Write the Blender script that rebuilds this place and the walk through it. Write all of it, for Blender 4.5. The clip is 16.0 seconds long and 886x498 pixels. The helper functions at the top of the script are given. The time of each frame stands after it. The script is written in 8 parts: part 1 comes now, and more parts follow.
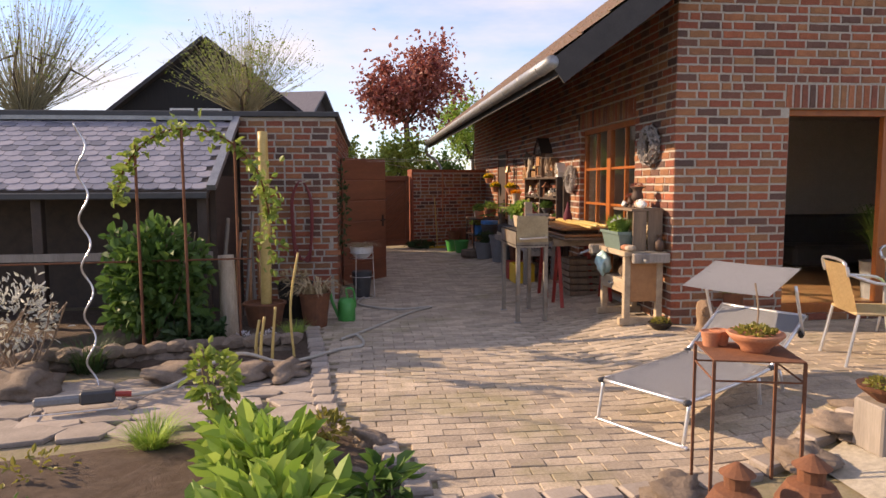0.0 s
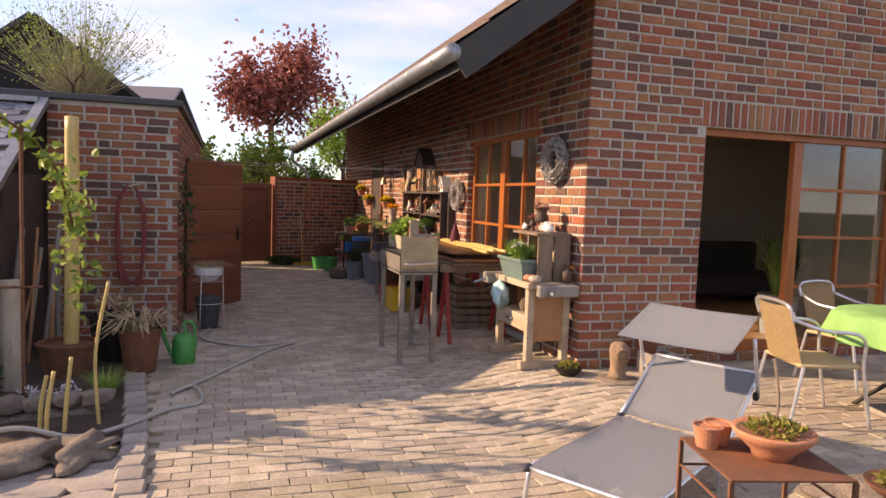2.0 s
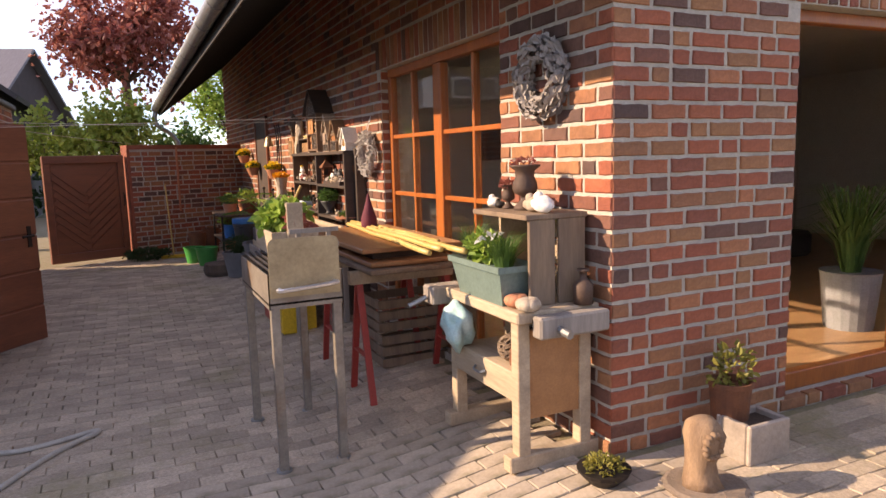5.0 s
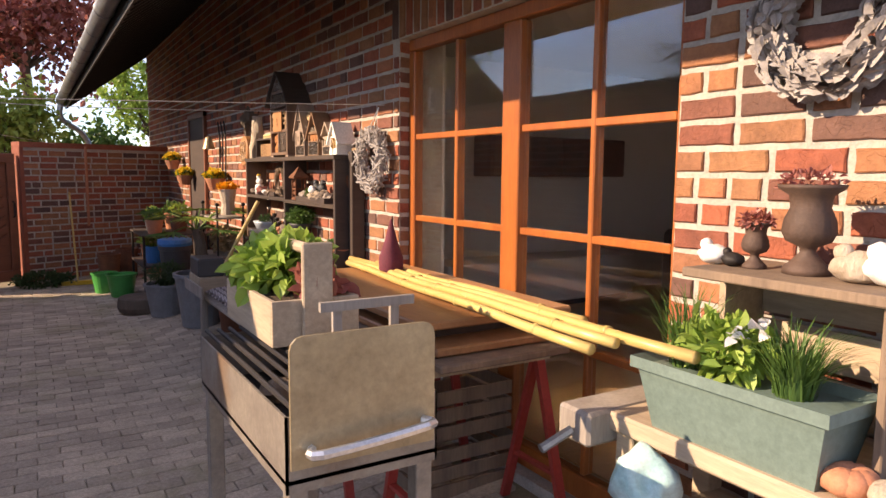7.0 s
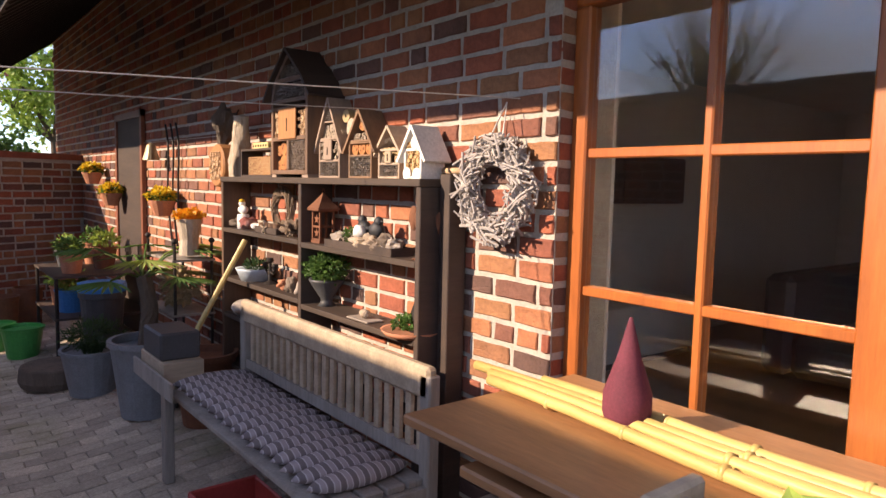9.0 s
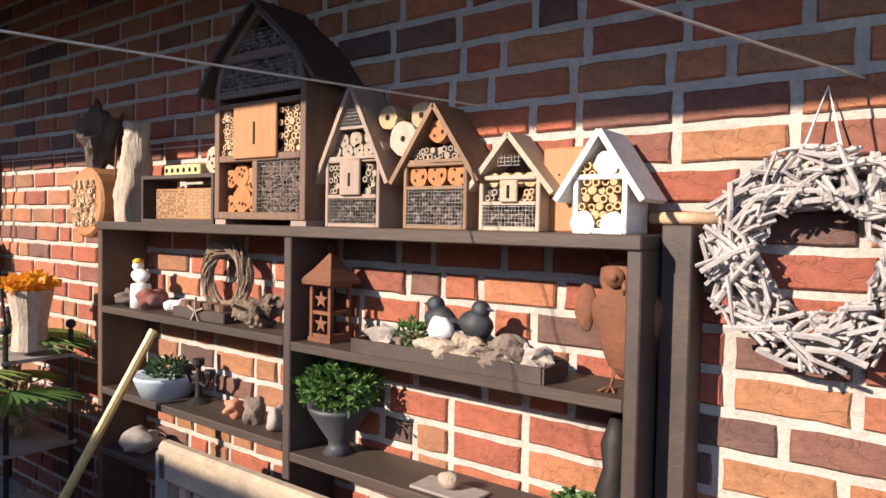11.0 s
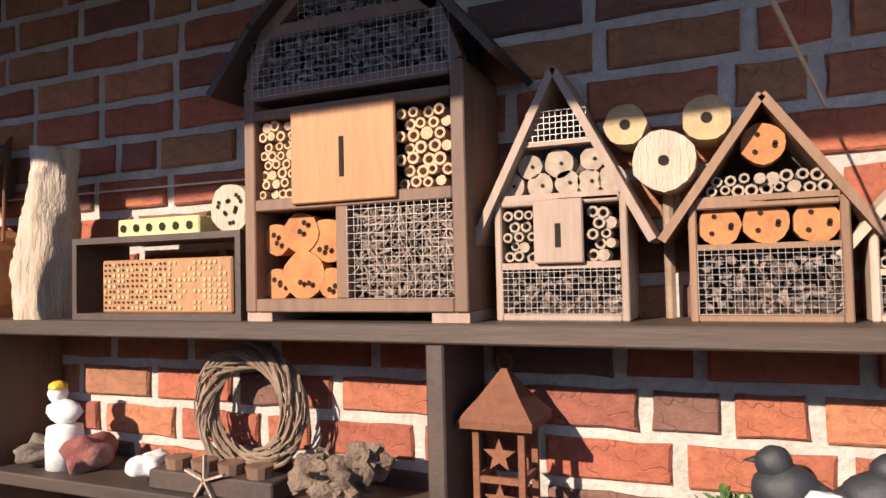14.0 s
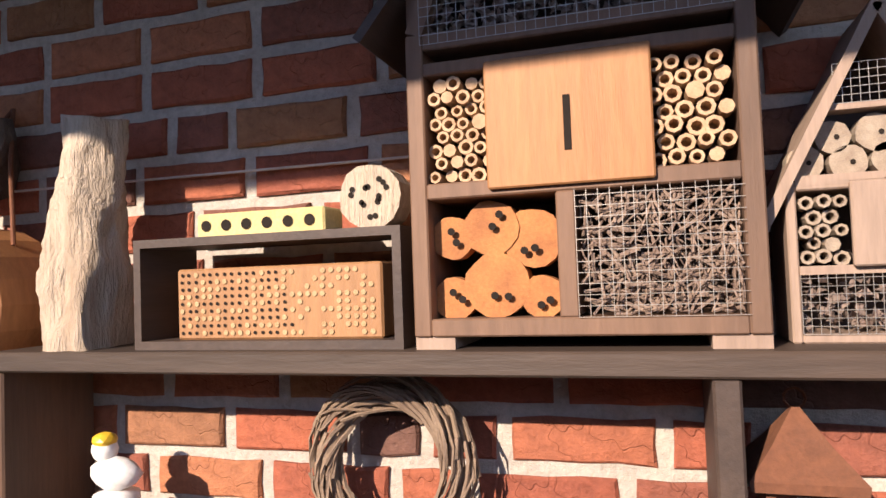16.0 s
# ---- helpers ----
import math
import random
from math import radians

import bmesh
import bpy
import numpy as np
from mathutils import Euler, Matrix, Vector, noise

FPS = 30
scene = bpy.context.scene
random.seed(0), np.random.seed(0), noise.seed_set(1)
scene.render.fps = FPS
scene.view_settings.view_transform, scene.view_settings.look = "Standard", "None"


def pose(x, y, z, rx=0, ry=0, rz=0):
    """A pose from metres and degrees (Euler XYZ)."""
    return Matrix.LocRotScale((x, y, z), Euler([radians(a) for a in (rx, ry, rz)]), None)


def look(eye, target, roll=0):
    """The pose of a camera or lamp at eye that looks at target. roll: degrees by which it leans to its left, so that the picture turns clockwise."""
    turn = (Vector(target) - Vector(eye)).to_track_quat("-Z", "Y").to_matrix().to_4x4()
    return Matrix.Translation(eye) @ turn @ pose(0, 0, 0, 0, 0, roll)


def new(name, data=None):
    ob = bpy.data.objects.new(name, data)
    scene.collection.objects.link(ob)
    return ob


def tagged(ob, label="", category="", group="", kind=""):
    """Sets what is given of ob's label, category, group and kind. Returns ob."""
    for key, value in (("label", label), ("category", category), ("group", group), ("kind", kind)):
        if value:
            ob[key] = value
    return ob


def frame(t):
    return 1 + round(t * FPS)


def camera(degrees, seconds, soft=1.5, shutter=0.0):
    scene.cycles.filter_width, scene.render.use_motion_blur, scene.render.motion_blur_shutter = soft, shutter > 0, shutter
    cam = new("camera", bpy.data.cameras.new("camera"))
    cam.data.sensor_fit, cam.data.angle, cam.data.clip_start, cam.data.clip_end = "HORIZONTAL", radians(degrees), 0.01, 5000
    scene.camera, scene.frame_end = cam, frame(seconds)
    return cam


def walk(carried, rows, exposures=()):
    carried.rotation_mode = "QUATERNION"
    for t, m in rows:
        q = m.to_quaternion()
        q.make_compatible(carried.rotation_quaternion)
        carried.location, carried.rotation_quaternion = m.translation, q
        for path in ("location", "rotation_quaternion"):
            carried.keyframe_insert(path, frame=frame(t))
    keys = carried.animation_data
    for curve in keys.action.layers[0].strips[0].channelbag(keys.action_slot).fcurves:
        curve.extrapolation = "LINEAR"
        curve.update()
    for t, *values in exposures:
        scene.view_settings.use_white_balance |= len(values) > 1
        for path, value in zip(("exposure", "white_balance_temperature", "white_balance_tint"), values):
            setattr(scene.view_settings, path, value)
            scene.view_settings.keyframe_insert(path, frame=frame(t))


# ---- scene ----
cam = camera(66.3, 16.0)
PATH = [
    (0, (-3.037, -6.443, 1.411), (-2.812, -4.465, 1.217), -0.3),
    (0.5, (-3.096, -6.126, 1.46), (-2.753, -4.166, 1.259), -0.0),
    (1, (-3.039, -5.821, 1.499), (-2.527, -3.9, 1.279), 0.2),
    (1.5, (-3.03, -5.475, 1.489), (-2.374, -3.604, 1.225), 0.6),
    (2, (-2.922, -5.167, 1.419), (-2.312, -3.269, 1.267), 2.0),
    (2.5, (-2.793, -4.73, 1.433), (-2.2, -2.829, 1.247), -2.1),
    (3, (-2.604, -4.289, 1.438), (-1.937, -2.41, 1.276), -2.6),
    (3.5, (-2.396, -3.853, 1.421), (-1.64, -2.007, 1.275), -0.8),
    (3.7, (-2.34, -3.696, 1.41), (-1.585, -1.85, 1.266), -0.8),
    (5.8, (-1.866, -1.686, 1.426), (-0.944, 0.059, 1.101), -1.0),
    (6, (-1.859, -1.509, 1.449), (-0.893, 0.217, 1.153), -0.2),
    (6.5, (-1.866, -1.013, 1.432), (-0.833, 0.681, 1.178), 0.3),
    (7, (-1.842, -0.537, 1.383), (-0.808, 1.161, 1.159), 0.5),
    (7.5, (-1.836, -0.052, 1.432), (-0.804, 1.648, 1.226), 0.6),
    (8, (-1.855, 0.419, 1.435), (-0.794, 2.103, 1.239), 0.6),
    (10.3, (-1.531, 2.6, 1.53), (-0.023, 3.907, 1.393), 1.9),
    (10.5, (-1.525, 2.738, 1.534), (0.01, 4.015, 1.416), 1.7),
    (11, (-1.439, 3.039, 1.503), (0.165, 4.232, 1.43), 1.1),
    (11.5, (-1.338, 3.292, 1.533), (0.335, 4.386, 1.494), 0.3),
    (12, (-1.303, 3.493, 1.521), (0.425, 4.501, 1.51), -0.3),
    (12.5, (-1.247, 3.699, 1.543), (0.525, 4.625, 1.562), -0.5),
    (13, (-1.124, 3.848, 1.547), (0.675, 4.72, 1.591), -0.6),
    (13.5, (-1.096, 3.984, 1.549), (0.725, 4.81, 1.604), -0.8),
    (14, (-1.118, 4.088, 1.565), (0.719, 4.877, 1.637), -1.3),
    (14.5, (-1.133, 4.2, 1.561), (0.715, 4.963, 1.633), -2.1),
    (15, (-1.133, 4.325, 1.554), (0.731, 5.049, 1.617), -2.9),
    (15.5, (-1.085, 4.466, 1.547), (0.794, 5.148, 1.621), -3.6),
    (16, (-0.983, 4.575, 1.583), (0.927, 5.165, 1.66), -2.1),
]
walk(cam, [(t, look(eye, target, roll)) for t, eye, target, roll in PATH], ((0.0, 1.45, 7900, 20), (2.5, 1.62, 7900, 22), (3.7, 1.66, 7800, 22), (6.0, 1.85, 7500, 22), (8.2, 1.85, 7300, 22), (11.0, 1.85, 5900, 14), (16.0, 1.8, 6200, 20)))

# ---- sky, sun ----
SUN_WAY = Vector((1.0, -0.37, -0.505)).normalized()
world = bpy.data.worlds.new("sky")
scene.world = world
world.use_nodes = True
wn, wl = world.node_tree.nodes, world.node_tree.links
sky = wn.new("ShaderNodeTexSky")
sky.sky_type, sky.sun_disc = "NISHITA", False
sky.sun_elevation = math.asin(-SUN_WAY.z)
sky.sun_rotation = math.atan2(-SUN_WAY.x, -SUN_WAY.y)
sky.dust_density, sky.ozone_density = 0.1, 3.0
wtc = wn.new("ShaderNodeTexCoord")
wmap = wn.new("ShaderNodeMapping")
wmap.inputs["Scale"].default_value = (1.2, 1.2, 4.5)
cloud = wn.new("ShaderNodeTexNoise")
cloud.inputs["Scale"].default_value, cloud.inputs["Detail"].default_value, cloud.inputs["Roughness"].default_value = 1.7, 8, 0.58
cramp = wn.new("ShaderNodeValToRGB")
cramp.color_ramp.elements[0].position, cramp.color_ramp.elements[1].position = 0.36, 0.68
cmix = wn.new("ShaderNodeMix")
cmix.data_type = "RGBA"
cmix.inputs["B"].default_value = (2.05, 2.15, 2.45, 1)
wl.new(wtc.outputs["Generated"], wmap.inputs["Vector"])
wl.new(wmap.outputs["Vector"], cloud.inputs["Vector"])
wl.new(cloud.outputs["Fac"], cramp.inputs["Fac"])
wl.new(cramp.outputs["Color"], cmix.inputs["Factor"])
dim = wn.new("ShaderNodeMix")
dim.data_type, dim.blend_type = "RGBA", "MULTIPLY"
dim.inputs["Factor"].default_value, dim.inputs["B"].default_value = 1.0, (0.42, 0.48, 0.6, 1)
wl.new(sky.outputs["Color"], dim.inputs["A"])
wl.new(dim.outputs["Result"], cmix.inputs["A"])
wl.new(cmix.outputs["Result"], wn["Background"].inputs["Color"])
wn["Background"].inputs["Strength"].default_value = 0.168
sun = new("sun", bpy.data.lights.new("sun", "SUN"))
sun.data.energy, sun.data.angle, sun.data.color = 2.65, radians(0.6), (1.0, 0.83, 0.61)
sun.matrix_world = look((-20, 16, 12), Vector((-20, 16, 12)) + SUN_WAY)


# ---- materials ----
def material(name, rough=0.7, metal=0.0):
    m = bpy.data.materials.new(name)
    m.use_nodes = True
    b = m.node_tree.nodes["Principled BSDF"]
    b.inputs["Roughness"].default_value, b.inputs["Metallic"].default_value = rough, metal
    return m, m.node_tree.nodes, m.node_tree.links, b


def noise_node(n, l, scale, detail=6, rough=0.6, stretch=(1, 1, 1), coord="Object"):
    tc, mp, tx = n.new("ShaderNodeTexCoord"), n.new("ShaderNodeMapping"), n.new("ShaderNodeTexNoise")
    mp.inputs["Scale"].default_value = stretch
    tx.inputs["Scale"].default_value, tx.inputs["Detail"].default_value, tx.inputs["Roughness"].default_value = scale, detail, rough
    l.new(tc.outputs[coord], mp.inputs["Vector"])
    l.new(mp.outputs["Vector"], tx.inputs["Vector"])
    return tx


def mix_node(n, l, fac, a, b, blend="MIX"):
    x = n.new("ShaderNodeMix")
    x.data_type, x.blend_type = "RGBA", blend
    for sock, v in (("Factor", fac), ("A", a), ("B", b)):
        if isinstance(v, bpy.types.NodeSocket):
            l.new(v, x.inputs[sock])
        elif sock == "Factor":
            x.inputs[sock].default_value = v
        else:
            x.inputs[sock].default_value = (*v, 1)
    return x.outputs["Result"]


def ramp_node(n, l, src, stops):
    r = n.new("ShaderNodeValToRGB")
    e = r.color_ramp.elements
    while len(e) < len(stops):
        e.new(0.5)
    for k, (p, c) in enumerate(stops):
        e[k].position, e[k].color = p, (*c, 1)
    l.new(src, r.inputs["Fac"])
    return r.outputs["Color"]


def rough_mat(name, a, b, scale=8.0, rough=0.75, metal=0.0, bump=0.3, dist=0.004, spot=None, stretch=(1, 1, 1), vary=0.0, coord="Object"):
    """Two tones by a coarse noise, fine grain over it, a relief, and stains; vary: lightness by object."""
    m, n, l, p = material(name, rough, metal)
    big = noise_node(n, l, scale, 5, 0.6, stretch, coord)
    fine = noise_node(n, l, scale * 9, 4, 0.7, stretch, coord)
    k = ramp_node(n, l, big.outputs["Fac"], [(0.3, (0, 0, 0)), (0.7, (1, 1, 1))])
    col = mix_node(n, l, k, a, b)
    g = ramp_node(n, l, fine.outputs["Fac"], [(0.25, (0.68, 0.68, 0.68)), (0.75, (1.2, 1.2, 1.2))])
    col = mix_node(n, l, 0.7, col, g, "MULTIPLY")
    if spot:
        st = noise_node(n, l, scale * 0.45, 7, 0.65, coord=coord)
        sk = ramp_node(n, l, st.outputs["Fac"], [(0.52, (0, 0, 0)), (0.66, (0.8, 0.8, 0.8))])
        col = mix_node(n, l, sk, col, spot)
    if vary:
        oi = n.new("ShaderNodeObjectInfo")
        vv = ramp_node(n, l, oi.outputs["Random"], [(0, (1 - vary,) * 3), (1, (1 + vary,) * 3)])
        col = mix_node(n, l, 1.0, col, vv, "MULTIPLY")
    l.new(col, p.inputs["Base Color"])
    if bump:
        bp = n.new("ShaderNodeBump")
        bp.inputs["Strength"].default_value, bp.inputs["Distance"].default_value = bump, dist
        l.new(fine.outputs["Fac"], bp.inputs["Height"])
        l.new(bp.outputs["Normal"], p.inputs["Normal"])
    return m


def wood_mat(name, a, b, rough=0.6, axis="z", scale=9.0, bump=0.35):
    s = {"x": (0.12, 1, 1), "y": (1, 0.12, 1), "z": (1, 1, 0.12)}[axis]
    return rough_mat(name, a, b, scale, rough, 0, bump, 0.003, None, s)


def brick_mat(name, use_island):
    m, n, l, p = material(name, 0.82)
    if use_island:
        geo = n.new("ShaderNodeNewGeometry")
        rnd = geo.outputs["Random Per Island"]
    else:
        rnd = n.new("ShaderNodeObjectInfo").outputs["Random"]
    tone = ramp_node(n, l, rnd, [(0.0, (0.10, 0.06, 0.052)), (0.13, (0.17, 0.085, 0.062)), (0.3, (0.28, 0.085, 0.05)), (0.55, (0.37, 0.11, 0.056)), (0.7, (0.29, 0.135, 0.07)), (0.85, (0.33, 0.16, 0.075)), (1.0, (0.43, 0.165, 0.08))])
    big = noise_node(n, l, 9, 6, 0.65)
    fine = noise_node(n, l, 70, 5, 0.7)
    g = ramp_node(n, l, big.outputs["Fac"], [(0.25, (0.6, 0.58, 0.58)), (0.75, (1.3, 1.25, 1.2))])
    col = mix_node(n, l, 0.85, tone, g, "MULTIPLY")
    g2 = ramp_node(n, l, fine.outputs["Fac"], [(0.3, (0.72, 0.7, 0.7)), (0.7, (1.15, 1.15, 1.15))])
    col = mix_node(n, l, 0.7, col, g2, "MULTIPLY")
    l.new(col, p.inputs["Base Color"])
    crease = n.new("ShaderNodeTexVoronoi")
    crease.feature = "DISTANCE_TO_EDGE"
    crease.inputs["Scale"].default_value = 8
    bend = noise_node(n, l, 7, 3, 0.6)
    ctc = n.new("ShaderNodeTexCoord")
    l.new(mix_node(n, l, 0.6, ctc.outputs["Object"], bend.outputs["Color"]), crease.inputs["Vector"])
    fold = ramp_node(n, l, crease.outputs["Distance"], [(0.0, (0.55, 0.55, 0.55)), (0.03, (1, 1, 1))])
    add = n.new("ShaderNodeMath")
    add.operation = "ADD"
    l.new(fine.outputs["Fac"], add.inputs[0])
    l.new(fold, add.inputs[1])
    bp = n.new("ShaderNodeBump")
    bp.inputs["Strength"].default_value, bp.inputs["Distance"].default_value = 0.6, 0.008
    l.new(add.outputs[0], bp.inputs["Height"])
    l.new(bp.outputs["Normal"], p.inputs["Normal"])
    return m


BRICK, BRICK_J = brick_mat("brick", False), brick_mat("brick_joined", True)
MORTAR = rough_mat("mortar", (0.52, 0.475, 0.41), (0.38, 0.345, 0.30), 9, 0.95, bump=0.9, dist=0.006)
PAVER = rough_mat("paver", (0.48, 0.40, 0.31), (0.35, 0.285, 0.225), 5, 0.85, bump=0.6, dist=0.006, spot=(0.11, 0.115, 0.045), vary=0.22)
JOINT = rough_mat("joint_sand", (0.27, 0.22, 0.16), (0.20, 0.18, 0.09), 6, 0.95, bump=0.8, dist=0.01)
SOIL = rough_mat("soil", (0.10, 0.065, 0.045), (0.16, 0.11, 0.08), 14, 0.98, bump=1.0, dist=0.03)
LAWN = rough_mat("far_ground", (0.10, 0.12, 0.05), (0.14, 0.13, 0.07), 1.5, 0.98)
FLAG = rough_mat("flagstone", (0.40, 0.34, 0.29), (0.26, 0.22, 0.19), 4, 0.85, bump=0.6, dist=0.006, vary=0.2)
ROCK = rough_mat("rock", (0.28, 0.215, 0.165), (0.15, 0.115, 0.09), 7, 0.9, bump=0.9, dist=0.012, vary=0.2)
GRAVEL = rough_mat("gravel", (0.62, 0.56, 0.46), (0.42, 0.37, 0.29), 30, 0.95, bump=1.0, dist=0.01, vary=0.15)
TILE = rough_mat("roof_tile", (0.22, 0.135, 0.095), (0.135, 0.09, 0.07), 5, 0.8, vary=0.2, spot=(0.12, 0.11, 0.07))
SLATE = rough_mat("slate", (0.25, 0.25, 0.29), (0.17, 0.17, 0.21), 7, 0.45, vary=0.2)
ZINC = rough_mat("zinc", (0.36, 0.37, 0.38), (0.26, 0.27, 0.28), 6, 0.45, 0.7, 0.15)
ALU = rough_mat("aluminium", (0.78, 0.78, 0.79), (0.66, 0.66, 0.68), 12, 0.32, 0.8, 0.05)
DARKWOOD = wood_mat("dark_stained_wood", (0.075, 0.05, 0.038), (0.04, 0.028, 0.024), 0.6, "y")
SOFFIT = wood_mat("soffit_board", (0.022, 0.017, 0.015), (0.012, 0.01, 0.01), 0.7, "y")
ORANGE = wood_mat("orange_glazed_wood", (0.42, 0.13, 0.028), (0.30, 0.085, 0.02), 0.38)
DOORBROWN = wood_mat("brown_painted_boards", (0.24, 0.085, 0.045), (0.17, 0.06, 0.035), 0.45, "x")
PALEWOOD = wood_mat("weathered_pale_wood", (0.50, 0.39, 0.27), (0.32, 0.245, 0.17), 0.75, "y")
AGEDWOOD = wood_mat("aged_brown_wood", (0.27, 0.19, 0.125), (0.15, 0.105, 0.075), 0.8, "z")
GREYWOOD = wood_mat("grey_weathered_wood", (0.34, 0.30, 0.26), (0.22, 0.19, 0.165), 0.8, "z")
TABLEWOOD = wood_mat("oiled_table_wood", (0.42, 0.21, 0.09), (0.30, 0.14, 0.06), 0.45, "y")
FRESHWOOD = wood_mat("fresh_wood", (0.38, 0.20, 0.085), (0.29, 0.145, 0.06), 0.6, "z")
BAMBOO = wood_mat("bamboo", (0.62, 0.46, 0.17), (0.50, 0.34, 0.11), 0.4, "y")
CLOTH = rough_mat("grey_fabric", (0.40, 0.41, 0.44), (0.36, 0.37, 0.40), 60, 0.9, bump=0.2, dist=0.001)
CASTIRON = rough_mat("brown_cast_iron", (0.115, 0.07, 0.05), (0.075, 0.048, 0.038), 14, 0.7, 0.2, 0.4)
RUST = rough_mat("rust", (0.24, 0.095, 0.045), (0.14, 0.06, 0.035), 12, 0.85, 0.2, 0.5)
CLAY = rough_mat("terracotta", (0.52, 0.22, 0.12), (0.42, 0.17, 0.09), 9, 0.8)
RATTAN = rough_mat("rattan_weave", (0.62, 0.45, 0.24), (0.5, 0.35, 0.18), 40, 0.6, stretch=(1, 3, 1), bump=0.6)
WHITE = rough_mat("white_paint", (0.80, 0.79, 0.76), (0.72, 0.71, 0.68), 8, 0.6, bump=0.1)
PLASTER = rough_mat("plaster", (0.72, 0.70, 0.66), (0.66, 0.64, 0.60), 6, 0.9, bump=0.2)
PARQUET = wood_mat("parquet", (0.40, 0.24, 0.12), (0.32, 0.18, 0.09), 0.35, "x")
DARKGREY = rough_mat("anthracite_plastic", (0.06, 0.062, 0.068), (0.045, 0.047, 0.05), 10, 0.55, bump=0.1)
MIDGREY = rough_mat("grey_stoneware", (0.22, 0.23, 0.25), (0.17, 0.18, 0.19), 9, 0.6, bump=0.1)
BLACKIRON = rough_mat("black_iron", (0.025, 0.024, 0.024), (0.04, 0.03, 0.026), 15, 0.6, 0.5, 0.3)
BRASS = rough_mat("aged_steel_sheet", (0.46, 0.37, 0.23), (0.31, 0.235, 0.14), 5, 0.42, 0.5, 0.2, spot=(0.25, 0.17, 0.09))
STEEL = rough_mat("weathered_grey_steel", (0.33, 0.29, 0.24), (0.21, 0.18, 0.155), 6, 0.5, 0.4, 0.2, spot=(0.2, 0.12, 0.07))
GREENPL = rough_mat("green_plastic", (0.05, 0.33, 0.07), (0.04, 0.27, 0.06), 6, 0.4, bump=0.05)
PLANTER = rough_mat("grey_green_plastic", (0.15, 0.215, 0.19), (0.12, 0.175, 0.155), 6, 0.5, bump=0.05)
YELLOWPL = rough_mat("yellow_plastic", (0.75, 0.48, 0.03), (0.68, 0.42, 0.03), 6, 0.4, bump=0.05)
REDPL = rough_mat("red_plastic", (0.40, 0.05, 0.04), (0.32, 0.04, 0.03), 6, 0.45, bump=0.05)
BLUEPL = rough_mat("blue_plastic", (0.03, 0.20, 0.50), (0.03, 0.16, 0.42), 6, 0.45, bump=0.05)
HOSE = rough_mat("hose_rubber", (0.46, 0.43, 0.38), (0.36, 0.34, 0.30), 20, 0.5, bump=0.05)
HOSERED = rough_mat("red_hose_rubber", (0.25, 0.05, 0.05), (0.20, 0.04, 0.04), 20, 0.5, bump=0.05)
TABLECLOTH = rough_mat("green_tablecloth", (0.24, 0.46, 0.14), (0.20, 0.40, 0.12), 30, 0.85, bump=0.2)
BARKDARK = rough_mat("bark", (0.16, 0.12, 0.09), (0.09, 0.07, 0.055), 10, 0.95, bump=1.0, dist=0.012, stretch=(1, 1, 0.25))
STUMP = rough_mat("carved_stump_wood", (0.36, 0.24, 0.15), (0.2, 0.125, 0.08), 14, 0.85, bump=0.8, dist=0.01, stretch=(1, 1, 0.3))
SHOOT = rough_mat("young_bark", (0.40, 0.37, 0.22), (0.28, 0.25, 0.16), 10, 0.9)
DRIFT = rough_mat("driftwood", (0.62, 0.53, 0.42), (0.36, 0.27, 0.19), 12, 0.85, bump=1.0, dist=0.01, stretch=(1, 1, 0.2))
WICKER = rough_mat("bleached_wicker", (0.46, 0.42, 0.40), (0.29, 0.265, 0.25), 25, 0.85, bump=0.4, vary=0.1)
TWIG = rough_mat("brown_twig", (0.30, 0.22, 0.15), (0.20, 0.14, 0.10), 25, 0.85, bump=0.4)
DRYLEAF = rough_mat("dry_leaf", (0.46, 0.36, 0.20), (0.32, 0.22, 0.13), 12, 0.85)
GLASSDARK, gn_, gl_, gp_ = material("window_glass", 0.02)
gp_.inputs["Base Color"].default_value = (0.9, 0.93, 0.92, 1)
gp_.inputs["Transmission Weight"].default_value = 1.0
gp_.inputs["IOR"].default_value = 1.55


def leaf_mat(name, a, b):
    m, n, l, p = material(name, 0.55)
    g = n.new("ShaderNodeNewGeometry")
    c = mix_node(n, l, g.outputs["Random Per Island"], a, b)
    l.new(c, p.inputs["Base Color"])
    tr = n.new("ShaderNodeBsdfTranslucent")
    l.new(c, tr.inputs["Color"])
    mx = n.new("ShaderNodeMixShader")
    mx.inputs["Fac"].default_value = 0.35
    l.new(p.outputs[0], mx.inputs[1])
    l.new(tr.outputs[0], mx.inputs[2])
    l.new(mx.outputs[0], n["Material Output"].inputs["Surface"])
    return m


LEAF = leaf_mat("leaf_green", (0.05, 0.12, 0.025), (0.12, 0.22, 0.05))
LEAFY = leaf_mat("leaf_spring", (0.20, 0.30, 0.05), (0.32, 0.38, 0.09))
LEAFBR = leaf_mat("leaf_bright", (0.20, 0.34, 0.05), (0.38, 0.50, 0.11))
LEAFDK = leaf_mat("leaf_dark", (0.025, 0.06, 0.02), (0.06, 0.11, 0.035))
LEAFRED = leaf_mat("leaf_copper", (0.26, 0.07, 0.065), (0.50, 0.21, 0.16))
LEAFSILV = leaf_mat("leaf_silver", (0.40, 0.42, 0.38), (0.55, 0.55, 0.50))
MOSS = leaf_mat("moss", (0.20, 0.20, 0.04), (0.32, 0.28, 0.06))
FLOWERY = leaf_mat("yellow_petals", (0.75, 0.50, 0.02), (0.80, 0.60, 0.05))
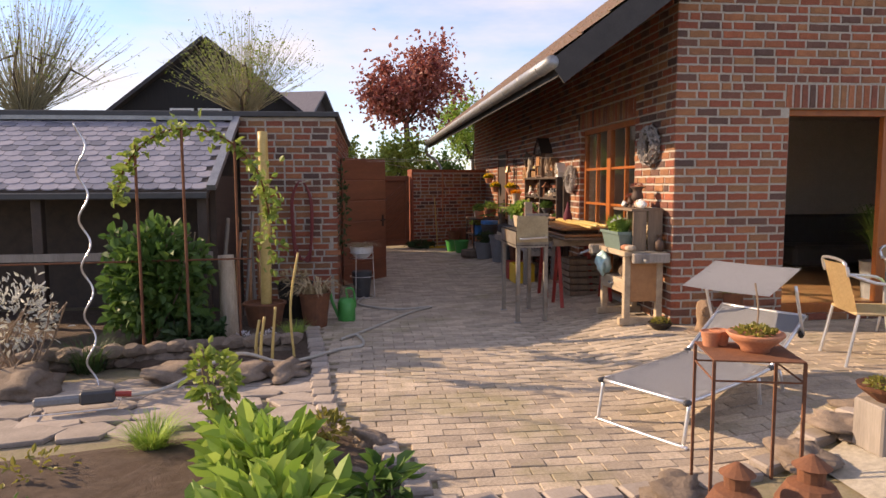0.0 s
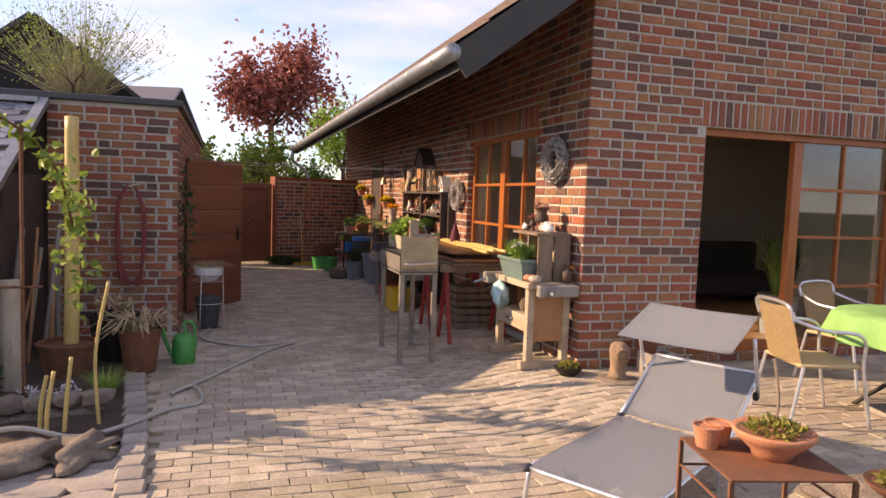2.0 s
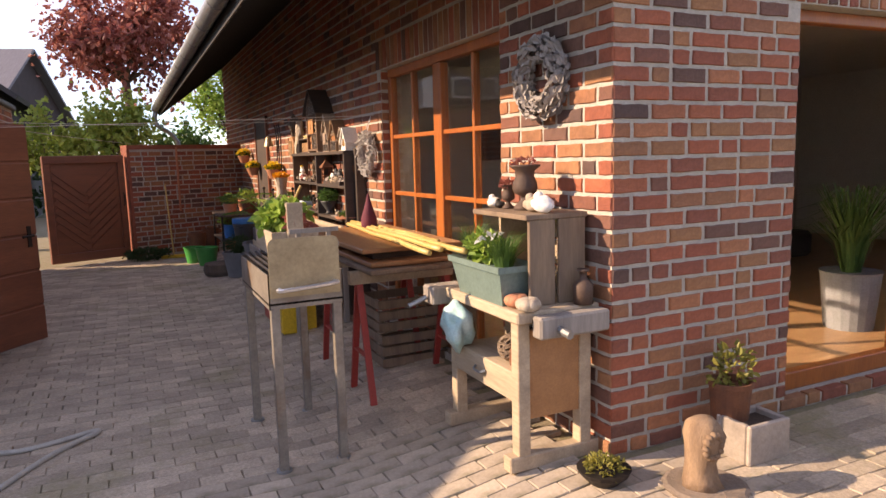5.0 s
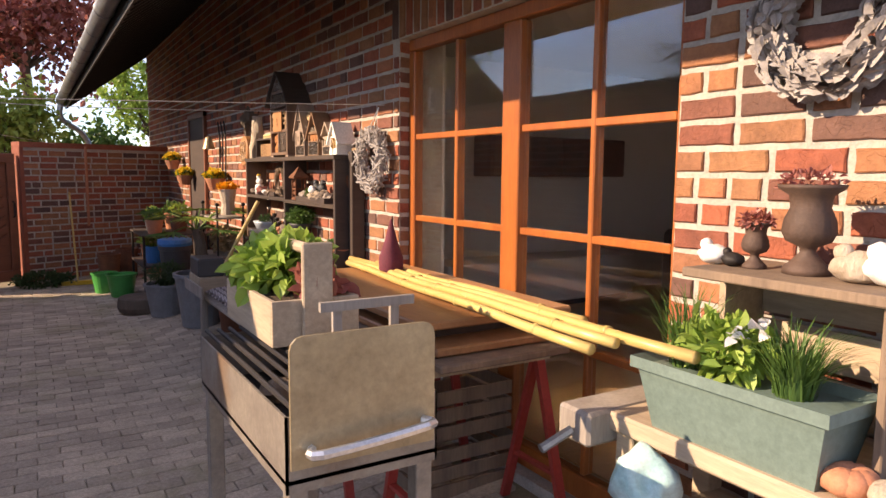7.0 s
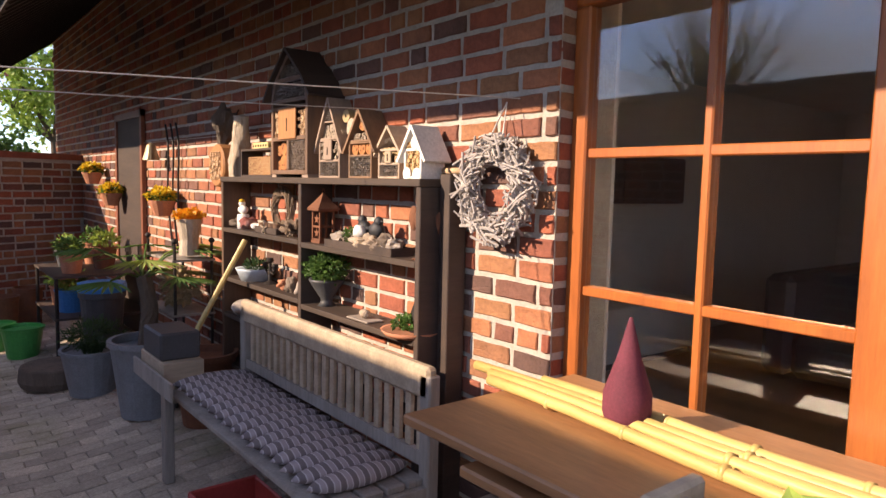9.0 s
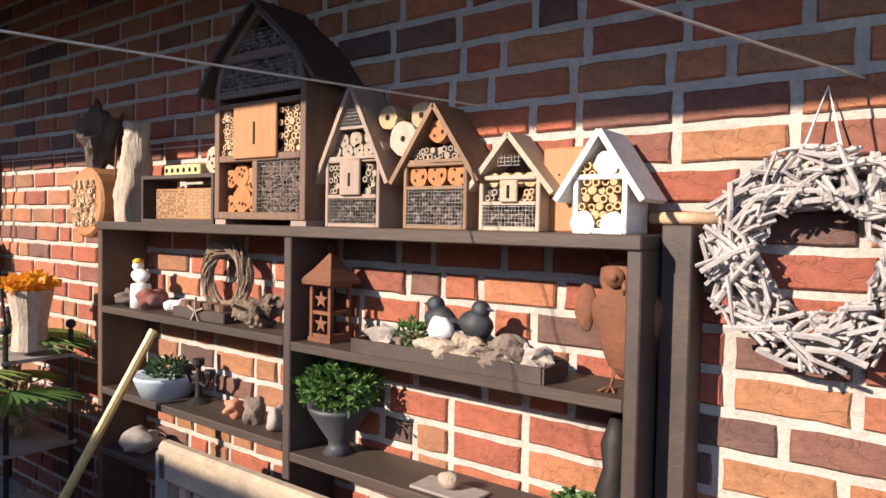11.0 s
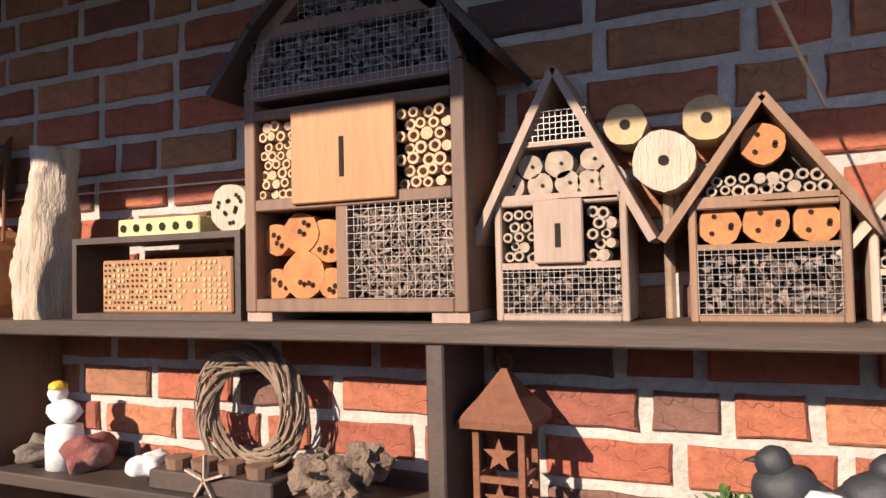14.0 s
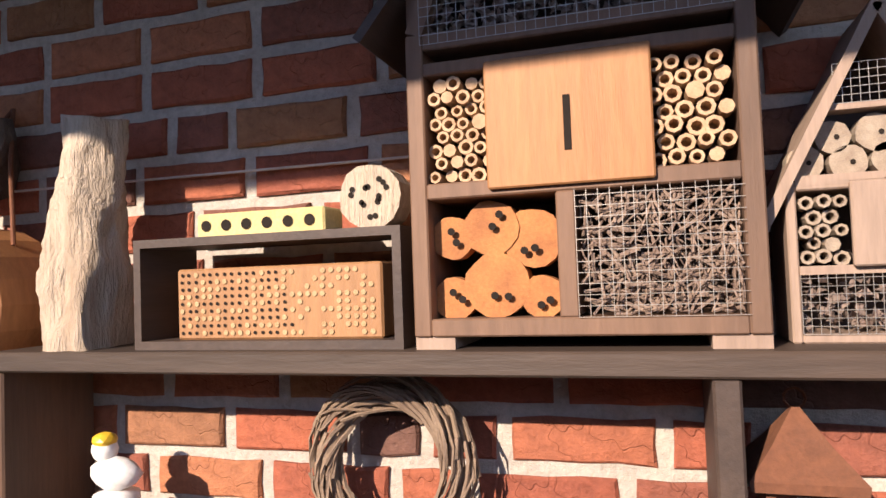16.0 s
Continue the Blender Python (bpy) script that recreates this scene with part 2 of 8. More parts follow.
FLOWERO = leaf_mat("orange_petals", (0.75, 0.30, 0.02), (0.8, 0.45, 0.03))
PETALW = leaf_mat("white_petals", (0.7, 0.68, 0.72), (0.8, 0.78, 0.8))


# ---- mesh helpers ----
def gz(x, y):
    """The yard falls slightly away from the house."""
    k = min(max(-x / 1.3, 0.0), 1.0)
    return -0.02 - 0.12 * k * k * (3 - 2 * k)


def put(bm, name, mat, parent=None, label="", smooth=False):
    me = bpy.data.meshes.new(name)
    bm.to_mesh(me)
    bm.free()
    me.materials.append(mat)
    if smooth:
        for p in me.polygons:
            p.use_smooth = True
    ob = new(name, me)
    if parent is not None:
        ob.parent = parent
    if label:
        ob["label"] = label
    return ob


def part(name, bm, mat, parent, label="", smooth=False):
    return put(bm, name, mat, parent, label, smooth)


def thing(name, at, label, category, group="", rz=0.0, kind=""):
    e = new(name)
    e.empty_display_size = 0.1
    e.matrix_basis = pose(*at, 0, 0, rz)
    return tagged(e, label, category, group, kind)


def box(bm, x0, x1, y0, y1, z0, z1, bevel=0.0, m=None):
    r = bmesh.ops.create_cube(bm, size=1)
    vs = r["verts"]
    for v in vs:
        v.co = Vector(((x0 + x1) / 2 + v.co.x * (x1 - x0), (y0 + y1) / 2 + v.co.y * (y1 - y0), (z0 + z1) / 2 + v.co.z * (z1 - z0)))
    if bevel:
        es = list({e for v in vs for e in v.link_edges})
        g = bmesh.ops.bevel(bm, geom=es, offset=bevel, segments=1, affect="EDGES")
        vs = list({v for f in g["faces"] for v in f.verts} | {v for v in vs if v.is_valid})
    if m is not None:
        bmesh.ops.transform(bm, matrix=m, verts=vs)
    return vs


def bbox(*a, **k):
    bm = bmesh.new()
    box(bm, *a, **k)
    return bm


def lathe(bm, prof, seg=20, at=(0, 0, 0), m=None):
    """A turned shape from (radius, height) pairs."""
    rings = []
    for r, z in prof:
        rings.append([bm.verts.new((at[0] + r * math.cos(2 * math.pi * k / seg), at[1] + r * math.sin(2 * math.pi * k / seg), at[2] + z)) for k in range(seg)])
    for a, b in zip(rings, rings[1:]):
        for k in range(seg):
            bm.faces.new((a[k], a[(k + 1) % seg], b[(k + 1) % seg], b[k]))
    for ring, flip in ((rings[0], True), (rings[-1], False)):
        bm.faces.new(ring[::-1] if flip else ring)
    if m is not None:
        bmesh.ops.transform(bm, matrix=m, verts=[v for r in rings for v in r])
    return bm


def turned(prof, seg=20, at=(0, 0, 0), m=None):
    return lathe(bmesh.new(), prof, seg, at, m)


def tube(bm, pts, r, seg=7, taper=1.0):
    """A round bar along points, with closed ends."""
    pts = [Vector(p) for p in pts]
    rings, up = [], Vector((0.13, 0.29, 0.95)).normalized()
    for k, p in enumerate(pts):
        d = (pts[min(k + 1, len(pts) - 1)] - pts[max(k - 1, 0)])
        d = d.normalized() if d.length > 1e-9 else Vector((0, 0, 1))
        a = d.cross(up)
        if a.length < 0.1:
            a = d.cross(Vector((1, 0, 0)))
        a.normalize()
        b = d.cross(a)
        rr = r * (1 + (taper - 1) * k / max(len(pts) - 1, 1))
        rings.append([bm.verts.new(p + rr * (math.cos(2 * math.pi * j / seg) * a + math.sin(2 * math.pi * j / seg) * b)) for j in range(seg)])
    for a, b in zip(rings, rings[1:]):
        for j in range(seg):
            bm.faces.new((a[j], a[(j + 1) % seg], b[(j + 1) % seg], b[j]))
    bm.faces.new(rings[0][::-1])
    bm.faces.new(rings[-1])
    return bm


def bar(*a, **k):
    return tube(bmesh.new(), *a, **k)


def curve_pts(ctrl, n=8):
    """A smooth line through control points."""
    c = [Vector(p) for p in ctrl]
    out = []
    for i in range(len(c) - 1):
        p0, p1, p2, p3 = c[max(i - 1, 0)], c[i], c[i + 1], c[min(i + 2, len(c) - 1)]
        for k in range(n):
            t = k / n
            out.append(0.5 * ((2 * p1) + (p2 - p0) * t + (2 * p0 - 5 * p1 + 4 * p2 - p3) * t * t + (3 * p1 - p0 - 3 * p2 + p3) * t ** 3))
    out.append(c[-1])
    return out


def blob(bm, c, r, rough=0.15, sub=2, squash=(1, 1, 1), seed=0):
    g = bmesh.ops.create_icosphere(bm, subdivisions=sub, radius=1)
    for v in g["verts"]:
        k = 1 + rough * 2 * (noise.noise(v.co * 1.6 + Vector((seed * 3.1, seed * 1.7, 0))))
        v.co = Vector(c) + Vector((v.co.x * r * squash[0] * k, v.co.y * r * squash[1] * k, v.co.z * r * squash[2] * k))
    return bm


def leaf(bm, p, d, n, length, width, fold=0.25):
    """One folded leaf blade of six faces."""
    d = d.normalized()
    s = d.cross(n)
    s = s.normalized() if s.length > 1e-4 else Vector((1, 0, 0))
    u = s.cross(d)
    a = bm.verts.new(p)
    m1, m2 = bm.verts.new(p + d * length * 0.4 - u * width * fold * 0.3), bm.verts.new(p + d * length * 0.75 - u * width * fold * 0.6)
    tip = bm.verts.new(p + d * length - u * width * fold)
    l1, r1 = bm.verts.new(p + d * length * 0.4 + s * width * 0.5 + u * width * fold), bm.verts.new(p + d * length * 0.4 - s * width * 0.5 + u * width * fold)
    l2, r2 = bm.verts.new(p + d * length * 0.75 + s * width * 0.36 + u * width * fold * 0.5), bm.verts.new(p + d * length * 0.75 - s * width * 0.36 + u * width * fold * 0.5)
    for f in ((a, m1, l1), (a, r1, m1), (m1, m2, l2, l1), (m1, r1, r2, m2), (m2, tip, l2), (m2, r2, tip)):
        bm.faces.new(f)


def rdir(rng, up=0.0):
    v = Vector((rng.gauss(0, 1), rng.gauss(0, 1), rng.gauss(0, 1) + up))
    return v.normalized() if v.length > 1e-3 else Vector((0, 0, 1))


def clump(n, rx, ry, rz, size, rng, wide=0.55, base=0.0, up=0.5, shell=0.55):
    """Many leaves in an uneven cushion from z=base to base+2*rz."""
    bm = bmesh.new()
    for _ in range(n):
        v = rdir(rng)
        k = (shell + (1 - shell) * rng.random()) * (0.8 + 0.35 * noise.noise(v * 2.2 + Vector((rx * 9, n * 0.01, 0))))
        p = Vector((v.x * rx * k, v.y * ry * k, base + rz + v.z * rz * k))
        s = size * rng.uniform(0.6, 1.3)
        leaf(bm, p, (v + rdir(rng) * 0.9 + Vector((0, 0, up * 0.4))), rdir(rng, 1.0), s, s * wide)
    return bm


def blades(n, spread, height, width, rng, arch=0.6, base=0.0, root=0.3):
    """Grass-like arching blades."""
    bm = bmesh.new()
    for _ in range(n):
        a, r = rng.uniform(0, 2 * math.pi), spread * root * math.sqrt(rng.random())
        o = Vector((r * math.cos(a), r * math.sin(a), base))
        a += rng.gauss(0, 0.5)
        out = Vector((math.cos(a), math.sin(a), 0))
        h, sp = height * rng.uniform(0.55, 1.1), spread * rng.uniform(0.3, 1.0)
        side = Vector((-out.y, out.x, 0)) * width * 0.5
        prev = None
        for k in range(4):
            t = k / 3
            c = o + out * sp * t ** 1.6 + Vector((0, 0, h * (t - arch * 0.55 * t ** 3)))
            w = side * (1 - 0.85 * t)
            cur = (bm.verts.new(c - w), bm.verts.new(c + w))
            if prev:
                bm.faces.new((prev[0], prev[1], cur[1], cur[0]))
            prev = cur
    return bm


def beam(bm, a, b, w, h, up=(0, 0, 1)):
    """A square bar from a to b."""
    a, b = Vector(a), Vector(b)
    d = b - a
    s = d.cross(Vector(up)).normalized()
    u = s.cross(d).normalized()
    vs = [bm.verts.new(p + s * i * w / 2 + u * j * h / 2) for p in (a, b) for i, j in ((-1, -1), (1, -1), (1, 1), (-1, 1))]
    for f in ((3, 2, 1, 0), (4, 5, 6, 7), (0, 1, 5, 4), (1, 2, 6, 5), (2, 3, 7, 6), (3, 0, 4, 7)):
        bm.faces.new([vs[k] for k in f])
    return bm


def abeam(*a, **k):
    return beam(bmesh.new(), *a, **k)


def merge(*bms):
    out = bmesh.new()
    for b in bms:
        me = bpy.data.meshes.new("tmp")
        b.to_mesh(me)
        b.free()
        out.from_mesh(me)
        bpy.data.meshes.remove(me)
    return out


def structure(ob, label, category):
    return tagged(ob, label, category, kind="structure")


# ---- house ----
CH, BL, BH, JT = 0.0833, 0.224, 0.0635, 0.0205
HD = 0.1
WY0, WY1, WZ0, WZ1 = 1.00, 2.99, 0.02, 2.135
DX0, DX1, DZ1 = 1.19, 3.62, 2.135
RS = 0.758


def roof_under(x):
    return 2.43 + RS * (x + 1.07)


w = bmesh.new()
box(w, 0.0035, 0.3, 0.0035, WY0, -0.3, 2.9)
box(w, 0.0035, 0.3, 0.3, WY0, 2.9, 3.31)
box(w, 0.0035, 0.3, WY1, 12.4, -0.3, 3.31)
box(w, 0.0035, 0.3, WY0, WY1, WZ1, 3.31)
box(w, 0.0035, 0.3, WY0, WY1, -0.3, WZ0)
wall_long = structure(put(w, "wall_long", MORTAR), "long red-brown brick house wall with pale mortar", "wall")
w = bmesh.new()
box(w, 0.3, DX0, 0.0035, 0.3, -0.3, 2.9)
box(w, DX1, 9, 0.0035, 0.3, -0.3, 2.9)
box(w, DX0, DX1, 0.0035, 0.3, DZ1, 2.9)
box(w, DX0, DX1, 0.0035, 0.3, -0.3, 0.03)
f = [w.verts.new(c) for c in ((0.0035, 0.0035, 2.9), (9, 0.0035, 2.9), (9, 0.0035, roof_under(5)), (5, 0.0035, roof_under(5)), (0.0035, 0.0035, roof_under(0)))]
f2 = [w.verts.new((v.co.x, 0.3, v.co.z)) for v in f]
w.faces.new(f)
w.faces.new(f2[::-1])
for k in range(5):
    w.faces.new((f[(k + 1) % 5], f[k], f2[k], f2[(k + 1) % 5]))
wall_gable = structure(put(w, "wall_gable", MORTAR), "red-brown brick gable wall above the patio door", "wall")

# room behind the glass
w = bmesh.new()
box(w, 0.3, 8.0, 5.2, 5.4, -0.1, 2.5)
box(w, 8.0, 8.2, 0.3, 5.4, -0.1, 2.5)
structure(put(w, "wall_inside", PLASTER), "white plastered living room walls", "wall")
w = bmesh.new()
box(w, 0.301, 0.32, 0.31, WY0, -0.1, 2.5)
box(w, 0.301, 0.32, WY1, 5.2, -0.1, 2.5)
structure(put(w, "wall_lining", PLASTER), "white plaster lining inside the outer wall", "wall")
structure(put(bbox(0.3, 8.0, 0.3, 5.2, -0.12, 0.03), "floor_inside", PARQUET), "brown parquet living room floor", "floor")
structure(put(bbox(0.3, 8.0, 0.3, 5.2, 2.5, 2.6), "ceiling", PLASTER), "white living room ceiling", "ceiling")

# roof
roof = thing("roof", (0, 0, 0), "brown clay tiled pitched roof with wide dark eaves", "roof", kind="structure")
RX0, RX1, RY0, RY1 = -1.26, 5.0, -0.24, 12.6
def roof_z(x):
    return 2.545 + RS * (x - RX0)
w = bmesh.new()
vs = []
for y in (RY0, RY1):
    vs += [w.verts.new(c) for c in ((RX0, y, roof_z(RX0) - 0.17), (RX1, y, roof_z(RX1) - 0.17), (RX1, y, roof_z(RX1) - 0.02), (RX0, y, roof_z(RX0) - 0.02))]
for q in ((0, 1, 2, 3), (7, 6, 5, 4), (0, 4, 5, 1), (1, 5, 6, 2), (2, 6, 7, 3), (3, 7, 4, 0)):
    w.faces.new([vs[k] for k in q])
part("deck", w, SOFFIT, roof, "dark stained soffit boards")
w = bmesh.new()
for k in range(75):
    y = RY0 + 0.1 + k * 0.17
    if y < RY1:
        beam(w, (RX0 + 0.02, y, roof_z(RX0 + 0.02) - 0.176), (0.0, y, roof_z(0) - 0.176), 0.006, 0.012)
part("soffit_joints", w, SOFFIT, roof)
part("barge_board", abeam((RX0 - 0.02, RY0 - 0.02, roof_z(RX0) - 0.13), (RX1, RY0 - 0.02, roof_z(RX1) - 0.13), 0.03, 0.24), rough_mat("grey_board", (0.055, 0.05, 0.05), (0.035, 0.033, 0.033), 6, 0.7), roof, "dark grey slated barge board")
w = bmesh.new()
tube(w, [(RX0 - 0.07, RY0 - 0.05 + k * 0.8, 2.50) for k in range(17)], 0.066, 12)
for k in range(16):
    tube(w, [(RX0 - 0.07, RY0 + 0.3 + k * 0.8, 2.50), (RX0 - 0.07, RY0 + 0.33 + k * 0.8, 2.50)], 0.072, 12)
part("gutter", w, ZINC, roof, "grey zinc half-round gutter", True)
part("downpipe", bar(curve_pts([(RX0 - 0.07, RY1 - 0.3, 2.46), (RX0 - 0.07, RY1 - 0.3, 2.2), (RX0 + 0.25, RY1 - 0.1, 1.95), (RX0 + 0.35, RY1 - 0.1, 1.5), (RX0 + 0.35, RY1 - 0.1, -0.1)], 6), 0.045, 10), ZINC, roof, "zinc downpipe with an offset bend", True)

# brown clay tiles, overlapping rows
rng = random.Random(4)
tm = bmesh.new()
tl = 0.33
sx, sz = 1 / math.hypot(1, RS), RS / math.hypot(1, RS)
for i in range(21):
    d0 = i * tl
    for j in range(57):
        y = RY0 - 0.02 + j * 0.225
        dz = rng.uniform(-0.004, 0.006)
        prof = ((0.0, 0.035), (0.05, 0.052), (0.1, 0.03), (0.16, 0.018), (0.215, 0.03))
        lo = [tm.verts.new((RX0 - 0.03 + d0 * sx - 0.6 * h, y + a, roof_z(RX0) - 0.02 + d0 * sz + h + 0.02 + dz)) for a, h in prof]
        hi = [tm.verts.new((RX0 - 0.03 + (d0 + tl + 0.03) * sx - 0.6 * h, y + a, roof_z(RX0) - 0.02 + (d0 + tl + 0.03) * sz + h)) for a, h in prof]
        bt = [tm.verts.new((v.co.x + 0.012, v.co.y, v.co.z - 0.022)) for v in lo]
        for k in range(4):
            tm.faces.new((lo[k], lo[k + 1], hi[k + 1], hi[k]))
            tm.faces.new((bt[k], bt[k + 1], lo[k + 1], lo[k]))
tagged(part("roof_tiles", tm, TILE, roof, "rows of weathered brown clay tiles"), kind="stuff")


def window_unit(name, label, posts, rails, x0, x1, z0, z1, place, fw=0.07, inner=()):
    """A glazed wooden unit in its own plane: u along it, v its depth. posts and rails are glazing bars (place, width)."""
    e = thing(name, (0, 0, 0), label, "window", kind="structure")
    e.matrix_basis = place
    for a in (bbox(x0, x1, -0.035, 0.035, z1 - fw, z1, 0.006), bbox(x0, x1, -0.035, 0.035, z0, z0 + fw * 1.6, 0.006), bbox(x0, x0 + fw, -0.034, 0.034, z0 + fw * 1.6, z1 - fw, 0.006), bbox(x1 - fw, x1, -0.034, 0.034, z0 + fw * 1.6, z1 - fw, 0.006)):
        part("window_frame", a, ORANGE, e)
    for u, wd, za, zb in posts:
        part("mullion", bbox(u - wd / 2, u + wd / 2, -0.03 - (0.012 if wd > 0.06 else 0), 0.03, za, zb, 0.005), ORANGE, e)
    for z, ua, ub in rails:
        part("glazing_bar", bbox(ua, ub, -0.027, 0.027, z - 0.016, z + 0.016, 0.004), ORANGE, e)
    for ua, ub in inner:
        g = part("pane", bbox(ua, ub, -0.006, 0.006, z0 + fw * 1.6, z1 - fw), GLASSDARK, e, "clear reflecting glass")
        g.visible_shadow = name != "window_1"
    return e


# window of the long wall: u runs against y, so that the unit faces the yard
wz = [1.585, 1.12, 0.655]
place = Matrix.Translation((0.10, 0, 0)) @ pose(0, 0, 0, 0, 0, -90)
window_unit("window_1", "tall orange-brown wooden window with glazing bars", [(-2.0, 0.13, 0.13, 2.065), (-2.486, 0.028, 0.13, 2.065), (-1.475, 0.028, 0.13, 2.065)],
            [(z, -WY1 + 0.07, -2.065) for z in wz] + [(z, -1.935, -WY0 - 0.07) for z in wz], -WY1, -WY0, WZ0, WZ1, place, 0.065, ((-WY1 + 0.06, -2.06), (-1.94, -WY0 - 0.06)))
place = Matrix.Translation((0, 0.14, 0))
window_unit("window_2", "wide wooden patio door, its left leaf slid open", [(2.36, 0.11, 0.13, 2.065), (2.95, 0.03, 0.13, 2.065)],
            [(z, 2.41, DX1 - 0.07) for z in (1.62, 1.15, 0.66)], DX0, DX1, 0.03, DZ1, place, 0.065, ((2.41, DX1 - 0.06),))

# ---- ground ----
EDGE = [(3.5, -3.75), (1.0, -3.58), (-0.58, -3.385), (-1.41, -3.32), (-1.93, -3.24), (-2.32, -3.05), (-2.58, -2.88), (-2.98, -2.77), (-3.3, -2.70)]
FRONT = [(-2.75, -3.3), (-2.2, -3.28), (-1.45, -3.25), (-0.8, -3.05), (-0.14, -2.68), (0.3, -2.5), (1.1, -2.45), (5.5, -2.7)]


def lerp_table(tab, v):
    tab = sorted(tab)
    if v <= tab[0][0]:
        return tab[0][1]
    for (a, p), (b, q) in zip(tab, tab[1:]):
        if v <= b:
            return p + (q - p) * (v - a) / (b - a)
    return tab[-1][1]


def paved(x, y):
    return x > lerp_table(EDGE, y) and y > lerp_table(FRONT, x)


def sheet(name, mat, x0, x1, y0, y1, nx, ny, dz, label, cat, bumpy=0.0):
    bm = bmesh.new()
    g = [[bm.verts.new((x0 + (x1 - x0) * i / nx, y0 + (y1 - y0) * j / ny, 0)) for j in range(ny + 1)] for i in range(nx + 1)]
    for r in g:
        for v in r:
            v.co.z = gz(v.co.x, v.co.y) + dz + bumpy * noise.fractal(v.co * 3, 1, 2, 4)
    for i in range(nx):
        for j in range(ny):
            bm.faces.new((g[i][j], g[i + 1][j], g[i + 1][j + 1], g[i][j + 1]))
    return structure(put(bm, name, mat, smooth=True), label, cat)


sheet("ground", JOINT, -12, 14, -16, 22, 80, 60, -0.012, "sandy mossy ground under the paving", "ground")
g = bmesh.new()
q = [g.verts.new(c) for c in ((-400, -400, -0.3), (400, -400, -0.3), (400, 400, -0.3), (-400, 400, -0.3))]
g.faces.new(q)
structure(put(g, "ground_far", LAWN), "grassy land around the yard", "ground")


def bed(name, mat, poly, z, label, bumpy=0.02):
    """A loose bed within a convex outline, slightly domed and lumpy."""
    bm = bmesh.new()
    cx, cy = sum(p[0] for p in poly) / len(poly), sum(p[1] for p in poly) / len(poly)
    ring = []
    for (ax, ay), (bx, by) in zip(poly, poly[1:] + poly[:1]):
        ring += [(ax + (bx - ax) * k / 10, ay + (by - ay) * k / 10) for k in range(10)]
    rows = []
    for i in range(13):
        t = 1 - i / 12.5
        row = []
        for x, y in ring:
            px, py = cx + (x - cx) * t, cy + (y - cy) * t
            h = z * min(1, (1 - t) * 6) + bumpy * noise.fractal(Vector((px, py, 0)) * 6, 1, 2, 5)
            row.append(bm.verts.new((px, py, gz(px, py) + 0.002 + max(h, -0.005))))
        rows.append(row)
    for a, b in zip(rows, rows[1:]):
        for k in range(len(ring)):
            bm.faces.new((a[k], a[(k + 1) % len(ring)], b[(k + 1) % len(ring)], b[k]))
    bm.faces.new(rows[-1])
    return structure(put(bm, name, mat, smooth=True), label, "bed")


bed("soil_bed", SOIL, [(-3.62, 2.3), (-9, 2.3), (-9, -0.2), (-5.3, -0.45), (-4.6, -0.75), (-3.5, -0.75)], 0.05, "bare brown garden soil beside the outbuilding")
bed("soil_bed", SOIL, [(-2.9, -2.75), (-3.3, -2.15), (-4.25, -2.3), (-7.5, -3.0), (-7.5, -6.5), (-3.4, -6.5), (-2.75, -3.6)], 0.06, "brown planted garden bed in front of the yard")
bed("gravel_bed", GRAVEL, [(-0.7, -3.2), (0.35, -2.62), (1.2, -2.6), (5.5, -2.9), (5.5, -6), (-0.7, -6)], 0.02, "pale gravel bed at the patio edge", 0.012)

# flagstones of the garden path
rng = random.Random(11)
flag_path = tagged(new("flag_path"), "pale broken flagstones of a garden path", "paving", kind="structure")


def stone_slab(name, parent, x, y, z, rx, ry, h, ang, mat, rng, n=7):
    bm = bmesh.new()
    rs = [rng.uniform(0.75, 1.1) for _ in range(n)]
    lo, mid, hi = [], [], []
    for k in range(n):
        a = ang + 2 * math.pi * k / n
        c, s = math.cos(a) * rx * rs[k], math.sin(a) * ry * rs[k]
        lo.append(bm.verts.new((c, s, 0)))
        mid.append(bm.verts.new((c * 1.0, s * 1.0, h * 0.7)))
        hi.append(bm.verts.new((c * 0.96, s * 0.96, h * rng.uniform(0.95, 1.04))))
    for a, b in ((lo, mid), (mid, hi)):
        for k in range(n):
            bm.faces.new((a[k], a[(k + 1) % n], b[(k + 1) % n], b[k]))
    bm.faces.new(hi)
    ob = put(bm, name, mat, parent)
    ob.location = (x, y, z)
    return ob


for i in range(14):
    for j in range(7):
        x, y = -7.6 + i * 0.31 + rng.uniform(-0.05, 0.05), -2.55 + j * 0.27 + rng.uniform(-0.04, 0.04) + 0.05 * i
        if -2.4 < y - 0.02 * (x + 5) < -0.85 and x < lerp_table(EDGE, y) - 0.2 and not (x > -4.4 and y < -2.2):
            stone_slab("flagstone", flag_path, x, y, gz(x, y) - 0.008, 0.225, 0.18, 0.02 + rng.random() * 0.012, rng.random() * 6, FLAG, rng, rng.choice((5, 6)))

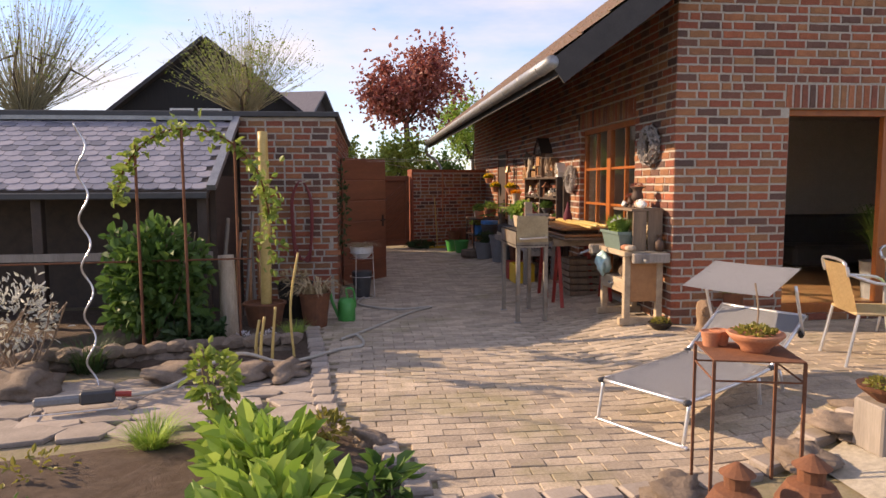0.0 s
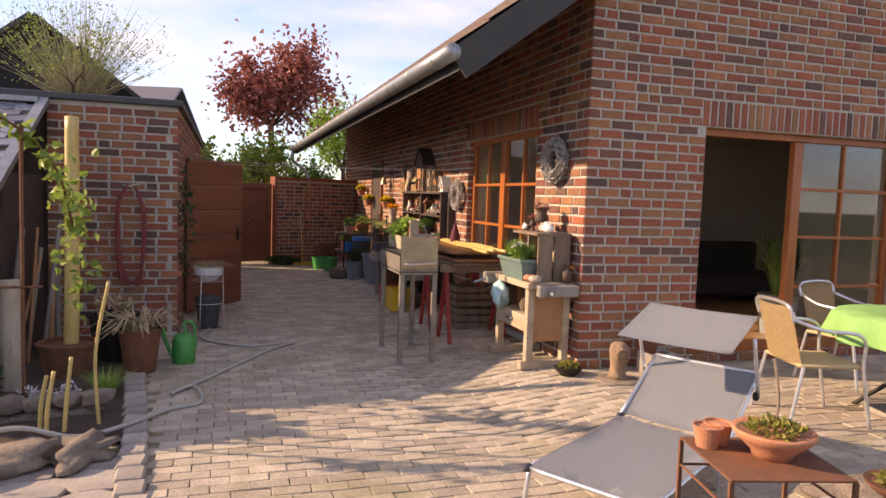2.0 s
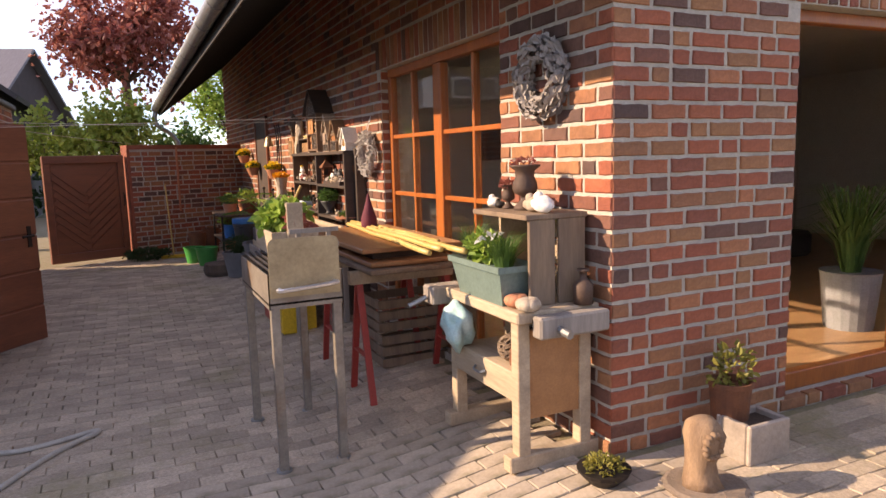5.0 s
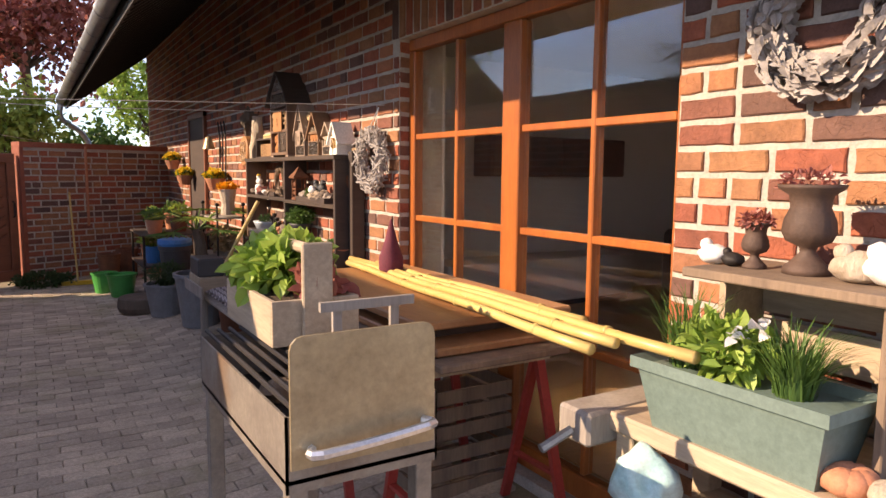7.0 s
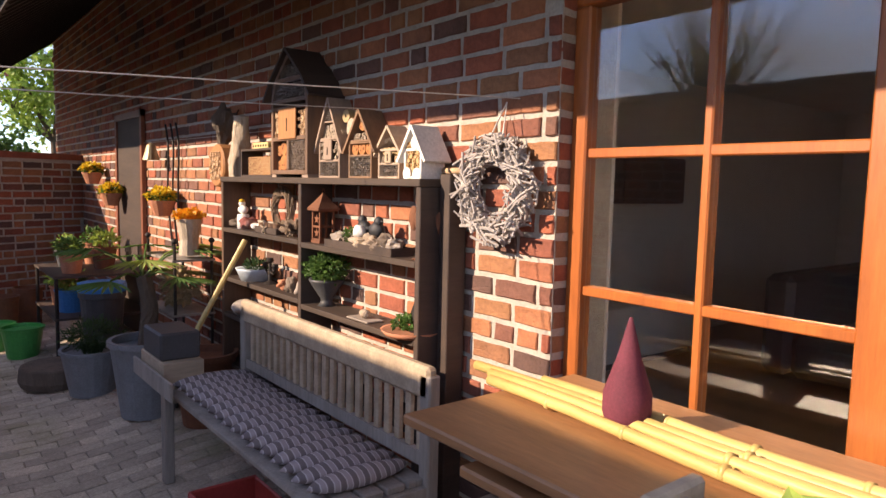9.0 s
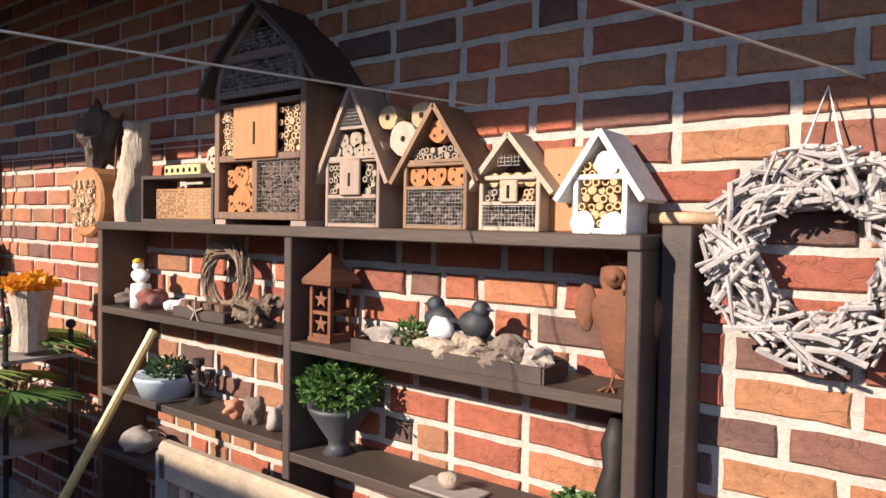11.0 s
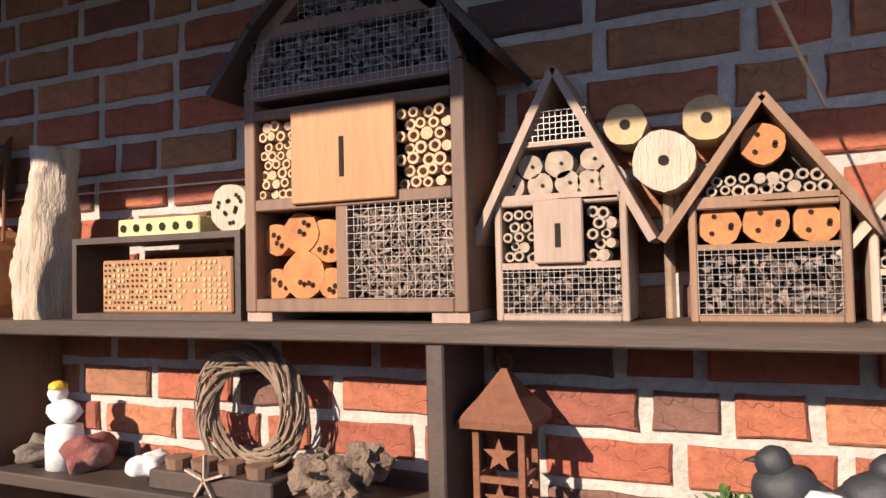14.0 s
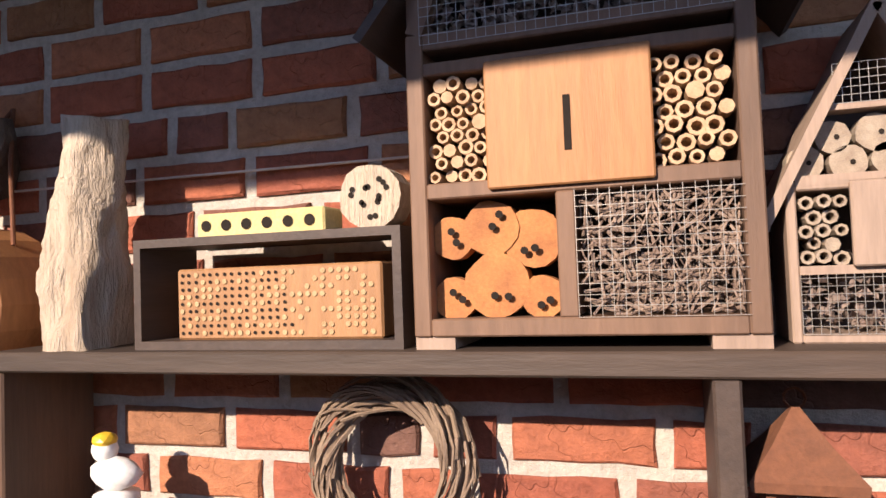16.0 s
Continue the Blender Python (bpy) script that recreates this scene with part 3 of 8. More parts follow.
# stone edging along the paving
edging = tagged(new("stone_edging"), "pale stone setts edging the paved yard", "edging", kind="structure")
ys = 2.2
while ys > -3.3:
    x = lerp_table(EDGE, ys)
    ob = put(bbox(-0.075, 0.075, -0.085, 0.085, -0.04, 0.035, 0.012), "edge_stone", FLAG, edging)
    ob.matrix_basis = pose(x - 0.07, ys, gz(x, ys), rng.uniform(-3, 3), rng.uniform(-3, 3), rng.uniform(-8, 8))
    ys -= 0.185
xs = -2.7
while xs < 1.4:
    y = lerp_table(FRONT, xs)
    ob = put(bbox(-0.09, 0.09, -0.07, 0.07, -0.04, 0.035 + rng.random() * 0.015, 0.012), "edge_stone", FLAG, edging)
    ob.matrix_basis = pose(xs, y - 0.07, gz(xs, y), rng.uniform(-3, 3), rng.uniform(-3, 3), rng.uniform(-8, 25))
    xs += 0.2
    
# rocks and a low dry wall
dry_wall = thing("dry_stone_wall", (0, 0, 0), "low dry wall of brown field stones round the bed", "wall")
for k in range(14):
    for row in range(2):
        x, y = -5.9 + k * 0.16 + row * 0.08, -0.62 + 0.03 * k + rng.uniform(-0.03, 0.03)
        ob = part("stone", blob(bmesh.new(), (0, 0, 0), 0.1, 0.2, 2, (1.15, 0.8, 0.62), k * 2 + row), ROCK, dry_wall)
        ob.matrix_basis = pose(x, y, gz(x, y) + 0.04 + row * 0.10, 0, 0, rng.uniform(0, 40))
for k, (x, y, r, lab) in enumerate(((-4.45, -1.0, 0.22, "brown weathered boulder beside the path"), (-4.0, -1.05, 0.2, "flat grey rock along the bed"), (-3.7, -0.98, 0.17, "flat pale rock along the bed"),
                                    (-5.6, -1.15, 0.26, "large brown boulder at the path"), (-3.02, -2.52, 0.09, "round reddish stone on the edging"), (-3.15, -3.1, 0.13, "rough brown rock in the planted bed"), (-1.55, -3.42, 0.16, "mossy rock at the paving edge"),
                                    (-0.75, -3.2, 0.15, "pale rock at the gravel edge"), (-0.35, -2.95, 0.17, "pale rock at the gravel edge"), (0.1, -2.75, 0.16, "pale rock at the gravel edge"), (0.6, -2.7, 0.15, "pale rock at the gravel edge"))):
    ob = put(blob(bmesh.new(), (0, 0, 0), r, 0.42, 3, (1.3, 0.85, 0.4 if r > 0.1 else 0.8), k), "rock", ROCK, smooth=True)
    ob.matrix_basis = pose(x, y, gz(x, y) + r * 0.3, 0, 0, k * 37)
    tagged(ob, lab, "rock", "rocks of the garden")

# ---- outbuilding, lean-to ----
shed = thing("shed", (0, 0, 0), "flat-roofed brick outbuilding with a dark metal cap", "building")
shed_wall = part("wall", bbox(-4.62, -3.4135, 2.5035, 9.4, -0.3, 2.255), MORTAR, shed)
part("back_wall", bbox(-10, -4.62, 2.6, 9.4, -0.3, 2.255), DARKWOOD, shed)
part("roof_cap", bbox(-10, -3.36, 2.45, 9.45, 2.255, 2.325, 0.01), DARKGREY, shed, "dark sheet metal roof cap")

lean = thing("lean_to", (0, 0, 0), "open lean-to with a slate roof against the outbuilding", "shelter")
LY0, LZ0, LY1, LZ1, LXR = 0.9, 1.36, 2.45, 2.22, -4.66
w = bmesh.new()
v8 = []
for x in (LXR, -10):
    v8 += [w.verts.new(c) for c in ((x, LY0, LZ0 - 0.06), (x, LY1, LZ1 - 0.06), (x, LY1, LZ1), (x, LY0, LZ0))]
for q in ((3, 2, 1, 0), (4, 5, 6, 7), (0, 1, 5, 4), (1, 2, 6, 5), (2, 3, 7, 6), (3, 0, 4, 7)):
    w.faces.new([v8[k] for k in q])
part("roof_deck", w, DARKWOOD, lean)
part("verge_flashing", abeam((LXR + 0.03, LY0 - 0.03, LZ0 + 0.015), (LXR + 0.03, LY1, LZ1 + 0.015), 0.09, 0.06), ZINC, lean, "pale metal verge flashing")
part("eaves_gutter", bbox(-10, LXR, LY0 - 0.09, LY0, LZ0 - 0.1, LZ0 - 0.03, 0.01), DARKGREY, lean)
part("ridge_flashing", bbox(-10, LXR, LY1 - 0.12, LY1 + 0.05, LZ1 - 0.02, LZ1 + 0.03), ZINC, lean)
for x in (-4.75, -6.4, -8.1):
    part("post", bbox(x - 0.05, x + 0.05, 0.95, 1.05, -0.2, LZ0 - 0.06, 0.006), DARKWOOD, lean)
part("end_boards", bbox(-4.72, -4.66, 1.2, 2.5, -0.2, 1.5), DARKWOOD, lean)
part("rail", bbox(-10, -4.66, 0.93, 0.98, 0.62, 0.70), GREYWOOD, lean)
ll = math.hypot(LY1 - LY0, LZ1 - LZ0)
dy, dz = (LY1 - LY0) / ll, (LZ1 - LZ0) / ll
sm = bmesh.new()
for r in range(14):
    for c in range(33):
        x = LXR - 0.02 - c * 0.165 - (0.082 if r % 2 else 0)
        d = r * 0.127
        lift = 0.014 + rng.uniform(0, 0.005)
        prof = ((0.0, 0.03), (-0.04, 0.004), (-0.08, 0.0), (-0.12, 0.004), (-0.16, 0.03))
        lo = [sm.verts.new((x + a, LY0 + (d + b - 0.02) * dy, LZ0 + (d + b - 0.02) * dz + lift)) for a, b in prof]
        bo = [sm.verts.new((v.co.x, v.co.y, v.co.z - 0.012)) for v in lo]
        hi = [sm.verts.new((x + a, LY0 + (d + 0.14) * dy, LZ0 + (d + 0.14) * dz + 0.006)) for a in (0.0, -0.16)]
        sm.faces.new((lo[0], lo[1], lo[2], lo[3], lo[4], hi[1], hi[0]))
        for k in range(4):
            sm.faces.new((bo[k], bo[k + 1], lo[k + 1], lo[k]))
m, n, l, p = material("slate_row", 0.42)
geo = n.new("ShaderNodeNewGeometry")
sc = ramp_node(n, l, geo.outputs["Random Per Island"], [(0, (0.13, 0.13, 0.16)), (0.5, (0.22, 0.22, 0.27)), (1, (0.31, 0.29, 0.33))])
ns = noise_node(n, l, 14, 6)
sc = mix_node(n, l, 0.6, sc, ramp_node(n, l, ns.outputs["Fac"], [(0.3, (0.7, 0.7, 0.7)), (0.7, (1.2, 1.2, 1.2))]), "MULTIPLY")
l.new(sc, p.inputs["Base Color"])
tagged(part("slates", sm, m, lean, "rounded grey slates in rows"), kind="stuff")

rear = bmesh.new()
beam(rear, (-1.95, 9.98, 0.76), (0.0, 10.75, 0.76), 0.209, 1.84)
wall_rear = structure(put(rear, "wall_rear", MORTAR), "brick yard wall with a rowlock top beside the gate", "wall")
part("end_bricks", abeam((-1.972, 9.971, 0.76), (-1.93, 9.988, 0.76), 0.235, 1.845), BRICK, wall_rear)
part("capping", abeam((-1.97, 9.972, 1.7), (0.0, 10.75, 1.7), 0.25, 0.07), BRICK, wall_rear)
gate = thing("gate", (-2.0, 9.95, -0.14), "brown boarded wooden yard gate with herringbone boards", "gate", rz=21.5)
for a in ((-1.2, 0, 1.6, 1.72), (-1.2, 0, 0.06, 0.2), (-1.2, -1.1, 0.2, 1.6), (-0.1, 0, 0.2, 1.6)):
    part("frame", bbox(a[0], a[1], -0.04, 0.04, a[2], a[3], 0.008), DOORBROWN, gate)
part("panel", bbox(-1.1, -0.1, 0.0, 0.02, 0.2, 1.6), DOORBROWN, gate)
for k in range(13):
    for s in (-1, 1):
        z0 = 0.1 + k * 0.125
        a, b = Vector((-0.6, -0.012, z0 - 0.0)), Vector((-0.6 + s * 0.48, -0.012, z0 + 0.42))
        if z0 > 0.2 and b.z < 1.62:
            part("board", abeam(a, b, 0.018, 0.075), DOORBROWN, gate)
part("handle", bar([(-0.05, -0.05, 0.9), (-0.05, -0.09, 0.92), (-0.05, -0.09, 1.08), (-0.05, -0.05, 1.1)], 0.012), BLACKIRON, gate)

# open boarded door at the side of the outbuilding
yd = thing("yard_door", (-3.38, 3.55, -0.14), "brown boarded wooden door standing open into the yard", "door", rz=51.5)
for k in range(6):
    part("board", bbox(0.0, 1.04, -0.022, 0.022, 0.06 + k * 0.31, 0.06 + k * 0.31 + 0.297, 0.008), DOORBROWN, yd)
part("core", bbox(0.01, 1.03, -0.014, 0.014, 0.06, 1.92), DOORBROWN, yd)
h = part("handle", bar([(0.95, -0.02, 0.98), (0.95, -0.07, 0.98), (0.84, -0.07, 0.975)], 0.011), BLACKIRON, yd, "black lever handle")
part("plate", bbox(0.93, 0.97, -0.028, -0.022, 0.88, 1.06), BLACKIRON, yd)

# ---- surroundings ----
def gable_house(name, x, y, wd, dp, ze, zr, wall_m, roof_m, label, rz=0):
    e = thing(name, (x, y, -0.3), label, "house", rz=rz)
    bm = bmesh.new()
    pr = [(-wd / 2, 0), (wd / 2, 0), (wd / 2, ze), (0, zr), (-wd / 2, ze)]
    a, b = [bm.verts.new((u, 0, v)) for u, v in pr], [bm.verts.new((u, dp, v)) for u, v in pr]
    bm.faces.new(a)
    bm.faces.new(b[::-1])
    for k in range(5):
        bm.faces.new((a[(k + 1) % 5], a[k], b[k], b[(k + 1) % 5]))
    part("wall", bm, wall_m, e)
    for s in (-1, 1):
        bm = bmesh.new()
        n_ = Vector((s * (zr - ze), 0, wd / 2)).normalized() * 0.12
        e0, e1 = Vector((s * (wd / 2 + 0.5), -0.4, ze - 0.5 * (zr - ze) / (wd / 2))), Vector((0, -0.4, zr + 0.02))
        vs = [bm.verts.new(c) for c in (e0, e1, e1 + n_, e0 + n_)]
        vs += [bm.verts.new(v.co + Vector((0, dp + 0.8, 0))) for v in vs]
        for q in ((0, 1, 2, 3), (7, 6, 5, 4), (0, 4, 5, 1), (1, 5, 6, 2), (2, 6, 7, 3), (3, 7, 4, 0)):
            bm.faces.new([vs[k] for k in q])
        part("roof", bm, roof_m, e)
    return e


nh = gable_house("neighbour_house", -8.45, 18.5, 7.2, 9, 3.85, 6.65, rough_mat("dark_cladding", (0.012, 0.011, 0.012), (0.02, 0.018, 0.018), 3, 0.8, stretch=(6, 1, 0.3)), rough_mat("dark_roof", (0.035, 0.035, 0.04), (0.055, 0.05, 0.055), 4, 0.7), "dark clad neighbouring house with a steep gable")
for u in (-1.3, -0.35):
    wf = part("window", bbox(u, u + 0.8, -0.06, 0.0, 3.65, 4.35), WHITE, nh)
    part("pane", bbox(u + 0.08, u + 0.72, -0.075, -0.06, 3.72, 4.28), DARKGREY, wf)
part("chimney", bbox(0.9, 1.7, -0.5, -0.1, 3.3, 4.4), WHITE, nh)
gable_house("far_house", -5.6, 34, 9, 9, 3.9, 6.9, rough_mat("dark_brick_far", (0.05, 0.03, 0.03), (0.03, 0.02, 0.02), 3, 0.8), rough_mat("grey_roof_far", (0.20, 0.19, 0.21), (0.14, 0.13, 0.15), 3, 0.7, stretch=(1, 8, 1)), "distant house with a grey tiled roof", 75)
gable_house("side_house", -14.5, 7.5, 6, 7, 2.6, 4.2, rough_mat("side_wall", (0.05, 0.04, 0.035), (0.03, 0.03, 0.03), 3, 0.8), rough_mat("side_roof", (0.07, 0.07, 0.085), (0.05, 0.05, 0.06), 4, 0.7), "dark low neighbouring roof at the garden side")


def tree(name, x, y, h, cr, cz, n, size, lm, label, seed, limbs=9, trunk=0.14, shoots=0, squash=0.85, hole=0.35):
    rng = random.Random(seed)
    e = thing(name, (x, y, -0.3), label, "tree")
    bm = bmesh.new()
    top = Vector((rng.uniform(-0.1, 0.1), rng.uniform(-0.1, 0.1), cz - cr * 0.45))
    tube(bm, curve_pts([(0, 0, 0), top * 0.5 + Vector((0.06, 0.04, 0)), top], 5), trunk, 9, 0.6)
    tips = []
    for k in range(limbs):
        d = rdir(rng, 0.5)
        d.z = abs(d.z) * 0.9 + 0.15
        end = Vector((d.x * cr * 0.85, d.y * cr * 0.85, cz - cr * 0.3 + d.z * cr * squash))
        mid = (top + end) / 2 + rdir(rng) * cr * 0.12
        pts = curve_pts([top - Vector((0, 0, 0.2)), mid, end], 4)
        tube(bm, pts, trunk * 0.36, 6, 0.15)
        tips += pts[3:]
        for _ in range(3):
            b0 = pts[rng.randrange(3, len(pts))]
            b1 = b0 + rdir(rng, 0.4) * cr * 0.4
            tube(bm, [b0, (b0 + b1) / 2 + rdir(rng) * 0.05, b1], trunk * 0.12, 5, 0.3)
            tips += [b1, (b0 + b1) / 2]
    sh = bmesh.new()
    for _ in range(shoots):
        a = rng.uniform(0, 2 * math.pi)
        t = abs(rng.gauss(0, 1.0))
        d = Vector((math.cos(a) * t, math.sin(a) * t, 1)).normalized()
        b0 = top + Vector((math.cos(a), math.sin(a), 0)) * rng.uniform(0, 0.3)
        ln = cr * rng.uniform(1.2, 2.0)
        b1 = b0 + d * ln
        tube(sh, [b0, b0 + d * ln * 0.5 + rdir(rng) * 0.06, b1], 0.009, 4, 0.3)
        tips += [b0 + d * ln * q for q in (0.5, 0.65, 0.8, 0.95)]
    part("trunk", bm, BARKDARK, e, smooth=True)
    if shoots:
        tagged(part("shoots", sh, SHOOT, e, "thin pale spring shoots"), kind="stuff")
    lv = bmesh.new()
    for k in range(n):
        c = tips[rng.randrange(len(tips))] + rdir(rng) * abs(rng.gauss(0, cr * (0.09 if shoots else 0.2)))
        s = size * rng.uniform(0.6, 1.3)
        leaf(lv, c, rdir(rng, -0.2), rdir(rng, 0.8), s, s * 0.62)
    tagged(part("crown", lv, lm, e), kind="stuff")
    return e


tree("copper_tree", -1.75, 14.0, 6, 1.75, 4.45, 6500, 0.14, LEAFRED, "copper-red leaved tree behind the yard wall", 3, 14, 0.13)
tree("pollard_tree", -6.4, 13.4, 6, 1.4, 4.35, 2900, 0.06, LEAFY, "pollarded tree with thin upright spring shoots", 5, 6, 0.2, 260)
tree("pollard_tree", -9.75, 8.2, 5, 1.3, 3.75, 1700, 0.045, LEAFY, "pollarded tree with bare upright shoots", 8, 5, 0.22, 260)
tree("birch_tree", 1.0, 19.0, 5, 1.9, 3.6, 4200, 0.13, LEAFBR, "pale green weeping tree beyond the yard wall", 9, 12, 0.12)
tree("shrub", -3.3, 13.0, 3, 0.95, 2.0, 2200, 0.12, LEAFY, "yellow-green garden shrub behind the gate", 12, 12, 0.05)
tree("shrub", -2.1, 12.6, 3, 0.95, 2.3, 2200, 0.12, LEAFY, "yellow-green garden shrub behind the gate", 14, 12, 0.05)
tree("shrub", -0.7, 14.2, 3, 0.85, 2.0, 1500, 0.12, LEAF, "green garden shrub behind the yard wall", 15, 10, 0.05)
hedge = put(clump(2500, 14, 1.0, 1.2, 0.3, random.Random(2), base=-0.3), "hedge", LEAFDK)
hedge.location = (-6, 24, 0)
tagged(hedge, "dark green hedge far behind the houses", "hedge", kind="stuff")
# unseen hedge added behind the walker; it shows only as a reflection
hb = put(clump(3500, 16, 1.2, 1.3, 0.3, random.Random(6), base=-0.3), "hedge", LEAFDK)
hb.location = (0, -15, 0)
tagged(hb, "unseen dark green hedge added behind the garden", "hedge", kind="stuff")

# ---- things of the shelf wall: local x runs to the right as seen from the yard, local -y faces the yard ----
def wall_thing(name, y, z, label, category, x=-0.1, group=""):
    return thing(name, (x, y, z + 0.05), label, category, group, rz=-90)


SHZ, SHF = 1.44, -0.19
shelf = thing("wall_shelf", (0, 5.56, 0.05), "dark-stained wooden shelf unit standing against the brick wall", "shelf", rz=-90)
# local: x 0..2.11 (y 5.56..3.45), y -0.19..-0.01
def sbox(name, x0, x1, z0, z1, y0=SHF, y1=-0.012, mat=DARKWOOD, lab=""):
    return part(name, bbox(x0, x1, y0, y1, z0, z1, 0.003), mat, shelf, lab)
BOARDX = wood_mat("dark_stained_board", (0.075, 0.05, 0.036), (0.038, 0.027, 0.021), 0.6, "x")
sbox("top_board", 0.0, 2.06, SHZ - 0.03, SHZ, SHF - 0.006, mat=BOARDX)
# left side: the dark shelf wood lightened, its sunlight put into the colour
SHELFSIDE_LIT = wood_mat("sunlit_brown_board", (0.15, 0.082, 0.045), (0.08, 0.045, 0.028), 0.6)
sbox("side", 0.0, 0.03, -0.08, SHZ - 0.03, mat=SHELFSIDE_LIT)
sbox("side", 2.03, 2.06, -0.08, SHZ - 0.03)
sbox("divider", 1.04, 1.07, -0.08, SHZ - 0.03)
for z in (1.13, 0.83, 0.605, 0.3):
    sbox("board", 0.03, 1.04, z - 0.026, z, mat=BOARDX)
for z in (1.12, 0.81, 0.45):
    sbox("board", 1.07, 2.03, z - 0.026, z, mat=BOARDX)
sbox("side_cabinet", 2.065, 2.125, -0.08, SHZ + 0.02, -0.1, -0.012)


def cane_front(bm, x0, x1, z0, z1, y, r0, r1, rng, dens=1.0, holes=True):
    """Open cane ends packed in a field, each a short hollow tube."""
    z, row = z0 + r1, 0
    while z < z1 - r1 * 0.6:
        x = x0 + r1 + (r1 if row % 2 else 0)
        while x < x1 - r1 * 0.6:
            r = rng.uniform(max(r0, 0.8 * r1), 1.05 * r1)
            cx, cz, yy = x + rng.uniform(-0.2, 0.2) * r, z + rng.uniform(-0.2, 0.2) * r, y - rng.uniform(0, 0.014)
            o, i_, d = [], [], []
            hollow = holes and rng.random() < 0.7
            for k in range(8):
                c, s = math.cos(k * math.pi / 4), math.sin(k * math.pi / 4)
                o.append((bm.verts.new((cx + r * c, yy, cz + r * s)), bm.verts.new((cx + r * c, yy + 0.03, cz + r * s))))
                i_.append(bm.verts.new((cx + 0.58 * r * c, yy, cz + 0.58 * r * s)))
                if hollow:
                    d.append(bm.verts.new((cx + 0.5 * r * c, yy + 0.025, cz + 0.5 * r * s)))
            for k in range(8):
                j = (k + 1) % 8
                bm.faces.new((o[k][0], o[k][1], o[j][1], o[j][0]))
                bm.faces.new((o[k][0], o[j][0], i_[j], i_[k]))
                if hollow:
                    bm.faces.new((i_[k], i_[j], d[j], d[k]))
            bm.faces.new((d if hollow else i_)[::-1])
            x += 2 * r1
        z += 1.75 * r1
        row += 1
    return bm


def mesh_wire(x0, x1, z0, z1, y, step=0.011, r=0.00032):
    bm = bmesh.new()
    x = x0
    while x <= x1 + 1e-6:
        box(bm, x - r, x + r, y - r, y + r, z0, z1)
        x += step
    z = z0
    while z <= z1 + 1e-6:
        box(bm, x0, x1, y - 1.6 * r, y + 0.4 * r, z - r, z + r)
        z += step
    return bm


def twig_fill(x0, x1, z0, z1, y, n, rng, r=0.0025, ln=0.05):
    bm = bmesh.new()
    for _ in range(n):
        c = Vector((rng.uniform(x0, x1), y + rng.uniform(0, 0.02), rng.uniform(z0, z1)))
        d = rdir(rng)
        d.y *= 0.3
        a, b = c - d * ln * 0.5, c + d * ln * 0.5
        for v in (a, b):
            v.x, v.z = min(max(v.x, x0), x1), min(max(v.z, z0), z1)
        tube(bm, [a, (a + b) / 2 + rdir(rng) * 0.004, b], r * rng.uniform(0.6, 1.4), 4)
    return bm


def cone_fill(x0, x1, z0, z1, y, n, rng, s=0.012):
    """Scales of cones, packed."""
    bm = bmesh.new()
    for _ in range(n):
        c = Vector((rng.uniform(x0, x1), y + rng.uniform(0, 0.02), rng.uniform(z0, z1)))
        leaf(bm, c, rdir(rng) + Vector((0, -0.6, 0.2)), rdir(rng), s * rng.uniform(0.6, 1.2), s * 0.8)
    return bm


def log_disc(bm, x, z, r, y, t=0.03):
    n = 16
    a = [(x + r * math.cos(2 * math.pi * k / n) * (1 + 0.04 * math.sin(k * 2.3 + x * 90)), z + r * math.sin(2 * math.pi * k / n) * (1 + 0.04 * math.cos(k * 1.7 + z * 70))) for k in range(n)]
    f, b = [bm.verts.new((u, y, v)) for u, v in a], [bm.verts.new((u, y + t, v)) for u, v in a]
    bm.faces.new(f)
    for k in range(n):
        bm.faces.new((f[(k + 1) % n], f[k], b[k], b[(k + 1) % n]))


def hole_discs(pts, r, y):
    bm = bmesh.new()
    for x, z in pts:
        g = bmesh.ops.create_circle(bm, cap_ends=True, segments=9, radius=r)
        bmesh.ops.transform(bm, matrix=pose(x, y, z, 90), verts=g["verts"])
    return bm


HOLE = rough_mat("bored_hole", (0.012, 0.008, 0.006), (0.02, 0.014, 0.01), 20, 1.0, bump=0)
CANE = rough_mat("cut_cane", (0.58, 0.42, 0.26), (0.42, 0.25, 0.14), 60, 0.7)
CANEGREY = rough_mat("grey_cut_cane", (0.40, 0.33, 0.25), (0.26, 0.20, 0.15), 60, 0.8)
LOGEND = rough_mat("log_end", (0.48, 0.20, 0.06), (0.32, 0.12, 0.04), 25, 0.75)
LOGPALE = rough_mat("pale_log_end", (0.50, 0.37, 0.20), (0.38, 0.26, 0.13), 25, 0.75)
WIRE = rough_mat("galvanised_wire", (0.42, 0.40, 0.36), (0.34, 0.32, 0.3), 20, 0.45, 0.7, 0.0)
HBROWN = wood_mat("hotel_brown_wood", (0.22, 0.125, 0.075), (0.13, 0.078, 0.052), 0.65)
HDOOR = wood_mat("hotel_door_wood", (0.42, 0.20, 0.078), (0.34, 0.15, 0.055), 0.6)
HGREY = wood_mat("hotel_grey_wood", (0.38, 0.28, 0.215), (0.26, 0.185, 0.14), 0.7)
CONES = rough_mat("cone_scales", (0.17, 0.115, 0.095), (0.30, 0.24, 0.20), 40, 0.9)
STRAW = rough_mat("dry_twigs", (0.36, 0.27, 0.21), (0.17, 0.115, 0.09), 40, 0.9)


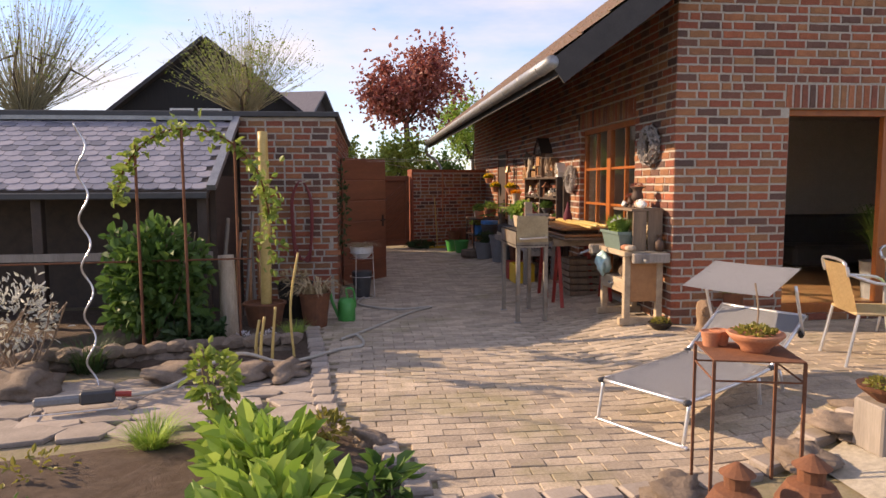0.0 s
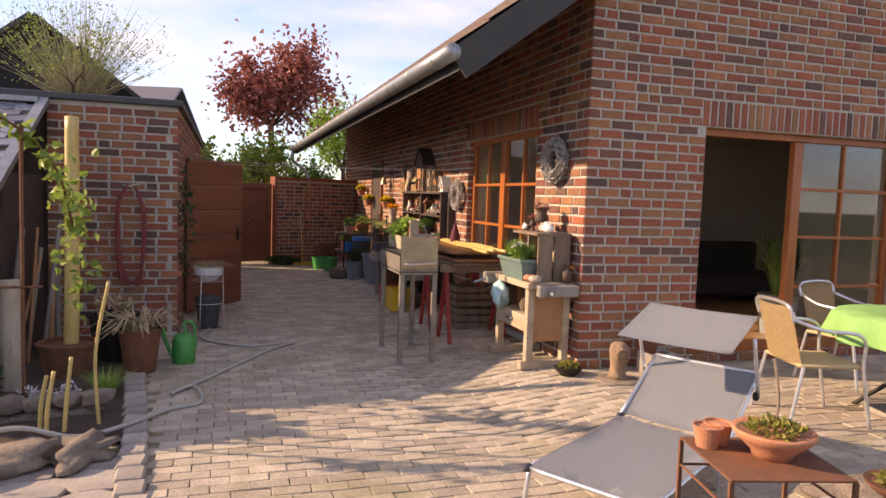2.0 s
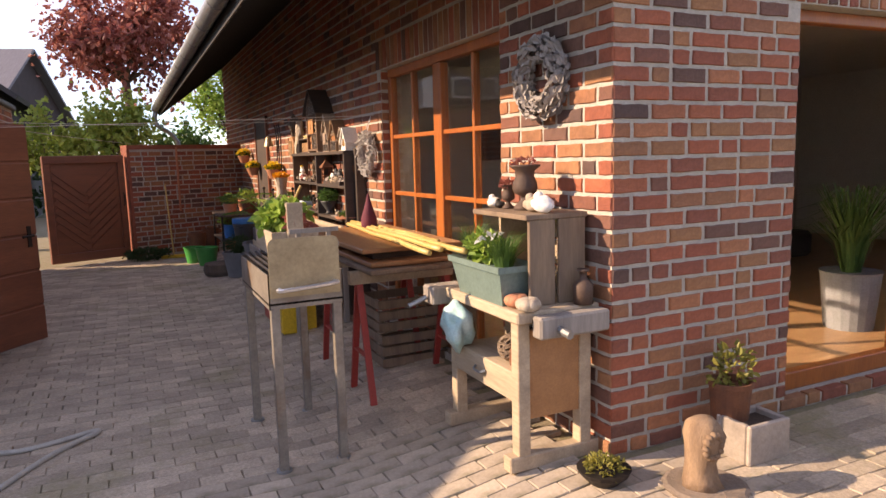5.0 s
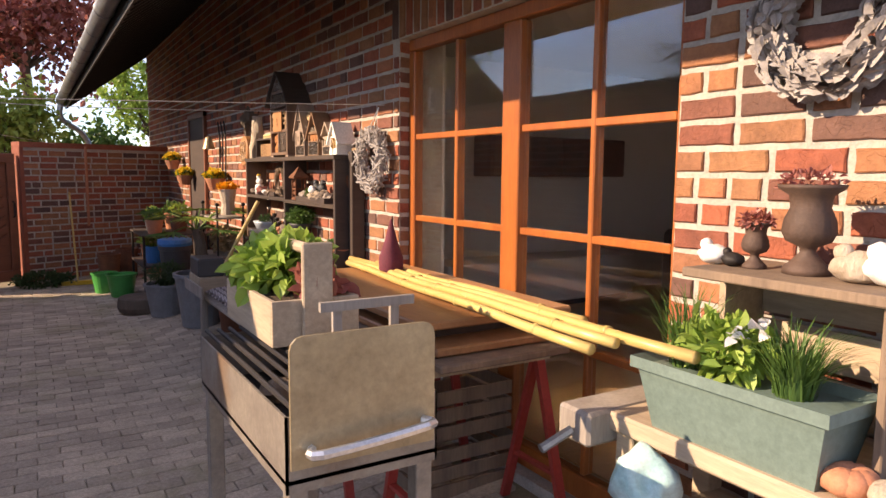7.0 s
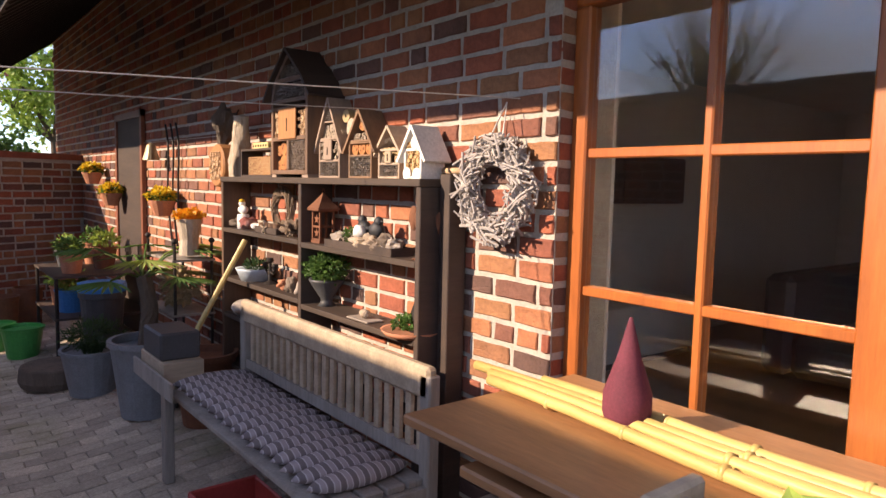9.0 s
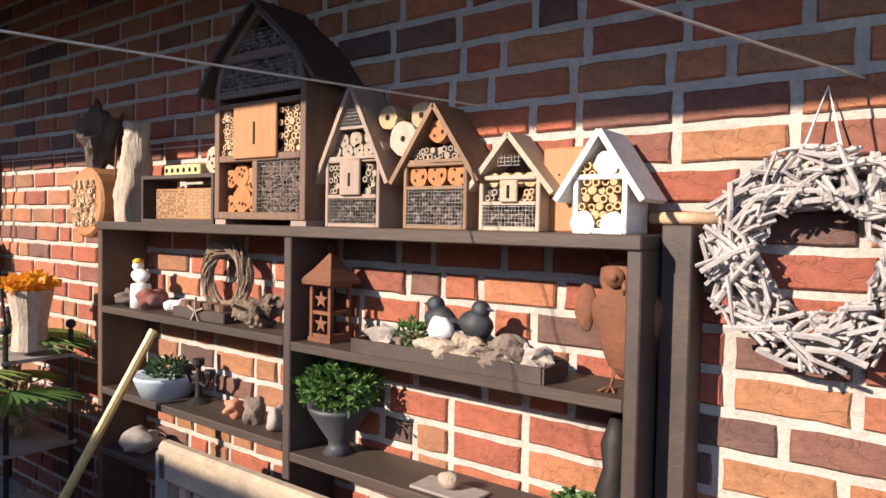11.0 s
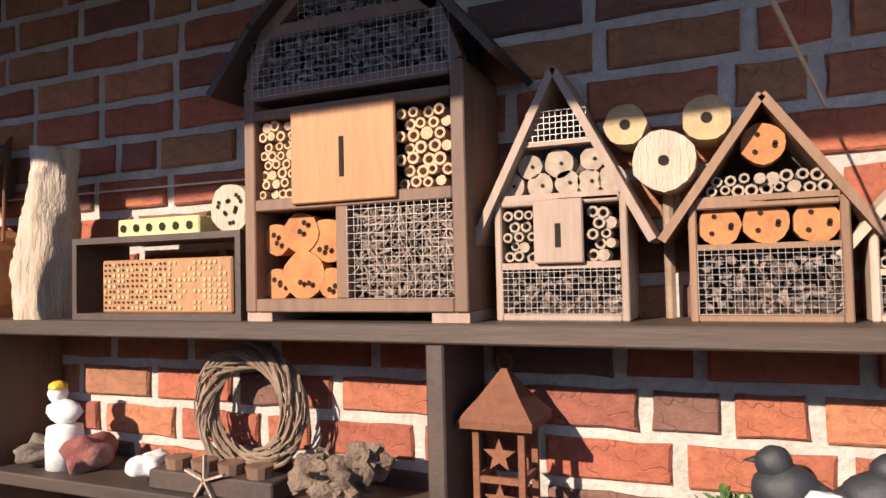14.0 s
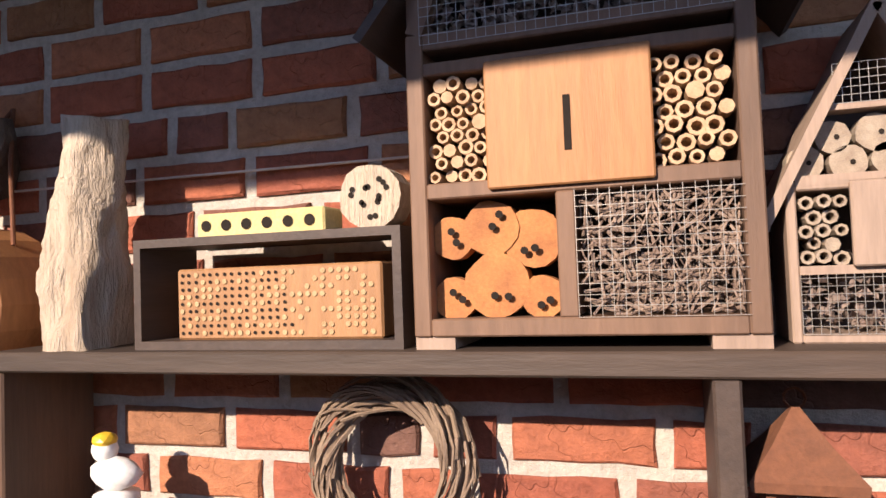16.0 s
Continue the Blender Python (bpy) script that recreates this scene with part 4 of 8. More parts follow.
def frame_box(e, x0, x1, z0, z1, d, t, mat):
    for a in ((x0, x0 + t, z0, z1), (x1 - t, x1, z0, z1), (x0 + t, x1 - t, z0, z0 + t), (x0 + t, x1 - t, z1 - t, z1)):
        part("frame", bbox(a[0], a[1], 0, d, a[2], a[3], 0.002), mat, e)
    part("back", bbox(x0 + t, x1 - t, d - 0.008, d - 0.002, z0 + t, z1 - t), DARKWOOD, e)


def gable(e, x0, x1, ze, za, d, mat, roof_m, over=0.03, t=0.012, scale=1.0, back=True):
    xm = (x0 + x1) / 2
    for s, xa in ((-1, x0), (1, x1)):
        a = Vector((xm, 0, za + t))
        b = Vector((xa + s * over, 0, ze - over * (za - ze) / (xm - x0)))
        bm = bmesh.new()
        beam(bm, a + Vector((0, d / 2 - 0.006, 0)), b + Vector((0, d / 2 - 0.006, 0)), d + 0.012, t, (0, 0, 1))
        part("roof_board", bm, roof_m, e)
    if back:
        bm = bmesh.new()
        f = [bm.verts.new(c) for c in ((x0, d - 0.006, ze), (x1, d - 0.006, ze), (xm, d - 0.006, za))]
        b = [bm.verts.new((v.co.x, d, v.co.z)) for v in f]
        bm.faces.new(f)
        bm.faces.new(b[::-1])
        part("gable_back", bm, DARKWOOD, e)


rng = random.Random(31)
# the tall hotel
e = wall_thing("insect_hotel", 4.66, SHZ + 0.0, "tall brown wooden insect hotel with a dark gabled roof", "insect hotel", -0.175)
e.scale.x = 1.03
e.location.y = 4.66
W = 0.2
part("foot", bbox(-W, -W + 0.05, 0.005, 0.15, 0, 0.016), HGREY, e)
part("foot", bbox(W - 0.06, W, 0.005, 0.15, 0, 0.016), HGREY, e)
frame_box(e, -W, W, 0.016, 0.40, 0.16, 0.022, HBROWN)
part("rail", bbox(-W + 0.022, W - 0.022, 0, 0.15, 0.188, 0.208, 0.002), HBROWN, e)
part("rail", bbox(-W + 0.022, W - 0.022, 0, 0.15, 0.345, 0.362, 0.002), HBROWN, e)
part("post", bbox(-0.022, 0.0, 0, 0.15, 0.038, 0.188, 0.002), HBROWN, e)
d_ = part("door", bbox(-0.1, 0.09, -0.008, 0.0, 0.195, 0.352, 0.002), HDOOR, e, "plain wooden panel with an entry slot")
part("slot", bbox(-0.008, 0.0, -0.0095, -0.0075, 0.235, 0.30), HOLE, d_)
part("canes", cane_front(bmesh.new(), -W + 0.022, -0.092, 0.208, 0.345, 0.02, 0.006, 0.0095, rng), CANE, e)
part("canes", cane_front(bmesh.new(), 0.082, W - 0.022, 0.208, 0.345, 0.02, 0.006, 0.0105, rng), CANE, e)
lp = ((-0.155, 0.14, 0.027), (-0.105, 0.15, 0.034), (-0.055, 0.135, 0.036), (-0.155, 0.062, 0.027), (-0.1, 0.078, 0.04), (-0.045, 0.062, 0.026))
for x, z, r in lp:
    lg = bmesh.new()
    log_disc(lg, x, z, r * 1.03, 0.02 + rng.random() * 0.01)
    part("log", lg, LOGEND, e)
part("log_holes", hole_discs([(x + rng.uniform(-.5, .5) * r, z + rng.uniform(-.5, .5) * r) for x, z, r in lp for _ in range(2)], 0.005, 0.018), HOLE, e)
part("twigs", twig_fill(0.004, W - 0.024, 0.04, 0.186, 0.012, 430, rng, 0.0016, 0.04), STRAW, e)
part("wire_mesh", mesh_wire(0.0, W - 0.02, 0.038, 0.188, -0.002, 0.013), WIRE, e)
part("cones", cone_fill(-W + 0.02, W - 0.02, 0.40, 0.48, 0.02, 420, rng, 0.02), CONES, e)
part("wire_mesh", mesh_wire(-W + 0.02, W - 0.02, 0.385, 0.485, -0.002, 0.012), WIRE, e)
for a, b in (((-W + 0.011, 0.40), (-W + 0.045, 0.49)), ((W - 0.011, 0.40), (W - 0.045, 0.49)), ((-W + 0.04, 0.49), (0, 0.625)), ((W - 0.04, 0.49), (0, 0.625))):
    part("gable_frame", abeam((a[0], 0.012, a[1]), (b[0], 0.012, b[1]), 0.024, 0.022), HBROWN, e)
part("rail", bbox(-W + 0.04, W - 0.04, 0, 0.02, 0.485, 0.505), HBROWN, e)
part("cones", cone_fill(-0.09, 0.09, 0.505, 0.56, 0.02, 130, rng, 0.02), CONES, e)
part("wire_mesh", mesh_wire(-0.085, 0.085, 0.505, 0.565, -0.002, 0.012), WIRE, e)
part("side_panel", bbox(-W, -W + 0.02, 0.01, 0.16, 0.40, 0.49), HBROWN, e)
part("gable_back", bbox(-W + 0.03, W - 0.03, 0.15, 0.16, 0.40, 0.52), DARKWOOD, e)
for s in (-1, 1):
    part("roof_board", abeam((0, 0.075, 0.645), (s * 0.17, 0.075, 0.50), 0.2, 0.012), DARKWOOD, e)
    part("roof_board", abeam((s * 0.165, 0.075, 0.505), (s * 0.255, 0.075, 0.395), 0.2, 0.012), DARKWOOD, e)

# narrow grey hotel
def small_hotel(y, wd, hb, ha, label, mat, kind, xf=-0.125, z=SHZ, depth=0.11):
    e = wall_thing("insect_hotel", y, z, label, "insect hotel", xf, "insect hotels on the shelf")
    h = wd / 2
    frame_box(e, -h, h, 0, hb, depth, 0.011, mat)
    gable(e, -h, h, hb - 0.005, ha, depth, mat, mat, 0.035)
    t = 0.011
    if kind == 1:
        part("rail", bbox(-h + t, h - t, 0, depth - .01, 0.078, 0.088), mat, e)
        part("rail", bbox(-h + t, h - t, 0, depth - .01, hb - 0.006, hb + 0.006), mat, e)
        part("canes", cane_front(bmesh.new(), -h + t, -0.034, 0.088, hb - 0.01, 0.012, 0.006, 0.009, rng), CANEGREY, e)
        part("canes", cane_front(bmesh.new(), 0.04, h - t, 0.088, hb - 0.01, 0.012, 0.006, 0.009, rng), CANEGREY, e)
        d = part("door", bbox(-0.036, 0.038, -0.01, -0.001, 0.086, hb - 0.004, 0.002), HGREY, e, "grey wooden hatch with a slot")
        part("slot", bbox(-0.003, 0.005, -0.0115, -0.0095, 0.11, 0.145), HOLE, d)
        part("cones", cone_fill(-h + t, h - t, 0.012, 0.07, 0.015, 150, rng, 0.016), CONES, e)
        part("wire_mesh", mesh_wire(-h + t, h - t, 0.011, 0.078, -0.002, 0.009), WIRE, e)
        pp = [(-0.075, hb + 0.022, 0.02), (-0.045, hb + 0.05, 0.019), (-0.03, hb + 0.02, 0.02), (0.0, hb + 0.052, 0.022), (0.012, hb + 0.022, 0.019), (0.045, hb + 0.022, 0.018), (0.05, hb + 0.055, 0.018), (0.078, hb + 0.024, 0.02)]
        for q in pp:
            lg = bmesh.new()
            log_disc(lg, *q, 0.015)
            part("log", lg, CANEGREY, e)
        part("log_holes", hole_discs([(q[0] + 0.004, q[1]) for q in pp], 0.003, 0.0135), HOLE, e)
        part("rail", bbox(-0.06, 0.06, 0, 0.03, hb + 0.078, hb + 0.085), mat, e)
        part("wire_mesh", mesh_wire(-0.045, 0.045, hb + 0.085, hb + 0.13, 0.0, 0.009), WIRE, e)
    elif kind == 2:
        part("rail", bbox(-h + t, h - t, 0, depth - .01, 0.098, 0.106), mat, e)
        part("rail", bbox(-h + t, h - t, 0, depth - .01, hb - 0.004, hb + 0.006), mat, e)
        pp = [(-0.058, 0.132, 0.028), (0.0, 0.134, 0.029), (0.06, 0.132, 0.028), (0.0, hb + 0.075, 0.028)]
        for q in pp:
            lg = bmesh.new()
            log_disc(lg, *q, 0.012)
            part("log", lg, LOGEND, e)
        part("log_holes", hole_discs([(q[0] + 0.015 * math.cos(k * 2), q[1] + 0.014 * math.sin(k * 2)) for q in pp for k in range(4)], 0.0035, 0.0105), HOLE, e)
        part("canes", cane_front(bmesh.new(), -0.075, 0.075, hb + 0.005, hb + 0.045, 0.012, 0.006, 0.0085, rng), CANEGREY, e)
        part("cones", cone_fill(-h + t, h - t, 0.012, 0.095, 0.015, 190, rng, 0.016), CONES, e)
        part("wire_mesh", mesh_wire(-h + t, h - t, 0.011, 0.1, -0.002, 0.009), WIRE, e)
    elif kind == 3:
        part("rail", bbox(-h + t, h - t, 0, depth - .01, 0.06, 0.068), mat, e)
        part("canes", cane_front(bmesh.new(), -h + t, -0.02, 0.068, 0.1, 0.012, 0.005, 0.008, rng), CANEGREY, e)
        part("canes", cane_front(bmesh.new(), 0.028, h - t, 0.068, 0.1, 0.012, 0.005, 0.008, rng), CANE, e)
        for k in range(4):
            lg = bmesh.new()
            log_disc(lg, -0.05 + k * 0.033, 0.118, 0.017, 0.012)
            part("log", lg, LOGPALE, e)
        d = part("door", bbox(-0.02, 0.026, -0.008, 0.0, 0.066, 0.116, 0.002), PALEWOOD, e)
        part("slot", bbox(0.0, 0.007, -0.0095, -0.0075, 0.075, 0.105), HOLE, d)
        part("cones", cone_fill(-h + t, h - t, 0.012, 0.055, 0.015, 110, rng, 0.014), CONES, e)
        part("wire_mesh", mesh_wire(-h + t, h - t, 0.011, 0.06, -0.002, 0.009), WIRE, e)
        part("wire_mesh", mesh_wire(-0.03, 0.03, 0.15, 0.175, 0.0, 0.009), WIRE, e)
    else:
        part("canes", cane_front(bmesh.new(), -h + 0.01, h - 0.01, 0.012, hb + 0.03, 0.012, 0.007, 0.0095, rng), rough_mat("yellow_cane", (0.56, 0.38, 0.18), (0.44, 0.27, 0.12), 60, 0.6), e)
        for cx, cz in ((-0.035, 0.02), (0.03, 0.018), (0.015, hb + 0.02)):
            part("white_disc", (lambda b: (log_disc(b, cx, cz, 0.026, -0.002, 0.008), b)[1])(bmesh.new()), WHITE, e)
    return e


small_hotel(4.327, 0.2, 0.185, 0.365, "narrow greyish insect hotel with a steep gable", HGREY, 1)
small_hotel(4.048, 0.195, 0.165, 0.29, "brown insect hotel with three bored logs", wood_mat("hotel_mid_wood", (0.27, 0.155, 0.085), (0.17, 0.1, 0.06), 0.7), 2)
small_hotel(3.848, 0.162, 0.128, 0.21, "small pale insect hotel with a hatch", wood_mat("hotel_pale_wood", (0.50, 0.385, 0.29), (0.37, 0.28, 0.21), 0.7), 3, -0.105, depth=0.085)
small_hotel(3.605, 0.116, 0.12, 0.195, "small white painted insect hotel filled with canes", WHITE, 4, -0.155, depth=0.12)
e = wall_thing("bored_board", 3.73, SHZ, "upright pale wooden board with bored nest holes", "nesting block", -0.06)
part("board", bbox(-0.055, 0.045, 0, 0.035, 0, 0.19, 0.004), HDOOR, e)
part("holes", hole_discs([(rng.uniform(-0.04, 0.03), rng.uniform(0.06, 0.13)) for _ in range(12)], 0.0025, -0.0015), HOLE, e)
e = wall_thing("log_cluster", 4.178, SHZ + 0.17, "three bored log slices joined, hanging above the hotels", "nesting block", -0.09)
for x, z, r, mt in ((-0.053, 0.12, 0.031, LOGPALE), (0.06, 0.118, 0.033, LOGPALE), (0.0, 0.062, 0.045, DRIFT)):
    bm = bmesh.new()
    log_disc(bm, x, z, r, 0, 0.08)
    lgp = part("log", bm, mt, e)
    part("hole", hole_discs([(x, z)], 0.008, -0.0015), HOLE, lgp)
part("log", bar([(0, 0.05, 0.06), (0, 0.05, -0.17)], 0.008), TWIG, e)

# left end of the top board
bm = bmesh.new()
tube(bm, curve_pts([(0, 0, -0.01), (0.005, 0, 0.12), (-0.005, 0.01, 0.25), (0.01, 0, 0.365)], 14), 0.06, 26, 0.66)
for v in bm.verts:
    k = 1.02 + 0.5 * noise.fractal(Vector((v.co.x * 26, v.co.y * 26, v.co.z * 5)), 1, 2, 5)
    v.co.x, v.co.y = v.co.x * k, v.co.y * k
dw = put(bm, "driftwood", DRIFT, smooth=True)
dw.matrix_basis = pose(-0.12, 5.43, SHZ + 0.05, 0, 0, -90)
tagged(dw, "bleached upright piece of driftwood on the shelf", "driftwood")
e = wall_thing("nest_box", 5.095, SHZ, "dark open box holding a bored wooden nest block", "nesting block", -0.165)
for a in ((-0.21, 0.21, 0, 0.012), (-0.21, 0.21, 0.148, 0.16), (-0.21, -0.198, 0.012, 0.148), (0.198, 0.21, 0.012, 0.148)):
    part("casing", bbox(a[0], a[1], 0, 0.13, a[2], a[3]), DARKWOOD, e)
nb_ = part("nest_block", bbox(-0.15, 0.175, 0.02, 0.12, 0.012, 0.115, 0.003), FRESHWOOD, e, "fresh wooden block bored with many holes")
hs, hb_ = [], []
for i in range(26):
    for j in range(9):
        (hs if rng.random() < 0.55 else hb_).append((-0.14 + i * 0.012 + rng.uniform(-.001, .001), 0.022 + j * 0.0105))
part("holes", hole_discs(hs[:len(hs) * 2 // 3], 0.0026, 0.0185), HOLE, nb_)
part("plugs", hole_discs(hb_, 0.0038, 0.0182), LOGPALE, nb_)
e = wall_thing("bored_brick", 5.115, SHZ + 0.16, "yellow block with a row of six round holes", "nesting block", -0.13)
part("block", bbox(-0.105, 0.105, 0, 0.06, 0, 0.036, 0.003), rough_mat("yellow_stone", (0.66, 0.55, 0.26), (0.6, 0.48, 0.2), 20, 0.8), e)
part("holes", hole_discs([(-0.088 + k * 0.034, 0.018) for k in range(6)], 0.0085, -0.0015), HOLE, e)
e = wall_thing("bored_log_slice", 4.945, SHZ + 0.16, "round grey log slice bored with holes", "nesting block", -0.12)
bm = bmesh.new()
log_disc(bm, 0, 0.045, 0.046, 0, 0.05)
part("log", bm, DRIFT, e)
part("holes", hole_discs([(0.028 * math.cos(k) * (0.5 + 0.5 * (k % 2)), 0.045 + 0.028 * math.sin(k) * (0.5 + 0.5 * (k % 2))) for k in range(14)], 0.0042, -0.0015), HOLE, e)
ob = put(bar([(-0.05, 3.535, SHZ + 0.084), (-0.05, 3.40, SHZ + 0.084)], 0.013, 10), "cane_piece", CANE, smooth=True)
tagged(ob, "short pale cane lying on the shelf end", "cane")
e = wall_thing("nest_drum", 5.70, 1.51, "round wooden drum filled with canes hanging on the wall", "insect hotel", -0.17)
part("drum", turned([(0.125, 0), (0.135, 0.01), (0.135, 0.13), (0.125, 0.14)], 20, m=pose(0, 0.14, 0, 90)), HDOOR, e, smooth=False)
part("canes", cane_front(bmesh.new(), -0.09, 0.09, -0.09, 0.09, 0.0, 0.007, 0.01, rng), CANE, e)
for s in (-1, 1):
    part("chain", bar([(s * 0.09, 0.07, 0.1), (s * 0.05, 0.1, 0.25), (0, 0.15, 0.36)], 0.004), RUST, e)
e = wall_thing("bird_feeder_log", 5.72, 1.64, "dark rooted log piece hanging above the drum", "driftwood", -0.1)
part("log", blob(bmesh.new(), (0, 0, 0.12), 0.1, 0.5, 3, (0.55, 0.6, 1.2), 7), BARKDARK, e)

ROOT = rough_mat("weathered_root", (0.34, 0.25, 0.175), (0.17, 0.115, 0.08), 22, 0.9, bump=1.0, dist=0.01)
JASPER = rough_mat("red_jasper", (0.33, 0.10, 0.085), (0.22, 0.07, 0.06), 18, 0.7, bump=0.9, dist=0.01, spot=(0.42, 0.33, 0.28))
# things on the boards
def on_board(name, y, z, label, cat, x=-0.1, group=""):
    return wall_thing(name, y, z, label, cat, x, group)


def twig_ring(e, R, r, n, mat, rng, cz, tr=0.003, wrap=0.9, name="wreath"):
    bm = bmesh.new()
    for _ in range(n):
        a0, ph, k = rng.uniform(0, 6.28), rng.uniform(0, 6.28), rng.uniform(0.3, wrap)
        arc = rng.uniform(1.2, 3.0)
        rr = r * math.sqrt(rng.random())
        pts = []
        for i in range(9):
            a = a0 + arc * i / 8
            q = ph + k * 5 * i / 8
            pts.append(((R + rr * math.cos(q)) * math.cos(a), rr * math.sin(q) * 0.8, cz + (R + rr * math.cos(q)) * math.sin(a)))
        tube(bm, pts, tr * rng.uniform(0.6, 1.3), 4)
    return part(name, bm, mat, e)


e = on_board("twig_wreath", 4.948, 1.13, "brown wreath of thin wound twigs leaning on the bricks", "wreath", -0.07)
twig_ring(e, 0.105, 0.028, 90, TWIG, rng, 0.135)
e = on_board("candle_tray", 4.96, 1.13, "dark wooden tray with four small candles and a star", "candle holder", -0.14)
part("tray", bbox(-0.14, 0.14, -0.03, 0.035, 0, 0.035, 0.003), DARKWOOD, e)
for k in range(4):
    part("candle_cup", turned([(0.022, 0), (0.025, 0.02), (0.02, 0.021)], 12, (-0.095 + k * 0.062, 0, 0.035)), HBROWN, e)
part("star", merge(*[abeam((0, -0.036, 0.03), (0.045 * math.cos(a), -0.036, 0.03 + 0.045 * math.sin(a)), 0.004, 0.008, (0, 1, 0)) for a in (0.3, 1.55, 2.8, 4.1, 5.3)]), DRIFT, e)
for y, z, r, mt, lab, sq in ((5.45, 1.16, 0.042, ROCK, "beige rounded stone on the shelf", (1.2, .9, .8)), (5.31, 1.165, 0.045, JASPER, "red rough stone on the shelf", (1.1, .8, .85)), (5.15, 1.155, 0.035, WHITE, "white shell on the shelf", (1.3, .9, .7)), (4.83, 0.86, 0.034, CLAY, "small reddish stone on the shelf", (1, 1, .9)),
                             (4.73, 0.865, 0.042, ROCK, "small carved stone head on the shelf", (.8, .8, 1.1)), (4.62, 0.86, 0.04, FLAG, "pale shell on the shelf", (.8, .8, 1)), (5.38, 0.64, 0.065, FLAG, "pale piece of lava stone on the shelf", (1.2, .8, .7))):
    ob = put(blob(bmesh.new(), (0, 0, 0), r, 0.3, 3, sq, y * 7), "stone", mt, smooth=True)
    ob.location = (-0.12, y, z + 0.05)
    tagged(ob, lab, "stone")
rr_ = random.Random(77)
bm = bmesh.new()
for k in range(11):
    a = rr_.uniform(0, 6.28)
    c = Vector((0.05 * math.cos(a), 0.03 * math.sin(a), rr_.uniform(-0.03, 0.035)))
    blob(bm, c, rr_.uniform(0.016, 0.032), 0.55, 3, (1.2, 0.9, 0.9), k)
for k in range(12):
    d = rdir(rr_, 0.2)
    tube(bm, curve_pts([d * 0.015, d * 0.05 + rdir(rr_) * 0.015, d * 0.075 + rdir(rr_) * 0.02], 3), 0.009, 6, 0.35)
for v in bm.verts:
    v.co.z = max(v.co.z, -0.045)
ob = put(bm, "root_piece", ROOT)
ob.matrix_basis = pose(-0.12, 4.72, 1.225, 0, 0, -90)
tagged(ob, "knotted brown root piece on the shelf board", "root")
# small bird on birch log
e = on_board("bird_figurine", 5.385, 1.13, "white bird figurine with a yellow cap on a birch log", "figurine", -0.12)
bm = turned([(0.036, 0), (0.037, 0.05), (0.034, 0.085), (0.01, 0.09)], 14)
blob(bm, (0, 0, 0.115), 0.035, 0.1, 2, (1.2, .8, .75), 1)
blob(bm, (-0.02, 0, 0.15), 0.02, 0.05, 2)
part("figure", bm, WHITE, e, smooth=True)
part("cap", blob(bmesh.new(), (-0.02, 0, 0.165), 0.019, 0.05, 2, (1, 1, .7)), YELLOWPL, e)
# rusty lantern
def star_lantern(e, h=0.16, w_=0.036):
    for sx in (-1, 1):
        for sy in (-1, 1):
            part("post", bbox(sx * w_ - 0.005, sx * w_ + 0.005, sy * w_ - 0.005, sy * w_ + 0.005, 0.012, h), RUST, e)
    part("base", bbox(-w_ - 0.008, w_ + 0.008, -w_ - 0.008, w_ + 0.008, 0, 0.012), RUST, e)
    for z in (0.012, h / 2 - 0.004, h - 0.008):
        for a in ((-w_, w_, -w_ - 0.003, -w_ + 0.003), (-w_ - 0.003, -w_ + 0.003, -w_, w_), (w_ - 0.003, w_ + 0.003, -w_, w_)):
            part("band", bbox(*a, z, z + 0.01), RUST, e)
    for zc in (0.05, 0.118):
        bm = bmesh.new()
        o = [bm.verts.new((0.026 * (1 if k % 2 == 0 else 0.42) * math.sin(k * math.pi / 5), -w_ - 0.001, zc + 0.026 * (1 if k % 2 == 0 else 0.42) * math.cos(k * math.pi / 5))) for k in range(10)]
        f = bm.faces.new(o)
        g = bmesh.ops.extrude_face_region(bm, geom=[f])
        for v in [v for v in g["geom"] if isinstance(v, bmesh.types.BMVert)]:
            v.co.y += 0.003
        part("star", bm, RUST, e)
    part("roof", lathe(bmesh.new(), [(0.082, h), (0.084, h + 0.012), (0.045, h + 0.045), (0.006, h + 0.085)], 4, m=pose(0, 0, 0, 0, 0, 45)), RUST, e)
    part("ring", bar([(0.012 * math.cos(a), 0, h + 0.095 + 0.012 * math.sin(a)) for a in [k * 0.7 for k in range(10)]], 0.0018, 5), RUST, e)


e = on_board("lantern", 4.425, 1.12, "rusty metal lantern with star cut-outs on the shelf", "lantern", -0.1)
star_lantern(e)
# stone tray
e = on_board("stone_tray", 3.985, 1.12, "long dark wooden tray with stones, moss and bark", "tray", -0.125)
part("tray_base", bbox(-0.27, 0.27, -0.05, 0.05, 0, 0.01), DARKWOOD, e)
for a in ((-0.275, 0.275, -0.056, -0.048, 0, 0.035), (-0.275, 0.275, 0.048, 0.056, 0, 0.035), (-0.28, -0.272, -0.056, 0.056, 0, 0.035), (0.272, 0.28, -0.056, 0.056, 0, 0.035)):
    part("rim", bbox(*a), DARKWOOD, e)
for k, (x, r, mt) in enumerate(((-0.19, 0.045, FLAG), (-0.14, 0.03, ROCK), (0.0, 0.05, DRIFT), (0.06, 0.045, DRIFT), (0.1, 0.04, ROCK), (0.17, 0.05, ROCK), (0.22, 0.045, FLAG), (-0.04, 0.04, DRIFT))):
    part("stone", blob(bmesh.new(), (x, -0.012, 0.025 + r * 0.35), r, 0.4, 3, (1.1, .8, .7), k), mt, e)
ms = part("moss", clump(260, 0.05, 0.04, 0.04, 0.014, rng, base=0.02), LEAF, e)
ms.location = (-0.115, -0.01, 0)
